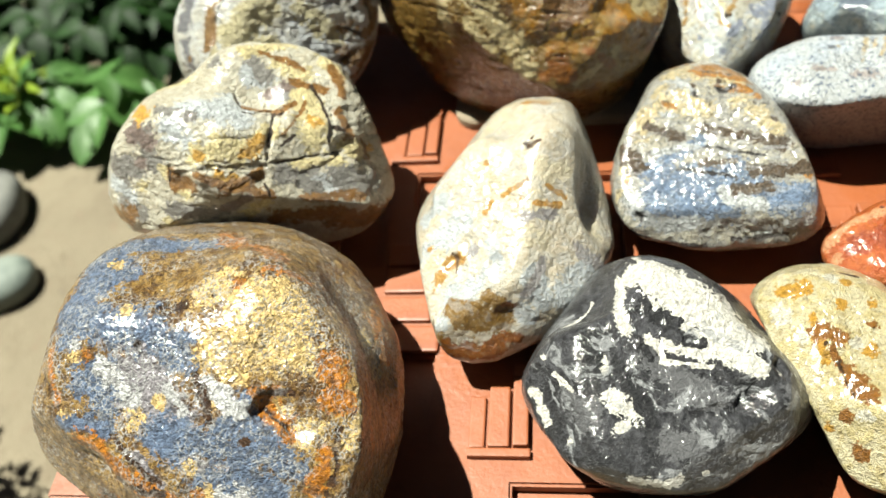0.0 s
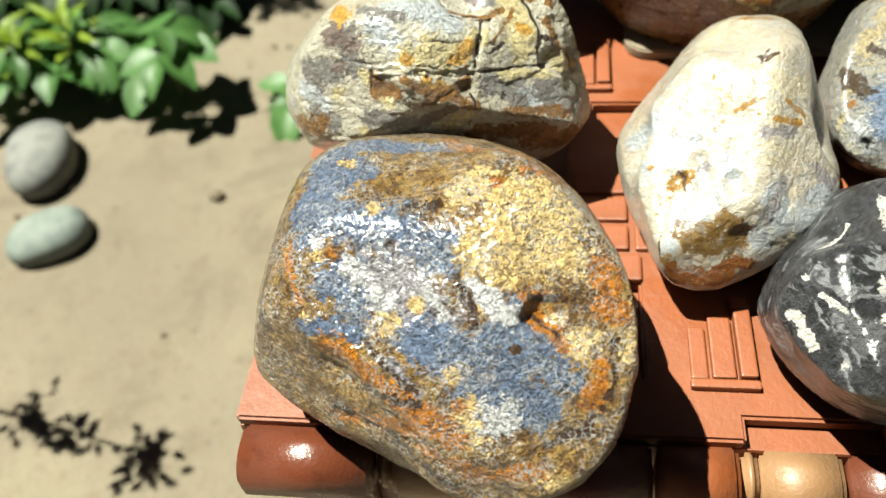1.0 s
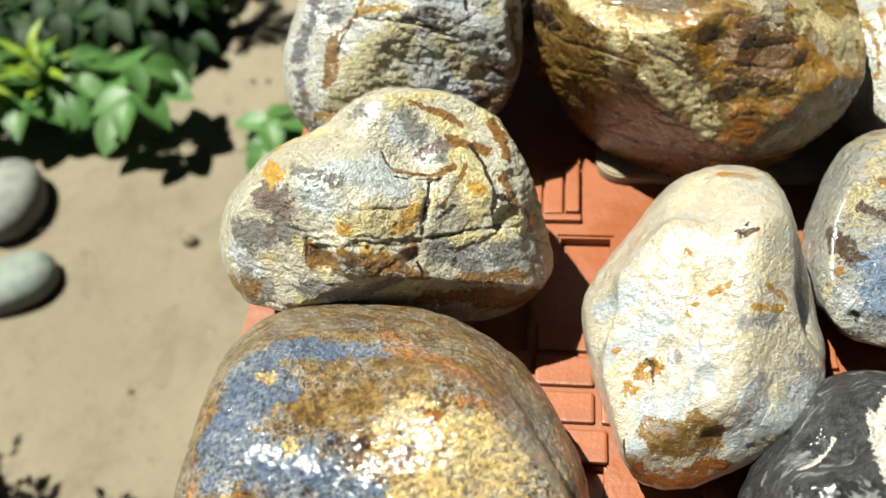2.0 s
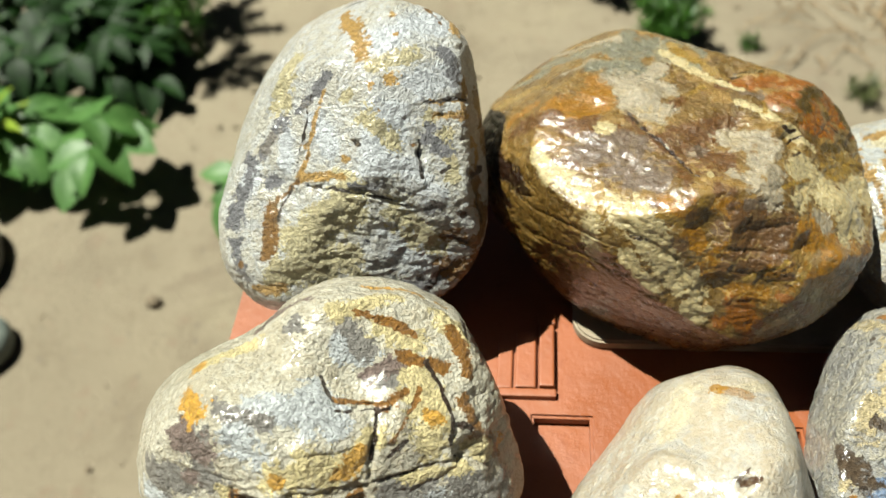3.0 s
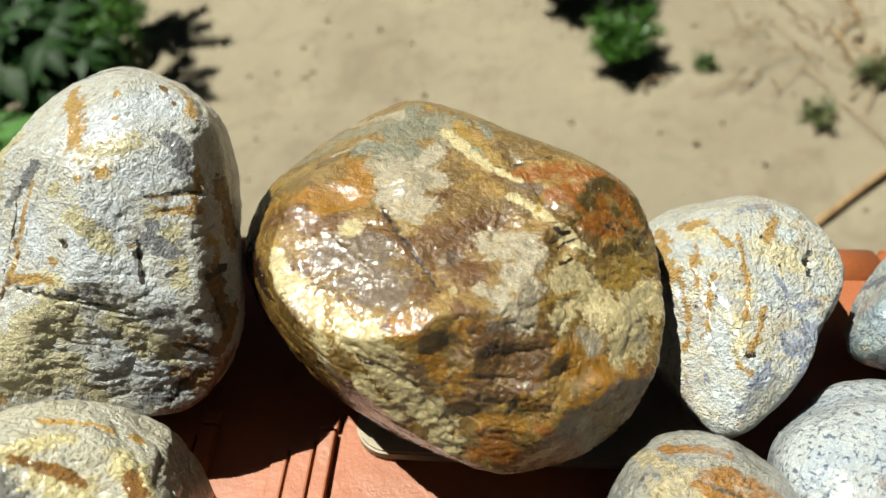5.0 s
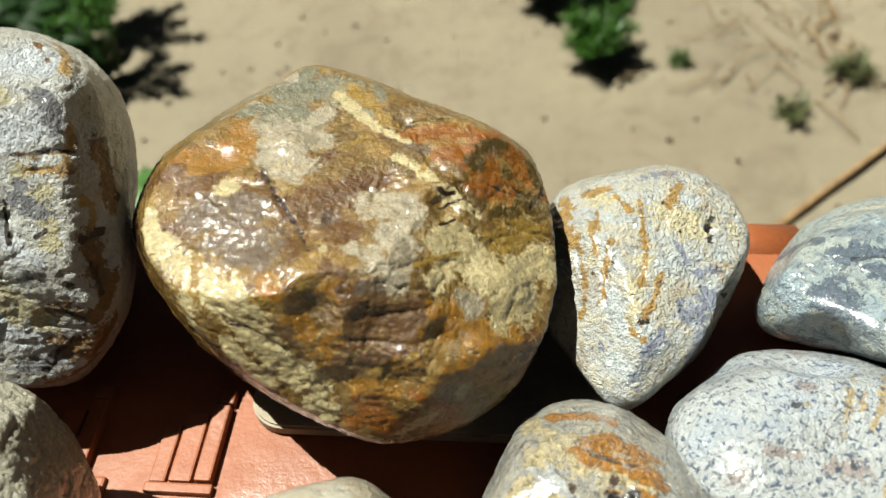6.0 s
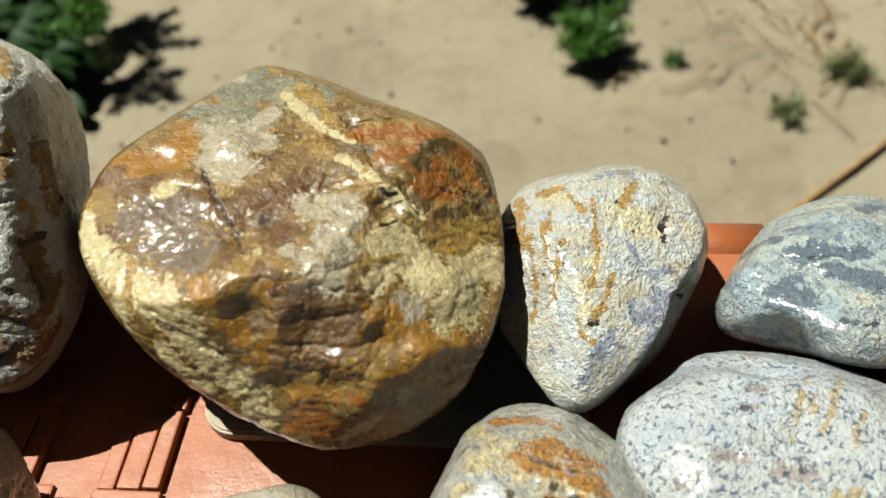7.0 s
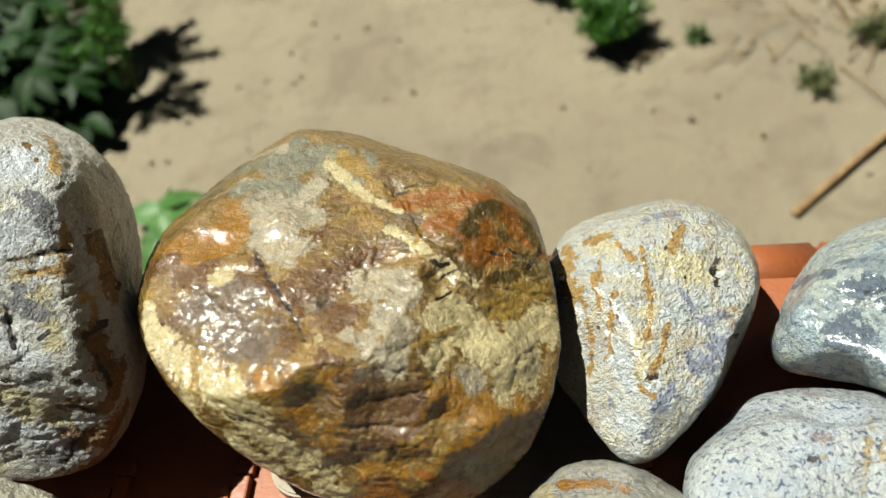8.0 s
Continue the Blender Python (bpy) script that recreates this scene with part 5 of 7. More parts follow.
ROCK_HEART = dict(
    centre=(0.1242, 0.3684, 0.457),
    reach=[20.5, 21.8, 20.1, 23.5, 19.6, 22.5, 25.4, 31, 28.4, 25.8, 33.8, 23, 32, 30.4, 32.2, 24.3, 30.6, 43.8, 33.1, 30.8, 35.1, 37.1, 37.4, 19.9, 36.6, 44.4, 39.1, 25.5, 5.3, 40.9, 42.9, 27.9, 32.4, 18.7, 49, 29, 15, 45.9, 38.1, 34.7, 27.1, 23.4, 47.9, 30.9, 26, 34.2, 26.6, 32.8, 28.9, 21.1, 35.1, 31.3, 27, 27, 18.4, 29.3, 27.4, 24.2, 26.8, 34.1, 26.4, 25.1, 24.4, 27.9, 24.8, 26.1, 25.4, 24.5, 23.2, 21.8, 21.9, 19.7],
    front=0.98,
    swell=0.07,
    sides=[(-0.882, 0.311, 0.354, 32.9, 3), (-0.718, 0.473, 0.51, 33.9, 3), (-0.254, 0.663, 0.704, 32.1, 3), (-0.134, 0.674, 0.726, 32.2, 3), (0.291, 0.618, 0.73, 33.7, 3), (0.693, 0.407, 0.595, 33.5, 3), (0.936, 0.091, 0.341, 30.5, 3), (0.964, -0.266, 0.015, 24.6, 3), (0.913, -0.394, -0.106, 22.9, 3), (0.786, -0.561, -0.26, 22.5, 3), (0.596, -0.704, -0.386, 24.4, 3), (0.179, -0.844, -0.505, 31.5, 3), (-0.745, -0.552, -0.374, 28.2, 3), (-0.772, -0.525, -0.357, 27.8, 3), (-0.996, -0.086, -0.017, 27.5, 3)],
    facets=[(-0.565, -0.377, 0.734, 24.4, 1.2), (0.266, -0.257, 0.929, 21, 1.5), (0.38, -0.812, 0.443, 29.9, 1.2), (-0.329, -0.895, 0.3, 36.9, 1.2)],
    patches=dict(
        ice=[(-11.2, -15.7, 16.3, -7.3, -24.5, 14.8, 1.9), (2.2, -7.4, 19.7, 9.2, -4.5, 18.7, 2.2), (-9.7, -30.7, 9.8, -5.9, -33.9, 10.1, 1.9), (13.1, -10.8, 15.7, 13.2, -10.9, 15.7, 1.7), (-3.5, -25.6, 16.4, -0.9, -29.7, 13.4, 1.6), (16.3, -1.4, 17.5, 16.5, -1.4, 17.5, 1.4), (-11.3, 5.4, 21.8, -11.2, 5.4, 21.8, 1.1), (9.9, 11.4, 22.2, 10, 11.4, 22.3, 2.1)],
        lavender=[(-1, 21, 22, 6.6, 24.8, 20.5, 1.5), (7.3, -19.2, 15, 14.3, -13.6, 14.8, 2.3), (-3.5, -30.4, 14.2, 0.4, -27.4, 14.7, 1.6), (10.4, -8.6, 17.2, 14.7, -6.2, 16.6, 1.1), (5.1, -0.9, 20.7, 7.7, -6.2, 18.5, 0.7), (-5.9, -34.6, 8.9, -5.7, -34.6, 8.9, 1.6), (8.7, -26.7, 9.7, 11.2, -23.6, 12.3, 1.4), (-12.4, -26.2, 10.1, -12.2, -26.2, 10.1, 1.1)],
        cream=[(2.6, 7.1, 22.4, 12.3, 2.3, 19.6, 2.6), (-4.7, -14.8, 19.7, -6.1, -22.6, 16.7, 1.4), (-12.7, 15.6, 19.8, -9.8, 12.1, 21.2, 1.8), (18.5, -6.8, -2.7, 18.7, -6.8, -2.7, 1.2), (-3.3, -6.9, 21, -3.1, -6.9, 21, 1.7), (21, 5.7, 18.2, 21.2, 5.9, 18, 1.5), (-15.4, -6.4, 18, -15.2, -6.6, 18.1, 1.4)],
        ochre=[(-21.5, 18.1, 15.1, -20.4, 1.1, 17.9, 2), (-17, 17.8, 17.6, -9.8, 16.9, 20.6, 0.9), (-18.2, 0.1, 19.1, -16.6, -10.9, 14.7, 1.1), (-13.4, 8.4, 20.8, -14.1, -4.5, 20, 0.7), (-10, -2.4, 22, -12.5, -15.2, 15.7, 0.6), (-2.8, 12.6, 22.9, -2.5, -2, 21.7, 0.6), (-1.8, -1.8, 21.6, -3.4, -14.5, 19.4, 0.5), (1.4, -10.5, 19.1, -3.5, -24.2, 16.7, 0.6), (8.2, 18.5, 22.4, 4.2, 9.9, 22.6, 0.8), (-6, -25.1, 15.6, -3.5, -28.2, 15.6, 0.5), (17.6, -4.1, 16.3, 18.9, -7.8, -6.2, 0.4), (-16.6, -13.5, 13.5, -17.2, -17, 11.2, 0.7), (-8.4, 13.9, 21.5, -5.7, 6.9, 22.5, 0.6), (-13.9, -15.9, 14.3, -13.7, -15.9, 14.3, 0.8)],
        dark=[(15.7, 8.4, 20.4, 14.4, 1.2, 18.7, 0.7), (19.8, -5.4, 9.4, 21.8, -3.1, 2.2, 0.7), (-4.1, -23.6, 17.1, -2.8, -24, 16.6, 0.5), (3.5, 10.8, 22.8, 3.6, 10.8, 22.8, 0.3), (-21, -1.3, 16.3, -20.9, -1.3, 16.3, 0.4), (-14.6, -9.2, 17, -14.5, -9.4, 17.2, 0.4), (6.7, 2.6, 21.1, 6.8, 2.6, 21.1, 0.3), (22, -2.6, 14.8, 22.2, -2.4, 14.7, 0.6), (-10, -8.7, 20.7, -9.9, -8.8, 20.9, 0.3), (-0.2, -22.1, 16.4, -0, -22.1, 16.4, 0.3), (-5.4, -17.6, 19, -5.3, -17.6, 19, 0.3)]),
    dents=[(15.3, 5.2, 19.6, 2, 2.4), (20.9, -3.6, 5.1, 1.8, 2), (-3.5, -24, 16.9, 1.1, 1.2), (-8.4, -34.6, 8.6, 3.5, 1), (10, -17.3, 14.9, 3.6, -1)],
    grooves=[(-21.6, 22.1, 13.3, -18.9, -2.3, 17.4, 0.8, 1.1), (-18.9, -2.3, 17.4, -15.8, -16.3, 12.6, 0.7, 1.1), (-13.4, 13.6, 19.7, -12.7, -5.1, 20.8, 0.7, 1.2), (-12.7, -5.1, 20.8, -11.2, -20.6, 13.8, 0.7, 1.2), (-4.2, 12.8, 22.7, -2.5, -5.1, 21, 0.7, 1.2), (-2.5, -5.1, 21, -4.8, -25.5, 16.3, 0.7, 1.2), (2.8, 10.7, 22.9, 3.6, -7.2, 19.5, 0.7, 1.2), (3.6, -7.2, 19.5, -3.5, -28.2, 15.6, 0.7, 1.2), (20.8, 2.6, 17.4, 21.5, -3.9, -1.5, 0.9, 1.6), (21.5, -3.9, -1.5, 12.7, -16.2, -7.4, 0.9, 1.6)])
ROCK_GRANITE = dict(
    centre=(0.1659, 0.3232, 0.454),
    reach=[18.9, 17.9, 18.7, 22, 18, 20.9, 20.5, 21.6, 16.6, 21.3, 24.1, 25, 28.1, 21.5, 31, 30.8, 9.5, 36.7, 21.8, 29.2, 37.6, 20.2, 45.2, 24.5, 23.5, 31.2, 25.4, 45.3, 33.4, 26.5, 32.7, 29.3, 29.1, 22.5, 32.3, 38.2, 33, 38.9, 22.4, 42.8, 43, 25, 35.7, 27.5, 40.3, 38.4, 21.2, 36.7, 35.6, 34.6, 31.7, 26.3, 33.8, 32, 25.9, 26.8, 30.6, 28.6, 24.6, 26.8, 23.6, 23.9, 25.1, 22.3, 22.7, 20.4, 20.9, 19.9, 20.3, 17.8, 17.6, 18],
    front=0.98,
    swell=0.07,
    sides=[(-0.941, 0.323, 0.097, 40.6, 6), (-0.638, 0.676, 0.368, 35.4, 6), (-0.298, 0.802, 0.518, 29.6, 6), (0.02, 0.802, 0.597, 24.7, 6), (0.221, 0.747, 0.627, 23.8, 6), (0.435, 0.634, 0.639, 24.9, 6), (0.915, -0.12, 0.385, 27.5, 6), (0.677, -0.732, -0.076, 20.8, 6), (0.127, -0.913, -0.389, 15.5, 6), (-0.269, -0.849, -0.454, 20.7, 6), (-0.785, -0.505, -0.359, 33.5, 6), (-0.992, -0.031, -0.12, 40.5, 6)],
    facets=[],
    patches=dict(
        ice=[(-28.4, 16.1, 4.7, -20.2, 20.5, 5.9, 3.7), (-14.6, 2.7, 19.3, -1.2, 15.1, 10.4, 3.9), (-34, -7.4, 16.2, -29.2, -2.9, 18.2, 3), (6.5, 3.7, 19.1, 6.6, 3.7, 19.2, 3.2), (-19.2, -4.8, 19.9, -19.1, -4.8, 19.9, 2)],
        ochre=[(2.2, 12.2, 14.8, -4.8, -5.8, 18.1, 0.7), (8.2, 12.4, 14.9, 1.5, -4.4, 18.6, 0.6), (2, -18.2, 18.5, 5.5, -16.9, 18.6, 1.1), (2.4, 6.5, 19, 0, 0.5, 19.4, 0.4), (10.6, 1.3, 18.8, 6.6, -6.9, 18.8, 0.5), (-11.4, 1.4, 19.4, -11.2, 1.4, 19.4, 0.4)],
        mauve=[(-21.1, -10.8, 19.8, -16.6, -11.1, 19.6, 1.1), (-6.1, 25.2, 4.7, -6, 25.4, 4.6, 1.2), (-10.7, 5.7, 19.3, -10.6, 5.7, 19.4, 1.3), (-7.8, -12.6, 18.6, -3.5, -13.5, 18.4, 1.5), (-29.1, -15.7, 17.4, -29, -15.7, 17.4, 1.2)],
        dark=[(-13.7, 1.3, 19.4, -13.6, 1.3, 19.4, 0.3), (-38.6, 2.8, 8, -38.6, 2.4, 8.7, 0.3), (-21.8, 8.5, 16.5, -21.7, 8.5, 16.6, 0.2), (-4.4, -12.3, 18.4, -4.3, -12.4, 18.4, 0.4)]),
    dents=[(-18.9, -11.3, 19.9, 2.5, 1)],
    grooves=[(3.6, 15.8, 11.9, -4.4, -7, 18.1, 0.6, 0.6), (-11.5, 25.1, 4.7, -10.4, 0.1, 19.3, 0.6, 0.5), (-10.4, 0.1, 19.3, -18.9, -11.3, 19.9, 0.5, 0.5)])
ROCK_BLUE_GREY = dict(
    centre=(0.1842, 0.375, 0.454),
    reach=[19.3, 19.3, 19.2, 17.7, 16.3, 18.6, 19.4, 23, 19.2, 25.7, 22.8, 16.5, 26.3, 17.5, 27.9, 28, 15.4, 36.3, 21.2, 19.7, 35.4, 20.7, 37.6, 23.7, 18, 40.8, 27.3, 19.6, 26.4, 22.5, 9.8, 28.7, 18.2, 27.9, 39.9, 36.1, 26.7, 25.7, 27.6, 41, 19.8, 26.8, 37.1, 28.9, 34.6, 24.5, 20.6, 32.4, 31.2, 30.6, 31.3, 21, 29, 28.7, 26.4, 24, 26, 27, 27.3, 20.3, 23.8, 26.2, 24.5, 21.7, 22.3, 21.3, 20.6, 21.1, 21, 18.7, 17.6, 17.3],
    front=0.98,
    swell=0.07,
    sides=[(-0.929, 0.364, 0.065, 28.1, 5), (-0.772, 0.566, 0.289, 25.1, 5), (-0.41, 0.719, 0.561, 22.6, 5), (-0.064, 0.707, 0.705, 23.6, 5), (0.199, 0.621, 0.758, 26, 5), (0.858, -0.032, 0.513, 30.9, 5), (0.896, -0.38, 0.228, 30, 5), (0.628, -0.749, -0.213, 27.9, 5), (-0.184, -0.763, -0.619, 19.8, 5), (-0.912, -0.181, -0.367, 32.5, 5)],
    facets=[(-0.699, -0.407, 0.588, 29.2, 2), (-0.242, -0.065, 0.968, 19, 2)],
    patches=dict(
        slate=[(-12.7, -5, 16, 1.3, -5.1, 18.5, 2.4), (-16.4, -13, 14.5, -12.5, -20.2, 14.9, 2.7), (-24, 14.6, -6.3, -15.2, 2.7, 14.8, 1.5), (-23.4, -17.3, -0.9, -16.4, -18.1, -1.7, 1.1), (-5.9, -9.8, 17.4, 3.2, -13.9, 18.4, 2.1), (6.9, 13.6, 13.5, 13.8, 17.1, 11.2, 1.5), (-30.3, -4.5, -0.9, -30.1, -4.5, -0.9, 1.3), (-7.3, 3.6, 17.2, -12.9, 6.2, 13.3, 1.1)],
        mist=[(-24.8, -9.6, 12.3, -22.7, -16.8, 10.1, 2.7), (-2.3, 7.8, 17.2, 4.2, 2.3, 18.9, 1.9), (-20.9, 17.2, -4.3, -20.8, 17.2, -4.3, 1.7), (5.9, -1.6, 19, 6.1, -1.6, 19, 2.5), (-7.9, -21, 16.1, -7.8, -21, 16.1, 2.3)],
        cream=[(0.8, -29.3, 14.4, 3.6, -26.8, 15.5, 1.8), (-13.6, -20.9, 8, -13.6, -21.1, 8.2, 1.5), (-28, -15.1, 3.2, -27.9, -15.1, 3.2, 1.2), (-2.7, 17.5, 9.4, 4.2, 18.1, 11.1, 1), (-0.2, -18.7, 17.8, -0.1, -18.7, 17.8, 1.2)],
        dark=[(-30.4, -1.2, 2.2, -30.2, -1.2, 2.2, 0.4), (-9.1, -6.6, 16.8, -2.7, -6.3, 17.8, 0.5), (1, -25.9, 16.4, -6.1, -24.5, 16.3, 0.3), (-16.1, 14.8, 0.7, -16.1, 14.5, 1.1, 0.3)]),
    dents=[(-10.1, -12.4, 16.1, 4.5, 0.8)],
    grooves=[(-30.4, -1.2, 2.2, -15.2, -4.6, 15.5, 0.8, 0.8), (-15.2, -4.6, 15.5, 4.4, -8.7, 18.6, 0.8, 0.8), (-1.2, -23.5, 17.4, 1.9, -27.1, 15.8, 0.7, 1)])
ROCK_BLACK_WHITE = dict(
    centre=(0.0881, 0.2018, 0.459),
    reach=[21.8, 23.1, 25.2, 29.4, 21.9, 25.5, 27.4, 28.9, 30.7, 27.5, 23.7, 22, 34.2, 25.8, 42, 35.6, 33.9, 46.8, 22.8, 13.3, 43.6, 28.9, 47.3, 29.7, 34.8, 46.8, 26.8, 47.3, 32.9, 40.3, 40.6, 25.1, 39, 34, 38.6, 31.2, 38.5, 46.4, 32.9, 33.2, 41.5, 30.8, 47.1, 30.5, 41.8, 40.1, 27.6, 41.7, 39.5, 36.2, 36.3, 35, 36.1, 34.1, 33.5, 31.6, 36.1, 32.3, 30.6, 32.2, 30.6, 28.7, 31, 28.4, 27.9, 26.8, 27.8, 25.6, 25.6, 23.4, 22.6, 22.2],
    front=0.98,
    swell=0.07,
    sides=[(-0.924, 0.297, 0.243, 36, 3), (-0.826, 0.448, 0.341, 33.3, 3), (-0.753, 0.523, 0.399, 33.1, 3), (-0.349, 0.726, 0.593, 34, 3), (0.18, 0.733, 0.656, 30.9, 3), (0.537, 0.594, 0.599, 27.5, 3), (0.725, 0.444, 0.527, 27.3, 3), (0.812, 0.34, 0.475, 28.2, 3), (0.953, -0.268, 0.144, 37.4, 3), (0.628, -0.743, -0.234, 32.9, 3), (0.483, -0.82, -0.308, 32.1, 3), (0.007, -0.903, -0.431, 31.8, 3), (-0.281, -0.857, -0.432, 33.6, 3), (-0.753, -0.587, -0.297, 38.8, 3), (-0.976, -0.203, -0.072, 39.8, 3)],
    facets=[(-0.024, -0.28, 0.96, 20.7, 2), (-0.635, -0.38, 0.673, 32.7, 1.5), (-0.195, -0.884, 0.425, 38, 1.5), (0.37, -0.767, 0.524, 31.8, 1.5)],
    patches=dict(
        grey=[(-6.9, -8.5, 18.7, 5.9, -16.9, 16.7, 3.2), (-27.9, -15.3, 13.6, -22.5, -22, 14.1, 2.9), (-19.3, -8.4, 18.6, -19.2, -8.4, 18.6, 1.7), (11.7, -27.8, 11.8, 11.8, -27.7, 11.6, 2.9), (-4.1, -27.4, 13.3, 3.5, -29.9, 12.8, 2), (-27.5, 10.1, 10.3, -27.4, 10.1, 10.2, 1.9), (25.8, -16.3, 16, 29.5, -16.9, 9.1, 1.8)],
        white=[(-8.1, 16.7, 23.6, 1.4, 11.9, 24.6, 5.2), (1.3, 10.2, 24.4, 12.7, -1.8, 21.2, 6), (12.4, 6.9, 21.4, 18, -3, 20.5, 3.9), (14.7, -8.8, 19.2, 18.4, -10.3, 18.9, 2.1), (-2.5, -4.4, 20.1, 17.3, -8.9, 19.4, 2.1), (9, 2.6, 22.4, 9.1, 2.6, 22.4, 3.9), (-13.2, 15.9, 20, -12, -1.3, 20.7, 1.4), (-16.9, -16.7, 16.1, -11.6, -20.8, 15.1, 2), (-14.5, -24.8, 13.8, -14.4, -24.8, 13.8, 1.3), (-36.6, -10.3, 8.2, -32.3, -19.5, 6.9, 1.2), (-12.3, -35.7, 9.3, -1.9, -36.1, 9, 1.3), (7.9, -10.1, 18.7, -4.2, -8.5, 18.7, 0.7), (24.3, -11.3, 18.1, 24.4, -11.4, 18.2, 0.7), (-33.5, -4.1, 14.7, -33.4, -4, 14.6, 0.9)] + [(-19.2, -5.6, 19.4, -18, -11.3, 17.8, 0.7), (-26.7, -25.4, 9.1, -26.6, -25.4, 9, 0.9), (-19.8, 13.4, 13.4, -27.5, 6.8, 12.1, 0.5), (-6.6, -2.9, 20.4, -2.8, -8.6, 18.9, 1.2), (4.9, -33.4, 8.2, 5, -33.4, 8.2, 0.7), (-30.6, -9, 14.3, -26.5, -14.6, 15.2, 0.6), (0.1, -5.8, 19.7, 7, -4.5, 20.3, 1), (25.7, 1.8, 11.2, 26.5, 3.3, 9, 1.3)],
        black=[(-5.5, 2.6, 22.1, -2.1, 1.1, 21.6, 1.3), (2.4, -3.4, 20.4, 5.7, -4.2, 20.2, 1.3), (-15.7, 22.7, 17, -15.6, 22.5, 17.2, 1.4), (-9.3, -2.8, 20.3, -6.9, -8.5, 18.7, 0.7), (-20.5, -2.6, 20.1, -22.3, -14, 16.9, 2), (-11.3, -14, 17, -7.7, -22.2, 14.8, 1.7), (-35, -5.9, 12.2, -34.9, -5.9, 12.2, 1.2), (17.7, -17, 16.9, 23.6, -11.5, 18.3, 0.9)]),
    dents=[(16.4, -17, 17, 4.4, 2), (3, -3.5, 20.5, 1.5, 0.6), (-4.2, 1.3, 21.8, 1.8, 0.6)],
    grooves=[(1.5, -22.9, 14.8, 14.8, -20.2, 15.8, 1.7, 5), (14.8, -20.2, 15.8, 24.6, -9.7, 18.1, 1.7, 5), (-18.1, 19.5, 15.6, -22, -2.7, 20.2, 0.9, 1), (-22, -2.7, 20.2, -14.1, -16.7, 16.1, 0.9, 1), (-13.5, -2.7, 20.2, -0.3, -11.3, 18, 0.9, 1), (-0.3, -11.3, 18, 12.7, -14.3, 17.7, 0.9, 1), (-33.6, -12.8, 9.6, -14.5, -24.8, 13.8, 0.7, 0.9)])
ROCK_OCHRE_WHITE = dict(
    centre=(0.135, 0.2018, 0.4555),
    reach=[19.3, 19.2, 21.2, 18.7, 17.8, 23.8, 24.7, 25.4, 27.4, 29.6, 23.7, 30.4, 32.4, 24.3, 27.7, 24.8, 32.4, 37.8, 21.2, 32.6, 30.8, 27.3, 14.4, 19.9, 38.3, 47.7, 22, 11.2, 20.7, 38.2, 14.2, 22.3, 22.3, 33, 37, 9.8, 22.5, 44.6, 19.3, 31.9, 10.1, 26.2, 48.5, 12.2, 27.8, 23.9, 30.2, 36, 11.8, 28.1, 39, 12.5, 27.4, 9.3, 34.9, 28.9, 10.1, 25.6, 25, 19.9, 24.5, 9.7, 25.7, 26.1, 13.4, 22.3, 15.5, 24.2, 21.7, 15.8, 19.7, 21.8],
    front=0.98,
    swell=0.07,
    sides=[(-0.832, 0.522, 0.189, 32.5, 3), (-0.334, 0.774, 0.538, 33.6, 3), (0.08, 0.748, 0.659, 30.9, 3), (0.432, 0.597, 0.676, 27.7, 3), (0.807, 0.226, 0.546, 21.8, 3), (0.93, -0.254, 0.265, 18, 3), (0.757, -0.653, -0.027, 23.7, 3), (-0.404, -0.756, -0.516, 24, 3), (-0.879, -0.237, -0.413, 12.4, 3), (-0.896, -0.206, -0.394, 13.5, 3)],
    facets=[(-0.475, -0.132, 0.87, 21.3, 1.5), (-0.544, -0.593, 0.594, 25.3, 1.5)],
    patches=dict(
        ochre=[(-17.7, 16.5, 17.2, -11.4, 15.6, 20.6, 1.5), (-4.3, 9.6, 21, -4.2, 9.6, 21, 1.4), (-11.3, 7.4, 19.3, -10.8, -5.4, 17.6, 0.9), (-0.3, -3.6, 19.9, -0.2, -3.6, 20, 1.6), (-1.5, 16.7, 21.4, -1.3, 16.8, 21.2, 1.3), (-11.3, -20.7, 11.3, -11.2, -20.7, 11.3, 1.2), (2.4, 9.3, 21.3, 2.5, 9.3, 21.3, 1.3)],
        brown=[(-10.9, 2.3, 18.9, -6.3, -0.4, 20.3, 2), (-6.8, -9.7, 19.2, -4.2, -14.8, 19.7, 2.3), (-9.2, -2.9, 18.9, -7.7, -8, 19.1, 0.9), (1, 2.8, 20.5, 1.1, 2.8, 20.6, 1.3), (-8.1, -19.8, 15.1, -8, -19.9, 15.3, 1.2), (-5.9, -26.3, 10.6, -5.8, -26.3, 10.7, 1.5)],
        white=[(-18.5, 10.1, 15.7, -18.5, 10, 15.9, 1.9), (-14.6, 2.2, 16.7, -14.4, 2.1, 16.7, 1.4), (-5.2, 18.8, 21.2, -5.1, 18.7, 21.3, 1.6), (-2.6, -1.9, 19.9, -2.5, -1.9, 20, 1.4), (-5, -20.9, 17.1, -4.9, -20.9, 17.1, 1.4)],
        dark=[(-1.4, 21.9, 19.7, 2.5, 20, 19.6, 0.5), (-8.5, -6.1, 18.8, -6.6, -15.5, 18.3, 0.4), (-10.2, -1.1, 18.7, -10, -1.1, 18.8, 0.3)]),
    dents=[(-8.5, -6.1, 18.8, 3.7, 1.6)],
    grooves=[(-14.8, 18.7, 19.1, -8, 4.7, 20.5, 0.8, 1.2), (-8, 4.7, 20.5, -7.7, -15.2, 17.8, 0.8, 1.2)])
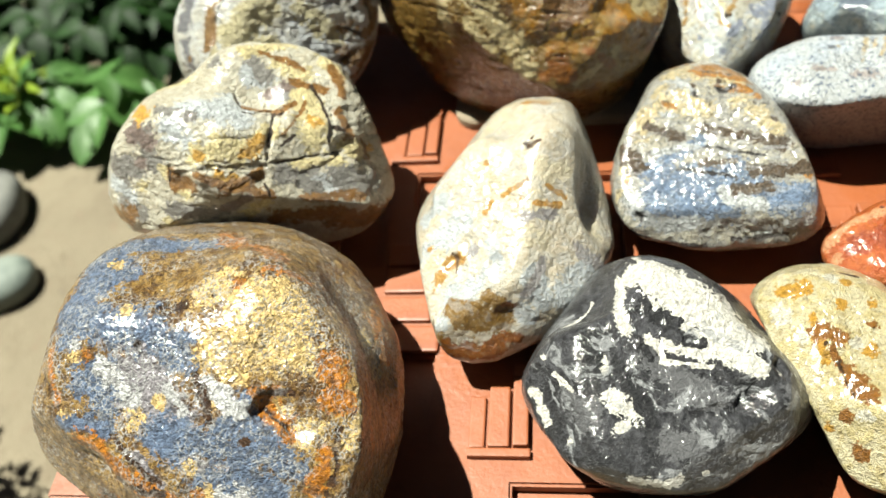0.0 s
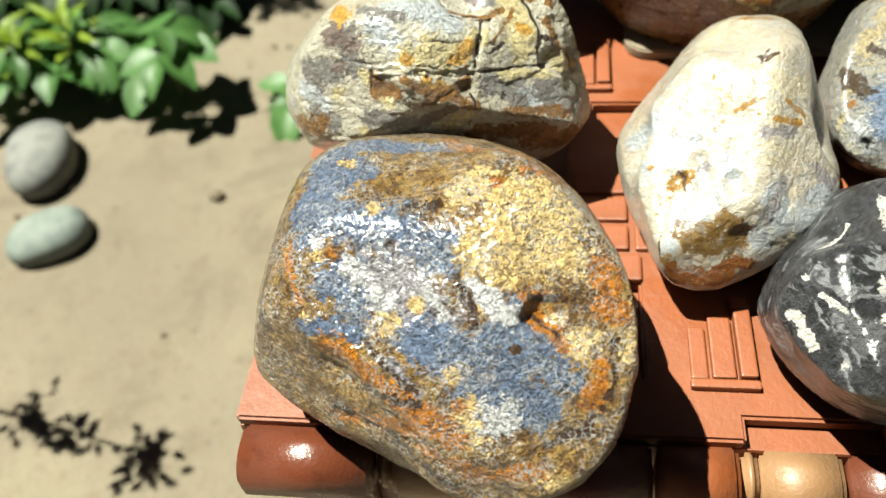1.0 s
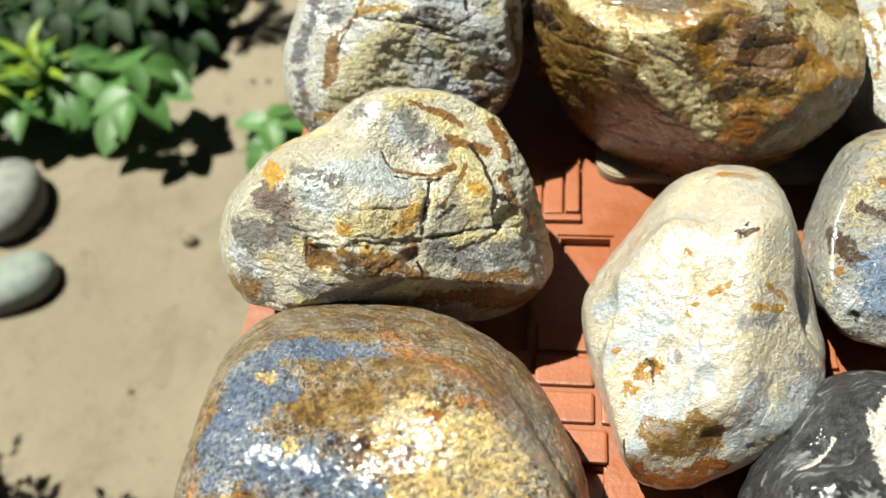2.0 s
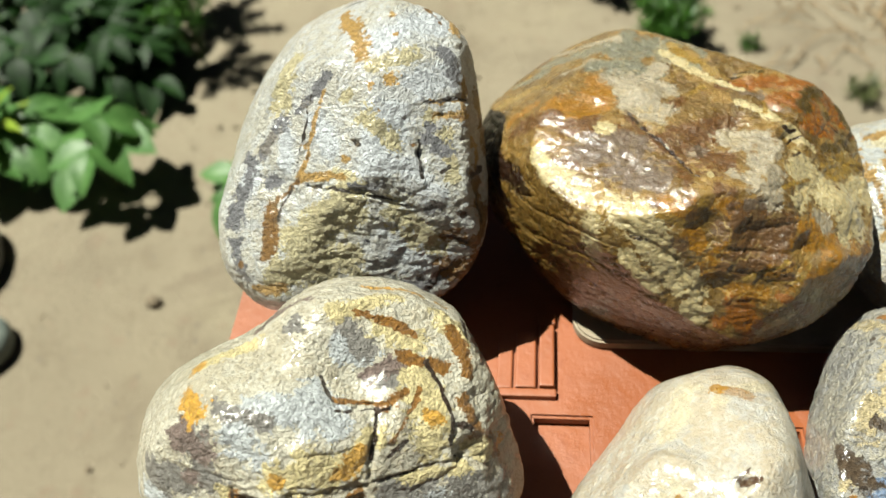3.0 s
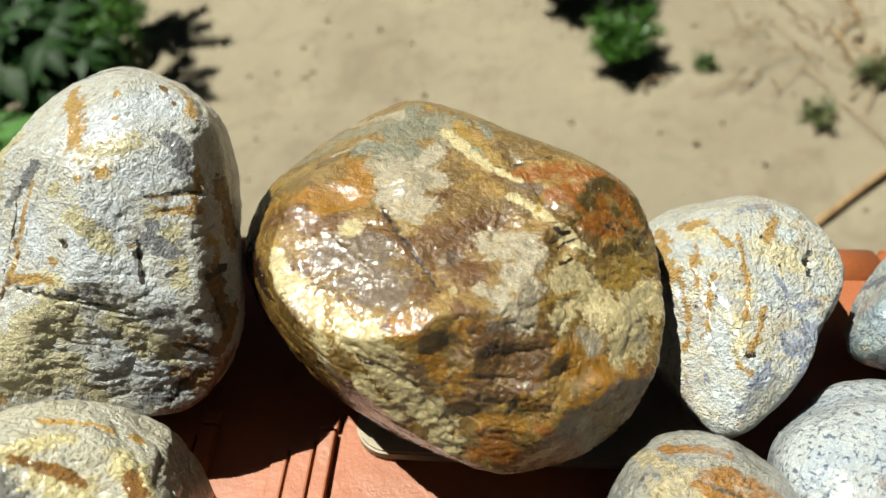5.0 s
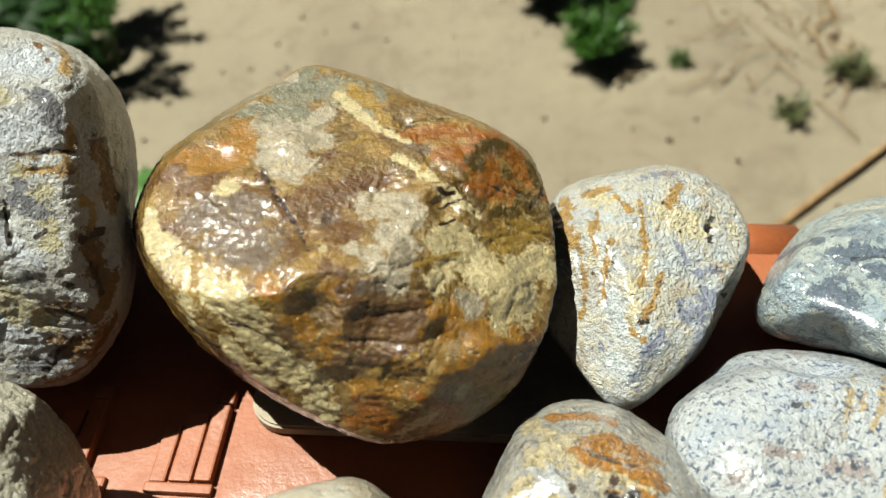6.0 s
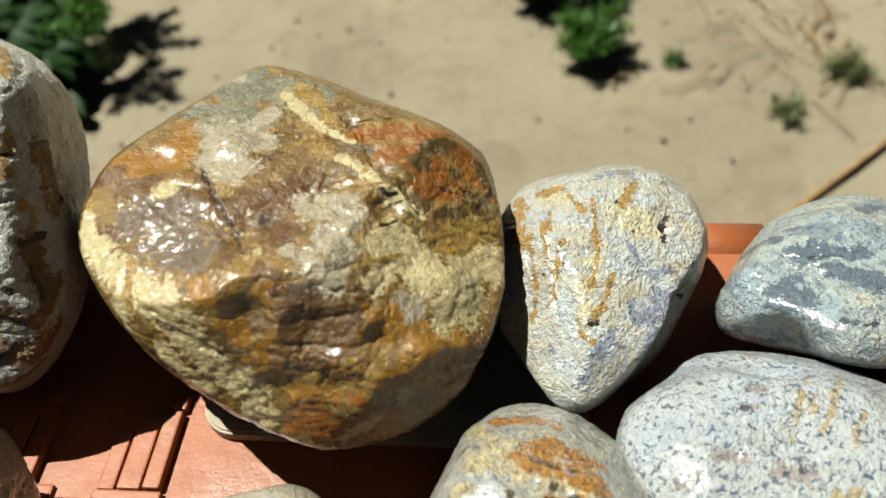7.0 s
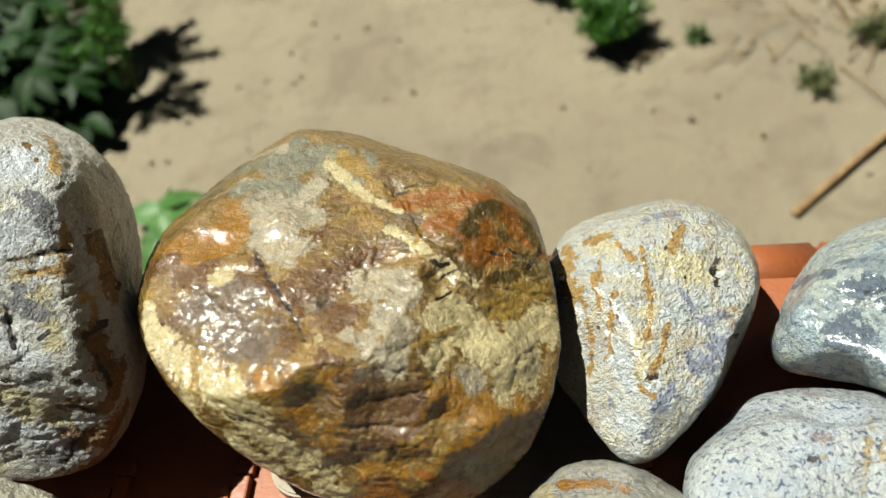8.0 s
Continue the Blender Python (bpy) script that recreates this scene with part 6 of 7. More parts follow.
ROCK_ORANGE = dict(
    centre=(0.1596, 0.2509, 0.4515),
    reach=[15.8, 16, 15.5, 18.1, 15.2, 19.6, 18.9, 20.4, 17.1, 19.4, 22.7, 15.4, 22.9, 20.3, 26.7, 22.4, 14.6, 30.5, 21.5, 17.8, 28.1, 16, 32.9, 17.8, 13.9, 33.4, 26.7, 25, 20, 15.5, 22.4, 23, 17, 25, 30.5, 19.8, 20.3, 17.2, 16, 31.4, 20.6, 19.7, 26.3, 12.5, 24.8, 22.5, 17.2, 25.4, 16.3, 22.8, 24.9, 13.6, 22, 22.9, 20.4, 21.6, 13.4, 22, 22.3, 13, 19.6, 16.6, 21, 18.9, 13.2, 18.6, 19.2, 16.5, 17.5, 16.1, 16.4, 15.6],
    front=0.98,
    swell=0.07,
    sides=[(-0.698, 0.647, 0.307, 17, 3), (-0.492, 0.733, 0.47, 15, 3), (-0.121, 0.741, 0.66, 16.4, 3), (0.918, -0.139, 0.371, 11.3, 3), (0.543, -0.759, -0.36, 7.6, 3), (-0.384, -0.631, -0.674, 11.2, 3), (-0.962, 0.192, -0.194, 20.7, 3)],
    facets=[(-0.617, -0.367, 0.696, 24.4, 1)],
    patches=dict(
        pale=[(-23.4, -7.1, 9.9, -7.5, 0.8, 16.6, 1.4), (-21.2, -11.6, 10, -21.1, -11.6, 10.1, 1.1)],
        rust=[(-16.1, -11.5, 14.7, -9.8, -8.7, 16.2, 2.8)],
        dark=[(-7.2, 2, 16.5, -7.1, 2, 16.5, 0.4)]),
    dents=[(-14.7, -10.6, 16, 5.3, 1.2)],
    grooves=[(-20.7, -5.9, 13.5, -6.6, -0.4, 16.6, 0.7, 0.8)])


def shape(form, dirs):
    """How far the stone reaches along each way from its centre, in mm: a rounded body, cut by its flat sides and facets."""
    ways = spiral(len(form["reach"]))
    w = np.exp(15.0 * (dirs @ ways.T - 1))
    r = (w @ np.array(form["reach"])) / w.sum(1)
    r = r * (form["front"] + form["swell"] * (1 - (dirs @ SLANT) ** 2))
    for nx, ny, nz, far, keen in form["sides"] + form["facets"]:
        c = dirs @ np.array((nx, ny, nz))
        plane = far / np.maximum(c, 0.05)
        h = np.clip(0.5 + 0.5 * (plane - r) / keen, 0, 1)
        r = np.where(c > 0.08, plane * (1 - h) + r * h - keen * h * (1 - h), r)
    return r


def along(ways, a, b):
    """How far, in mm over the skin, each way from the centre is from the arc between two spots."""
    a, b = np.array(a, float), np.array(b, float)
    la, lb = np.linalg.norm(a), np.linalg.norm(b)
    a, b = a / la, b / lb
    t = np.clip((ways - a) @ (b - a) / max((b - a) @ (b - a), 1e-4), 0, 1)
    c = a + t[:, None] * (b - a)
    c /= np.linalg.norm(c, axis=1)[:, None]
    return np.linalg.norm(ways - c, axis=1) * (la + (lb - la) * t)


def stone(form, material, label, seed, lumps=0.8, cuts=0, keen=1.2, bite=0.96, ridges=0.0, ball=None):
    """One stone: its cut body with dents, grooves and a lumpy skin, and masks for its patches of colour."""
    globe_mesh, dirs = ball or BALL
    r = shape(form, dirs)
    p = dirs * r[:, None]
    ragged = field(p, 0.13, seed, 3)
    chipped = field(p, 0.45, seed + 3, 2)
    dice = random.Random(seed)
    for n in spiral(max(cuts, 1))[:cuts]:
        n = n + np.array([dice.uniform(-0.35, 0.35) for _ in range(3)])
        n /= np.linalg.norm(n)
        far = (p @ n).max()
        plane = far * dice.uniform(bite, bite + 0.06) / np.maximum(dirs @ n, 1e-3)
        h = np.clip(0.5 + 0.5 * (plane - r) / keen, 0, 1)
        r = np.where(dirs @ n > 0.2, plane * (1 - h) + r * h - keen * h * (1 - h), r)
    p = dirs * r[:, None]
    for x, y, z, size, depth in form["dents"]:
        d = np.linalg.norm(dirs * math.hypot(x, y, z) - (x, y, z), axis=1) / size * (1 + 0.22 * ragged)
        r = r - depth * 0.9 * np.clip(1 - d * d, 0, 1) ** (1.2 if depth > 0 else 1.6)
    for x0, y0, z0, x1, y1, z1, size, depth in form["grooves"]:
        d = (along(dirs, (x0, y0, z0), (x1, y1, z1)) + 2.2 * ragged + 0.6 * chipped) / (size * 1.3)
        r = r - depth * (0.36 if size < 5 else 0.6) * (0.8 + 0.5 * chipped) * np.clip(1 - d * d, 0, 1) ** 1.5
    r = r + lumps * (field(p, 0.06, seed + 5, 2) + 0.55 * field(p, 0.22, seed + 9, 3)) + 0.22 * field(p, 0.9, seed + 13, 2)
    if ridges:
        q = p @ np.array(((0.9, 0.3, 0.1), (-0.2, 0.5, 0.5), (0.1, -0.6, 0.9))) * (0.6, 1.0, 1.7)
        f = 1 - np.abs(field(q, 0.075, seed + 20, 3)) * 3.2
        g = 1 - np.abs(field(q, 0.21, seed + 25, 3)) * 3.2
        r = r - ridges * (np.clip(f, 0, 1) ** 3 + 0.4 * np.clip(g, 0, 1) ** 3)
    q = dirs * r[:, None] / 1000
    base = TOP - form["centre"][2]
    q[:, 2] = np.where((q[:, 2] < base) & (q[:, 1] + form["centre"][1] > 0.156), base + 0.02 * (q[:, 2] - base), q[:, 2])
    me = globe_mesh.copy()
    me.name = "rock"
    me.vertices.foreach_set("co", q.astype(np.float32).ravel())
    bent = p + np.stack([0.7 * field(p, 0.12, seed + 30 + i, 2) + 0.5 * field(p, 0.5, seed + 40 + i, 2) for i in range(3)], 1)
    bent /= np.linalg.norm(bent, axis=1)[:, None]
    for key, spots in form["patches"].items():
        m = np.full(len(p), -1.0)
        for x0, y0, z0, x1, y1, z1, size in spots:
            soft = min(max(size * 0.8, 0.35), 3.2)
            m = np.maximum(m, np.clip(0.5 + (size * 1.08 - along(bent, (x0, y0, z0), (x1, y1, z1))) / (2 * soft), -1, 2))
        at = me.attributes.new("patch_" + key, "FLOAT", "POINT")
        at.data.foreach_set("value", m.astype(np.float32))
    me.update()
    me.materials.append(material)
    ob = new("rock", me)
    ob.location = form["centre"]
    return tagged(ob, label, "rock", "stones on the plinth")


# ---- ground ----
def ground_sheet():
    near = list(np.linspace(-1.3, 1.3, 131))
    far = [1.6, 2.2, 3.5, 6, 12, 30, 90, 300, 900]
    line = [-f for f in reversed(far)] + near + far
    xs, ys = np.array(line) - 0.1, np.array(line) + 0.8
    X, Y = np.meshgrid(xs, ys)
    p = np.stack([X.ravel(), Y.ravel(), np.zeros(X.size)], 1)
    z = 0.004 * field(p, 5.0, 3, 3) + 0.002 * field(p, 28.0, 4, 2)
    p[:, 2] = np.where(np.hypot(p[:, 0] + 0.1, p[:, 1] - 0.8) < 1.6, z, 0)
    n = len(xs)
    faces = [(j * n + i, j * n + i + 1, (j + 1) * n + i + 1, (j + 1) * n + i) for j in range(n - 1) for i in range(n - 1)]
    me = bpy.data.meshes.new("ground")
    me.from_pydata(p.tolist(), [], faces)
    me.shade_smooth()
    me.materials.append(SOIL)
    return tagged(new("ground", me), "pale dry sandy garden soil with scattered grit", "ground", kind="structure")


ground_sheet()


def clods():
    bm = bmesh.new()
    for i in range(260):
        x, y = random.uniform(-0.75, 0.75), random.uniform(0.3, 1.6)
        if y < 0.48 and x > -0.15:
            continue
        s = random.uniform(0.002, 0.006) * (2.2 if random.random() < 0.06 else 1)
        r = bmesh.ops.create_icosphere(bm, subdivisions=1, radius=1.0)
        m = Matrix.LocRotScale((x, y, s * 0.25), Euler((random.random() * 6, random.random() * 6, random.random() * 6)), (s, s * random.uniform(0.6, 1), s * random.uniform(0.5, 0.8)))
        for v in r["verts"]:
            v.co = m @ (v.co * random.uniform(0.85, 1.15))
    ob = part("soil_clods", bm, CLOD, smooth=True)
    tagged(ob, "small crumbs and clods of dry beige soil", "soil", kind="stuff")


clods()

# ---- the plinth of coloured clay bricks ----
plinth = tagged(new("brick_plinth"), "orange terracotta brick plinth with a relief top and rounded edge bricks", "plinth")
plinth.location = (0, 0, 0)
X0, X1, Y0, Y1 = -0.0935, 0.262, 0.1735, 0.402


def pocketed(xs, ys, pockets, z0, z1):
    """A slab top with sunk rectangular pockets, as one closed mesh."""
    bm = bmesh.new()
    for i in range(len(xs) - 1):
        for j in range(len(ys) - 1):
            sunk = any(a - 1e-6 <= xs[i] and xs[i + 1] <= b + 1e-6 and c - 1e-6 <= ys[j] and ys[j + 1] <= d + 1e-6 for a, b, c, d in pockets)
            if not sunk:
                box(bm, xs[i], xs[i + 1], ys[j], ys[j + 1], z0, z1)
    bmesh.ops.remove_doubles(bm, verts=bm.verts, dist=1e-5)
    seen = {}
    for f in bm.faces:
        seen.setdefault(tuple(sorted(v.index for v in f.verts)), []).append(f)
    bm.verts.index_update()
    twice = {}
    for f in bm.faces:
        twice.setdefault(frozenset(f.verts), []).append(f)
    bmesh.ops.delete(bm, geom=[f for fs in twice.values() if len(fs) > 1 for f in fs], context="FACES_ONLY")
    flat = [e for e in bm.edges if len(e.link_faces) == 2 and e.calc_face_angle(0) < 0.01]
    bmesh.ops.dissolve_edges(bm, edges=flat, use_verts=True)
    sharp = [e for e in bm.edges if len(e.link_faces) == 2 and e.calc_face_angle(0) > 0.5]
    bmesh.ops.bevel(bm, geom=sharp, offset=0.0009, segments=2, affect="EDGES")
    return bm


POCKETS = [(0.0067, 0.0232, 0.290, 0.3075), (0.045, 0.080, Y0, 0.1805), (-0.020, -0.003, 0.262, 0.300), (-0.012, 0.0195, 0.192, 0.225), (0.100, 0.118, 0.212, 0.240), (0.0665, 0.083, 0.288, 0.306)]
xs = sorted({X0, X1, *[v for p in POCKETS for v in p[:2]]})
ys = sorted({Y0, Y1, *[v for p in POCKETS for v in p[2:]]})
bm = bmesh.new()
box(bm, X0, X1, Y0, Y1, TOP - 0.020, TOP - 0.0045, 0.001)
part("base_slab", bm, TERRACOTTA, plinth)
part("top_plate", pocketed(xs, ys, POCKETS, TOP - 0.0045, TOP), TERRACOTTA, plinth)
bm = bmesh.new()
box(bm, X0 + 0.012, X1 - 0.012, Y0 - 0.004, Y1 + 0.004, 0.0, TOP - 0.020, 0.003)
part("pedestal", bm, BROWN_AND_SHADED_CLAY, plinth, "dark brown clay pedestal below the rim")


def relief_piece(name, x0, x1, y0, y1, h):
    bm = bmesh.new()
    box(bm, x0, x1, y0, y1, -0.0005, h, 0.0006)
    me = bpy.data.meshes.new(name)
    bm.to_mesh(me)
    bm.free()
    me.materials.append(TERRACOTTA)
    return name, me


# a moulded relief: a sill, three upright flutes and a cap
PIECES = [relief_piece("relief_sill", -0.0092, 0.0092, -0.0018, 0.0010, 0.0022), relief_piece("relief_flute", -0.0088, -0.0042, 0.0014, 0.0185, 0.0014),
          relief_piece("relief_flute", -0.0032, 0.0030, 0.0014, 0.0215, 0.0022), relief_piece("relief_flute", 0.0040, 0.0086, 0.0014, 0.0240, 0.0032),
          relief_piece("relief_cap", 0.0036, 0.0090, 0.0246, 0.0290, 0.0028)]
for x, y in ((0.0042, 0.3150), (0.0410, 0.1900), (0.0770, 0.2560), (0.1130, 0.3150), (-0.0310, 0.3150), (-0.0680, 0.2560), (0.1560, 0.2560), (0.1900, 0.1900)):
    for name, me in PIECES:
        shared(name, me, plinth, pose(x, y, TOP))


def relief_brick():
    bm = bmesh.new()
    box(bm, -0.0085, 0.0085, -0.0050, 0.0050, -0.0005, 0.0016, 0.0008)
    return part("relief_brick", bm, TERRACOTTA, plinth)


first = relief_brick()
first.location = (0.0085, 0.2540, TOP)
for x, y in ((0.0085, 0.2660), (0.0085, 0.2420), (-0.0245, 0.3120), (0.0275, 0.2420), (0.0120, 0.2300), (0.0950, 0.2420), (0.1500, 0.3050), (0.1320, 0.2420), (0.1500, 0.2800)):
    shared("relief_brick", first.data, plinth, pose(x, y, TOP))


def edge_brick(x0, x1, y0, y1, material, inset=0.0, name="edge_brick"):
    """An edge brick with a rounded nose."""
    bm = bmesh.new()
    steps, prof = 10, []
    y0 = y0 + inset
    crown = TOP - 0.0012 - inset * 0.6
    w, h = y1 - y0, 0.0135 - inset
    for i in range(steps + 1):
        a = math.pi / 2 * i / steps
        prof.append((y0 + w * 0.62 * (1 - math.sin(a)), crown - h * 0.62 * (1 - math.cos(a))))
    prof = [(y1, crown)] + prof + [(y0, crown - h), (y1, crown - h)]
    ends = []
    for x in (x0, x1):
        ends.append([bm.verts.new((x, y, z)) for y, z in prof])
    n = len(prof)
    for i in range(n):
        bm.faces.new((ends[0][i], ends[0][(i + 1) % n], ends[1][(i + 1) % n], ends[1][i]))
    bm.faces.new(ends[0])
    bm.faces.new(ends[1][::-1])
    bmesh.ops.recalc_face_normals(bm, faces=bm.faces)
    caps = [e for e in bm.edges if len(e.link_faces) == 2 and e.calc_face_angle(0) > 1.0]
    bmesh.ops.bevel(bm, geom=caps, offset=0.0014, segments=2, affect="EDGES")
    ob = part(name, bm, material, plinth, smooth=False)
    ob.data.shade_smooth()
    return ob


# the first and third bricks' brown also holds the blue boulder's shadow
for x0, x1, m in ((-0.0910, -0.0532, BROWN_AND_SHADED_CLAY), (-0.0522, -0.0190, TAN_CLAY), (-0.0180, 0.0208, BROWN_AND_SHADED_CLAY), (0.0222, 0.0428, TERRACOTTA), (0.0436, 0.0684, TAN_CLAY),
                  (0.0699, 0.0880, BROWN_AND_SHADED_CLAY), (0.0890, 0.1130, TAN_CLAY), (0.1142, 0.1480, TERRACOTTA), (0.1492, 0.1730, TAN_CLAY), (0.1742, 0.2100, BROWN_AND_SHADED_CLAY), (0.2112, 0.2600, TERRACOTTA)):
    if m is TAN_CLAY:
        edge_brick(x0 + 0.0046, x1, 0.1570, 0.1730, m, 0.0012)
        edge_brick(x0, x0 + 0.0042, 0.1570, 0.1730, m, 0.0036, "edge_collar")
    else:
        edge_brick(x0, x1, 0.1570, 0.1730, m)
for x in (-0.078, -0.010, 0.058, 0.126, 0.194):
    bm = bmesh.new()
    box(bm, x, x + 0.022, Y0 - 0.0085, Y0 - 0.0042, 0.0, TOP - 0.0215, 0.0015)
    part("pedestal_pillar", bm, BROWN_AND_SHADED_CLAY, plinth)
for k in range(9):
    ob = edge_brick(-0.0955 + 0.0395 * k, -0.0955 + 0.0395 * k + 0.0382, -0.4205, -0.4025, TERRACOTTA)
    ob.matrix_basis = Matrix.Diagonal((1, -1, 1, 1))
    ob.data.transform(Matrix.Diagonal((1, -1, 1, 1)))
    ob.data.flip_normals()
    ob.matrix_basis = Matrix.Identity(4)

# cream slab that the big agate leans on
bm = bmesh.new()
outline = [(0.0187 + 0.010 * (1 - math.cos(a)), 0.3415 - 0.0095 * math.sin(a)) for a in np.linspace(0.0, math.pi / 2, 9)] + [(0.116, 0.3322), (0.1165, 0.3900), (0.0240, 0.3900), (0.0190, 0.3560)]
low = [bm.verts.new((x, y, TOP + 0.0002)) for x, y in outline]
face = bm.faces.new(low)
up = bmesh.ops.extrude_face_region(bm, geom=[face])
for v in up["geom"]:
    if isinstance(v, bmesh.types.BMVert):
        v.co.z += 0.0042
bmesh.ops.recalc_face_normals(bm, faces=bm.faces)
bmesh.ops.bevel(bm, geom=[e for e in bm.edges if e.calc_face_angle(0) > 1.0], offset=0.0007, segments=2, affect="EDGES")
tagged(part("cream_slab", bm, CREAM), "thin cream stone slab with a rounded end under the agate", "slab")

# ---- the stones ----
M = stone_material
stone(ROCK_BLUE_OCHRE, M("blue_ochre_stone", rgb(134, 96, 42), rgb(200, 160, 88), dict(mauve=rgb(184, 178, 186), blue=rgb(126, 146, 180), cream=rgb(276, 238, 160), white=rgb(250, 250, 252), orange=rgb(224, 140, 20), brown=rgb(88, 56, 22)), rgb(54, 50, 62), 0.5, 0.7, web=0.85, web_colour=rgb(236, 236, 236), speck_scale=700.0, speck_cut=0.53, relief=1.3, gloss=0.25, grain=0.75, sparkle=1.3, gain=1.15, wander=1.25),
      "large wet boulder of blue, grey and ochre mottled flint", 1, 0.8, 0, ball=BALL_FINE)
stone(ROCK_CREAM_BROWN, M("cream_brown_stone", rgb(256, 250, 230), rgb(240, 230, 204), dict(ice=rgb(244, 250, 254), grey=rgb(170, 166, 160), mauve=rgb(160, 140, 132), cream=rgb(270, 252, 192), ochre=rgb(258, 200, 90), brown=rgb(176, 124, 54), dark=rgb(64, 42, 22)), rgb(96, 84, 70), 0.2, 0.75, speck_scale=800.0, speck_cut=0.54, relief=1.1, gloss=0.22, grain=0.5, sparkle=1.3, gain=1.15, wander=1.05),
      "angular cream rock with brown broken skin and grey mottling", 2, 0.6, 12, 0.8, 0.955, 0.5, BALL_FINE)
stone(ROCK_WHITE_PEAR, M("milky_stone", rgb(264, 256, 238), rgb(252, 236, 208), dict(ice=rgb(238, 244, 248), cream=rgb(268, 254, 220), grey=rgb(196, 190, 190), ochre=rgb(226, 168, 70), amber=rgb(172, 128, 40), rust=rgb(186, 106, 14), dark=rgb(110, 72, 30)), rgb(206, 180, 140), 0.25, 0.75, 0.15, 0.10, streak=(rgb(214, 220, 226), 0.35, (90, 90, 200), (50, 20, 0), 0.55), relief=0.6, gloss=0.2, grain=0.3, sparkle=1.0, gain=0.9, wander=0.8),
      "pear-shaped milky white chalcedony rock with amber base", 3, 0.7, 10, 1.2, 0.95)
stone(ROCK_BLUE_GREY_ORANGE_TOP, M("blue_grey_stone", rgb(206, 204, 198), rgb(236, 228, 206), dict(blue=rgb(150, 174, 210), white=rgb(244, 248, 250), cream=rgb(256, 236, 186), ochre=rgb(222, 154, 62), brown=rgb(116, 96, 74), dark=rgb(46, 36, 30)), rgb(60, 56, 58), 0.5, 0.75, streak=(rgb(236, 240, 246), 0.5, (130, 330, 420), (0, 0, -8), 0.56), web=0.3, web_colour=rgb(240, 240, 240), relief=1.2, grain=0.6, wander=1.1),
      "rounded blue-grey rock with a rusty orange crown", 4, 0.9, 8, 1.5, 0.95)
stone(ROCK_TALL_WHITE, M("chalky_stone", rgb(252, 254, 254), rgb(246, 242, 228), dict(ice=rgb(258, 264, 272), cream=rgb(244, 232, 186), grey=rgb(156, 156, 162), tan=rgb(226, 182, 106), brown=rgb(170, 126, 66), dark=rgb(70, 58, 48)), rgb(128, 126, 128), 0.25, 0.6, streak=(rgb(232, 208, 156), 0.25, (110, 110, 60), (15, -25, 0), 0.57), speck_scale=900.0, speck_cut=0.56, relief=1.3, gloss=0.28, grain=0.36, sparkle=2.0, gain=1.2, wander=1.1),
      "tall chalky white rock with grey and tan weathering", 5, 0.6, 6, 2.0, 0.965, 0.4, BALL_FINE)
stone(ROCK_AGATE, M("agate_stone", rgb(158, 120, 48), rgb(196, 156, 84), dict(amber=rgb(216, 152, 40), smoke=rgb(150, 108, 62), brown=rgb(150, 104, 50), mauve=rgb(154, 130, 106), grey=rgb(176, 172, 146), pale=rgb(236, 220, 190), cream=rgb(272, 250, 190), ochre=rgb(214, 172, 76), rust=rgb(196, 118, 14), olive=rgb(118, 92, 26), dark=rgb(62, 34, 12)), rgb(84, 48, 18), 0.15, 0.6, 0.2, 0.10, streak=(rgb(222, 196, 140), 0.28, (120, 120, 260), (30, 40, 10), 0.58), vein=0.55, vein_colour=rgb(226, 194, 122), relief=0.4, gloss=0.12, shards=0.5, grain=0.42, sparkle=1.3, gain=0.74, wander=0.8),
      "large broken honey-brown agate with cream rind and glassy faces", 6, 0.5, 14, 0.4, 0.965, 0.5, BALL_FINE)
stone(ROCK_HEART, M("heart_stone", rgb(236, 240, 240), rgb(244, 238, 218), dict(ice=rgb(246, 254, 258), lavender=rgb(182, 190, 212), cream=rgb(258, 246, 206), ochre=rgb(218, 176, 108), dark=rgb(74, 62, 48)), rgb(126, 124, 128), 0.35, 0.7, streak=(rgb(206, 164, 98), 0.4, (170, 70, 120), (0, 0, 12), 0.585), relief=1.1, grain=0.45, gain=1.2, wander=1.7),
      "heart-shaped white and lavender rock with ochre bands", 7, 1.0, 6, 2.0)
stone(ROCK_GRANITE, M("speckled_stone", rgb(240, 246, 250), rgb(228, 232, 234), dict(ice=rgb(226, 236, 248), ochre=rgb(226, 204, 162), mauve=rgb(206, 194, 190), dark=rgb(110, 106, 104)), rgb(92, 112, 146), 0.9, 0.55, speck_scale=760.0, speck_cut=0.55, relief=0.6, grain=0.35, wander=1.8),
      "smooth pale granite cobble with blue-grey specks", 8, 0.5)
stone(ROCK_BLUE_GREY, M("pale_blue_stone", rgb(208, 224, 228), rgb(228, 236, 230), dict(slate=rgb(130, 144, 162), mist=rgb(206, 226, 238), cream=rgb(244, 240, 220), dark=rgb(84, 88, 92)), rgb(104, 122, 146), 0.6, 0.6, streak=(rgb(150, 166, 184), 0.6, (80, 160, 160), (0, 0, 20), 0.53), speck_scale=640.0, speck_cut=0.54, relief=0.8, grain=0.4, wander=1.5),
      "smooth pale blue-grey cobble with darker clouds", 9, 0.6)
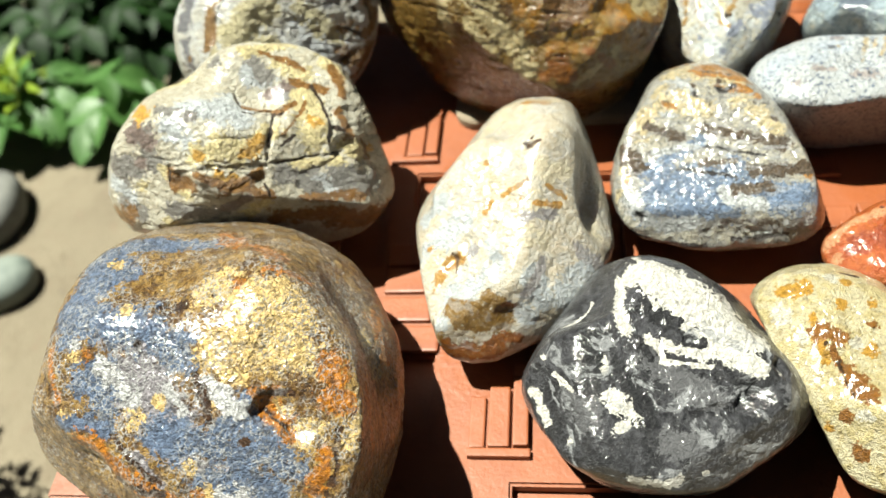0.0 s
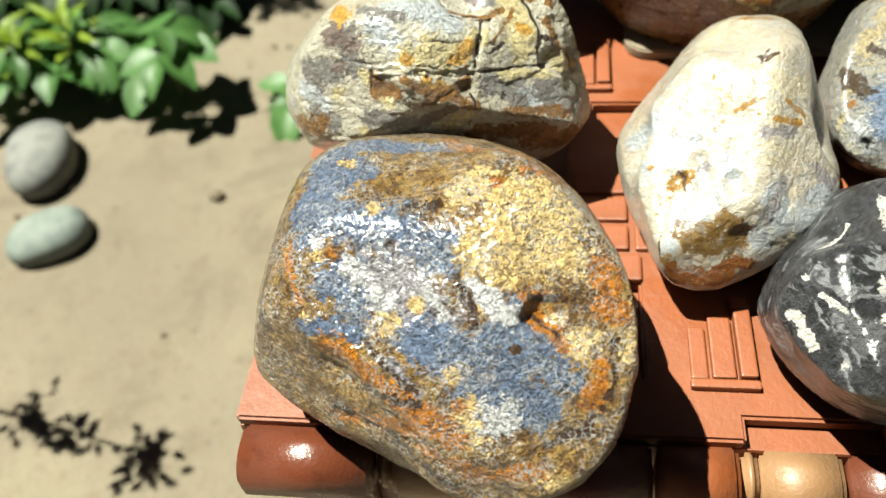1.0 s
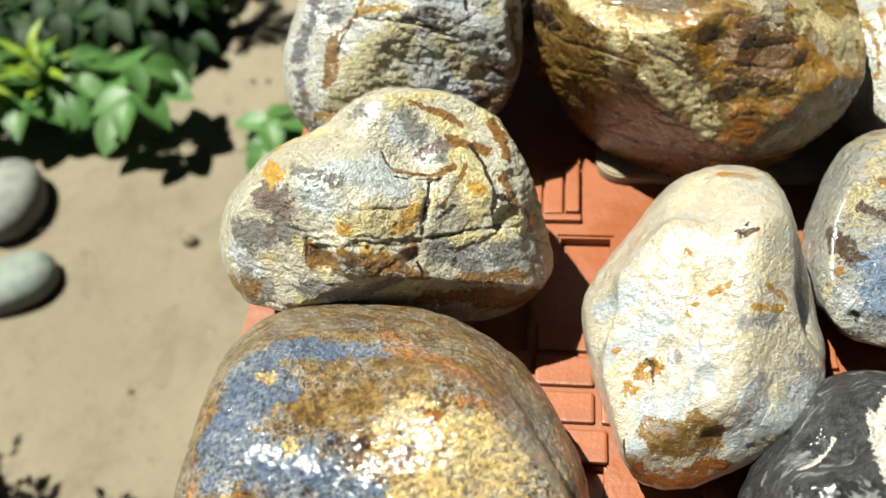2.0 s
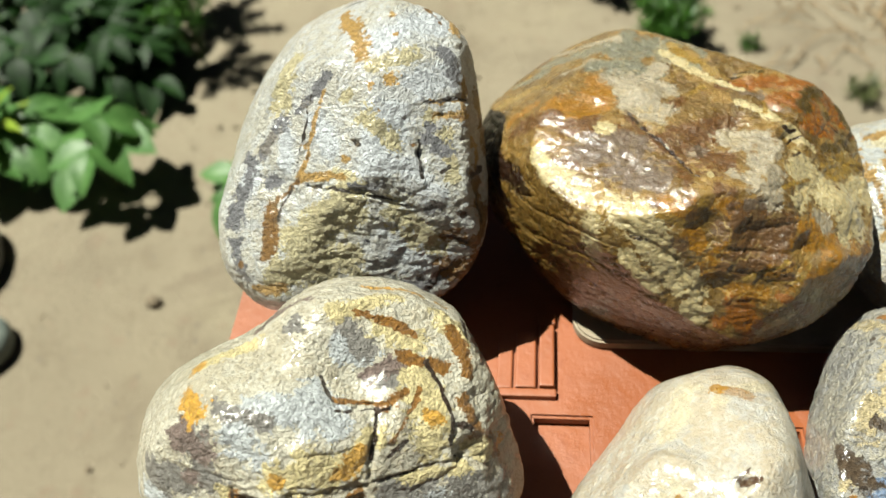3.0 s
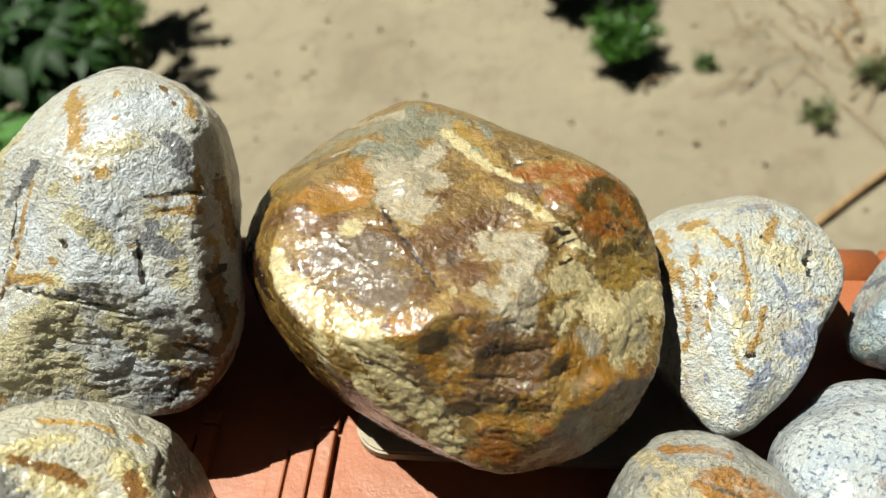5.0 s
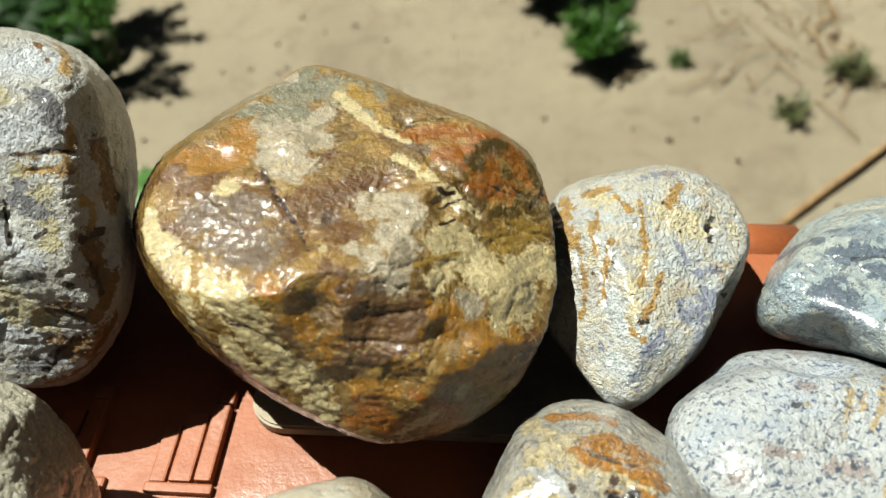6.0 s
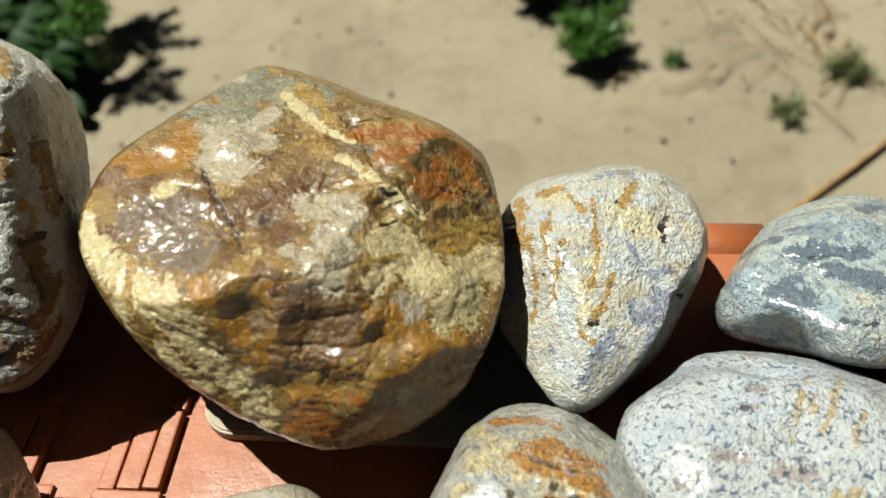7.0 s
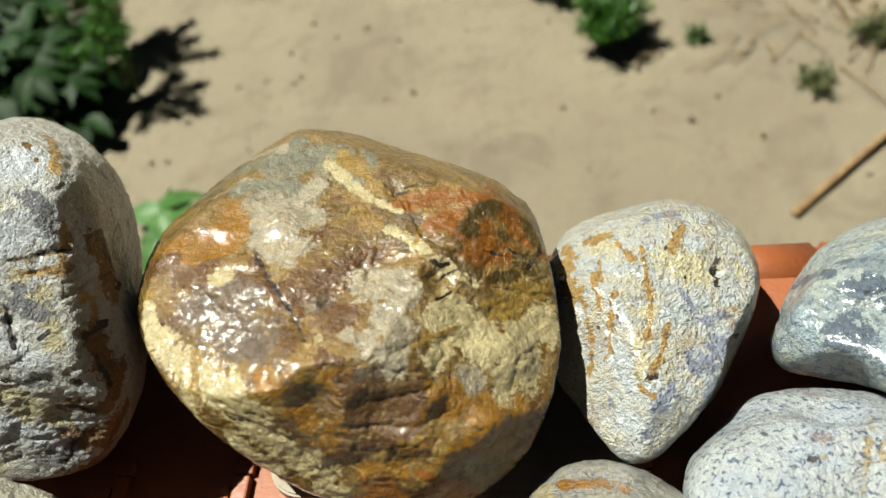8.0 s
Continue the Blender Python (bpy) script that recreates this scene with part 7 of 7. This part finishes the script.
stone(ROCK_BLACK_WHITE, M("black_white_stone", rgb(44, 44, 48), rgb(84, 84, 90), dict(grey=rgb(120, 120, 124), white=rgb(270, 266, 256), black=rgb(40, 40, 44)), rgb(28, 28, 32), 0.3, 0.6, crisp=0.05, streak=(rgb(196, 198, 202), 0.8, (70, 70, 190), (35, 20, 25), 0.55), relief=0.8, grain=0.4, wander=0.9),
      "round charcoal rock with bold white quartz patches", 10, 0.7, 8, 1.5, 0.95)
stone(ROCK_OCHRE_WHITE, M("ochre_white_stone", rgb(250, 238, 198), rgb(240, 222, 164), dict(ochre=rgb(232, 176, 70), brown=rgb(170, 112, 40), white=rgb(264, 258, 236), dark=rgb(76, 50, 24)), rgb(140, 110, 66), 0.35, 0.75, relief=1.0, gloss=0.22, grain=0.5, wander=1.0),
      "cream rock with ochre and brown glossy patches", 11, 0.9, 8, 1.5, 0.95)
stone(ROCK_ORANGE, M("orange_stone", rgb(222, 116, 44), rgb(206, 96, 28), dict(pale=rgb(240, 170, 120), rust=rgb(188, 80, 20), dark=rgb(110, 44, 14)), rgb(150, 60, 20), 0.2, 0.6, 0.2, relief=0.5, grain=0.3, wander=1.0),
      "small translucent orange carnelian rock", 12, 0.6, 10, 0.8)


# ---- loose stones on the ground ----
def cobble(x, y, sx, sy, sz, turn, material, label, seed):
    p = DIRS_LOW * (1 + 0.09 * field(DIRS_LOW, 1.1, seed, 2))[:, None]
    p = np.sign(p) * np.abs(p) ** 0.88 * (sx, sy, sz)
    me = GLOBE_LOW.copy()
    me.name = "cobble"
    me.vertices.foreach_set("co", p.astype(np.float32).ravel())
    me.update()
    me.materials.append(material)
    ob = new("cobble", me)
    ob.matrix_basis = pose(x, y, sz * 0.72, 0, 0, turn)
    return tagged(ob, label, "stone", "cobbles on the ground")


GLOBE_LOW, DIRS_LOW = globe(4)
cobble(-0.530, 0.600, 0.043, 0.032, 0.020, 32, GREEN_STONE, "smooth oval grey-green cobble on the sandy soil", 31)
cobble(-0.586, 0.712, 0.038, 0.056, 0.026, 20, GREY_STONE, "rounded grey cobble half under the leafy plant", 32)


# ---- plants ----
def leaflet_mesh(name, length, width, fold, droop, material, teeth=0.0):
    """An ovate leaflet from its stalk at the origin along +y, folded on its midrib and drooping."""
    n = 9
    verts, faces = [], []
    for i in range(n + 1):
        u = i / n
        wide = width * 0.5 * math.sin(math.pi * u ** 0.8) ** 0.85 if 0 < u < 1 else 0.0004
        wide *= 1 + teeth * (1 if i % 2 else -1)
        z = -droop * length * u * u
        for s in (-1, -0.5, 0, 0.5, 1):
            verts.append((s * wide, length * u, z + fold * abs(s) * wide - 0.10 * fold * (s * s) * wide))
    for i in range(n):
        for j in range(4):
            a = i * 5 + j
            faces.append((a, a + 1, a + 6, a + 5))
    me = bpy.data.meshes.new(name)
    me.from_pydata(verts, [], faces)
    me.shade_smooth()
    me.materials.append(material)
    return me


LEAVES = [leaflet_mesh("leaf", 0.050, 0.030, f, d, LEAF_SHADED) for f, d in ((0.25, 0.25), (0.45, 0.4), (0.15, 0.55))]
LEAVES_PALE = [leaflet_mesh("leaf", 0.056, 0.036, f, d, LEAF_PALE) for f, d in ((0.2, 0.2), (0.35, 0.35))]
BLADES = [leaflet_mesh("leaf", 0.062, 0.017, 0.35, d, LEAF_LIME) for d in (0.2, 0.5)]


def leafy_plant(x, y, height, spread, count, meshes, label, lift=0.0):
    """A bushy herb: arching stalks, each with three to five leaflets."""
    ob = tagged(new("leafy_plant"), label, "plant", "garden plants")
    ob.location = (x, y, 0)
    for i in range(count):
        a = i * 2.4 + random.uniform(-0.3, 0.3)
        out = spread * math.sqrt((i + 0.5) / count) * random.uniform(0.8, 1.1)
        top = height * (1.05 - 0.75 * (out / spread) ** 2) * random.uniform(0.75, 1.1) + lift
        tip = Vector((math.cos(a) * out, math.sin(a) * out, max(0.018, top)))
        bm = bmesh.new()
        tube(bm, [(0, 0, 0), (tip.x * 0.3, tip.y * 0.3, tip.z * 0.62), (tip.x * 0.7, tip.y * 0.7, tip.z * 0.98), tuple(tip)], (0.0022, 0.0018, 0.0014, 0.0010), 5)
        stalk = part("stalk", bm, STEM, ob, smooth=True)
        n = random.choice((3, 3, 5))
        for j in range(n):
            yaw = math.degrees(a) - 90 + (j - (n - 1) / 2) * (62 if n == 3 else 44) + random.uniform(-10, 10)
            back = Vector((math.cos(a), math.sin(a), 0)) * (-0.012 * abs(j - (n - 1) / 2))
            m = pose(*(tip + back), random.uniform(-28, 12), random.uniform(-20, 20), yaw) @ Matrix.Scale(random.uniform(0.75, 1.1), 4)
            shared("leaf", random.choice(meshes), ob, m)
    return ob


LOW_GREEN = "low bushy plant with green compound leaves, darkened for the shade among them"
# the bed's inner shade is carried by its darkened leaf colour
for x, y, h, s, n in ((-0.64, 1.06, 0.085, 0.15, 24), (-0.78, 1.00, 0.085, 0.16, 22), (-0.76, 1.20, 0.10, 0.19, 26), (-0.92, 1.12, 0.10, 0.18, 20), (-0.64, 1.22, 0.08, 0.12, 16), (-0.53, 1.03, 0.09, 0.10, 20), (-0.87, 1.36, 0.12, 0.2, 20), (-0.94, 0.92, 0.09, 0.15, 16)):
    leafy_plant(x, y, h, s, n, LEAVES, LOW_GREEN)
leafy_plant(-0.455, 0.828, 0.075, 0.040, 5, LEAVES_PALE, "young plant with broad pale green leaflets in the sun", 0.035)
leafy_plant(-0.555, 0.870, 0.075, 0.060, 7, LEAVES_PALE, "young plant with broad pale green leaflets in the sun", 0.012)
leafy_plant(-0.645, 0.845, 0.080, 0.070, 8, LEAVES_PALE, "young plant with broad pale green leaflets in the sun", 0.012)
leafy_plant(-0.316, 0.829, 0.030, 0.026, 3, LEAVES_PALE, "small green seedling on the bare soil beside the bed")


def sprout(x, y, height, turns):
    ob = tagged(new("sprout"), "upright yellow-green sprout with narrow pointed leaves", "plant", "garden plants")
    ob.location = (x, y, 0)
    bm = bmesh.new()
    tube(bm, [(0, 0, 0), (0.003, 0.002, height * 0.5), (0.001, 0.004, height)], (0.0028, 0.0022, 0.0012), 6)
    part("stalk", bm, STEM, ob, smooth=True)
    for i in range(turns):
        u = (i + 1) / turns
        m = pose(0.002, 0.003, height * (0.35 + 0.65 * u), 20 + 40 * u, 0, i * 137.5) @ Matrix.Scale(1.05 - 0.4 * u, 4)
        shared("leaf", BLADES[i % 2], ob, m)
    return ob


sprout(-0.585, 0.850, 0.105, 15)
sprout(-0.645, 0.830, 0.085, 13)
sprout(-0.700, 0.870, 0.090, 13)


def feathery(x, y, height, spread, stalks, label, density=26, material=FERN):
    """A finely cut plant: thin stalks set with many needle-like leaf segments."""
    ob = tagged(new("feathery_plant"), label, "plant", "garden plants")
    ob.location = (x, y, 0)
    for i in range(stalks):
        a = i * 2.4
        out = spread * math.sqrt((i + 0.4) / stalks)
        tip = Vector((math.cos(a) * out, math.sin(a) * out, height * random.uniform(0.7, 1.05)))
        pts = [Vector((0, 0, 0)), tip * 0.4 + Vector((0, 0, height * 0.15)), tip * 0.75 + Vector((0, 0, height * 0.12)), tip]
        bm = bmesh.new()
        tube(bm, pts, (0.0016, 0.0013, 0.001, 0.0006), 5)
        part("stalk", bm, STEM, ob, smooth=True)
        bm = bmesh.new()
        for j in range(density):
            u = 0.3 + 0.7 * j / density
            p = pts[0].lerp(pts[1], u * 3) if u < 1 / 3 else pts[1].lerp(pts[2], u * 3 - 1) if u < 2 / 3 else pts[2].lerp(pts[3], u * 3 - 2)
            for s in range(4):
                d = Vector((random.uniform(-1, 1), random.uniform(-1, 1), random.uniform(-0.3, 0.9))).normalized()
                ln, wd = random.uniform(0.012, 0.022), random.uniform(0.0011, 0.0021)
                side = d.cross(Vector((0.2, 0.3, 0.9))).normalized() * wd
                mid = p + d * ln * 0.55
                q = [bm.verts.new(v) for v in (p, mid + side, p + d * ln, mid - side)]
                bm.faces.new((q[0], q[1], q[2]))
                bm.faces.new((q[0], q[2], q[3]))
        part("frond", bm, material, ob)
    return ob


feathery(0.165, 1.090, 0.050, 0.048, 17, "small feathery bright green weed on the soil")
feathery(0.100, 1.215, 0.065, 0.052, 17, "small feathery bright green weed on the soil")
feathery(0.170, 1.210, 0.050, 0.035, 9, "small feathery bright green weed on the soil")
feathery(0.455, 1.060, 0.014, 0.035, 6, "flat olive green weed among dry stalks", 9, OLIVE)
feathery(0.375, 0.985, 0.010, 0.030, 4, "flat olive green weed among dry stalks", 8, OLIVE)
feathery(0.265, 1.080, 0.010, 0.010, 2, "tiny green seedling on the bare soil", 8)
feathery(-0.420, 1.055, 0.150, 0.060, 8, "tall feathery plant rising from the leafy bed", 26)
feathery(-0.475, 1.160, 0.170, 0.070, 14, "tall feathery plant rising from the leafy bed", 34)


def dry_stalk(points, radius, label):
    bm = bmesh.new()
    tube(bm, points, [radius * (1 - 0.5 * i / (len(points) - 1)) for i in range(len(points))], 7)
    return tagged(part("dry_stalk", bm, DRY, smooth=True), label, "twig", "dry twigs on the soil")


dry_stalk([(0.318, 0.800, 0.004), (0.370, 0.847, 0.006), (0.425, 0.896, 0.008), (0.490, 0.957, 0.007), (0.560, 1.010, 0.005)], 0.0045, "dry brown plant stalk lying on the soil")
for i in range(60):
    a, x, y = random.uniform(0, 6.28), random.gauss(0.42, 0.07), random.gauss(1.13, 0.07)
    ln = random.uniform(0.03, 0.09)
    dry_stalk([(x, y, 0.003), (x + math.cos(a) * ln * 0.5, y + math.sin(a) * ln * 0.5, 0.010), (x + math.cos(a) * ln, y + math.sin(a) * ln, 0.004)], random.uniform(0.0006, 0.0013), "thin dry straw lying on the soil")


def arching_sprig():
    """A long leafy shoot that leans out of the bed and throws its shadow on the soil."""
    ob = tagged(new("arching_sprig"), "long arching leafy shoot that leans over the soil", "plant", "garden plants")
    ob.location = (-0.86, 0.50, 0)
    pts = [Vector(v) - Vector(ob.location) for v in ((-0.86, 0.50, 0.0), (-0.80, 0.49, 0.20), (-0.66, 0.44, 0.33), (-0.48, 0.40, 0.34))]
    bm = bmesh.new()
    tube(bm, pts, (0.0035, 0.003, 0.0022, 0.0012), 6)
    part("stalk", bm, STEM, ob, smooth=True)
    bm = bmesh.new()
    for i in range(130):
        u = random.choice((2.3, 2.45, 2.6, 2.95, 2.97, 3.0))
        p = pts[2].lerp(pts[3], u - 2) + Vector((random.gauss(0, 0.010), random.gauss(0, 0.010), random.gauss(0, 0.008)))
        d = Vector((random.uniform(-1, 1), random.uniform(-1, 1), random.uniform(-0.5, 0.5))).normalized()
        side = d.cross(Vector((0, 0.2, 1))).normalized() * 0.004
        q = [bm.verts.new(v) for v in (p, p + d * 0.008 + side, p + d * 0.016, p + d * 0.008 - side)]
        bm.faces.new(q)
    part("foliage", bm, LEAF_SHADED, ob)


arching_sprig()
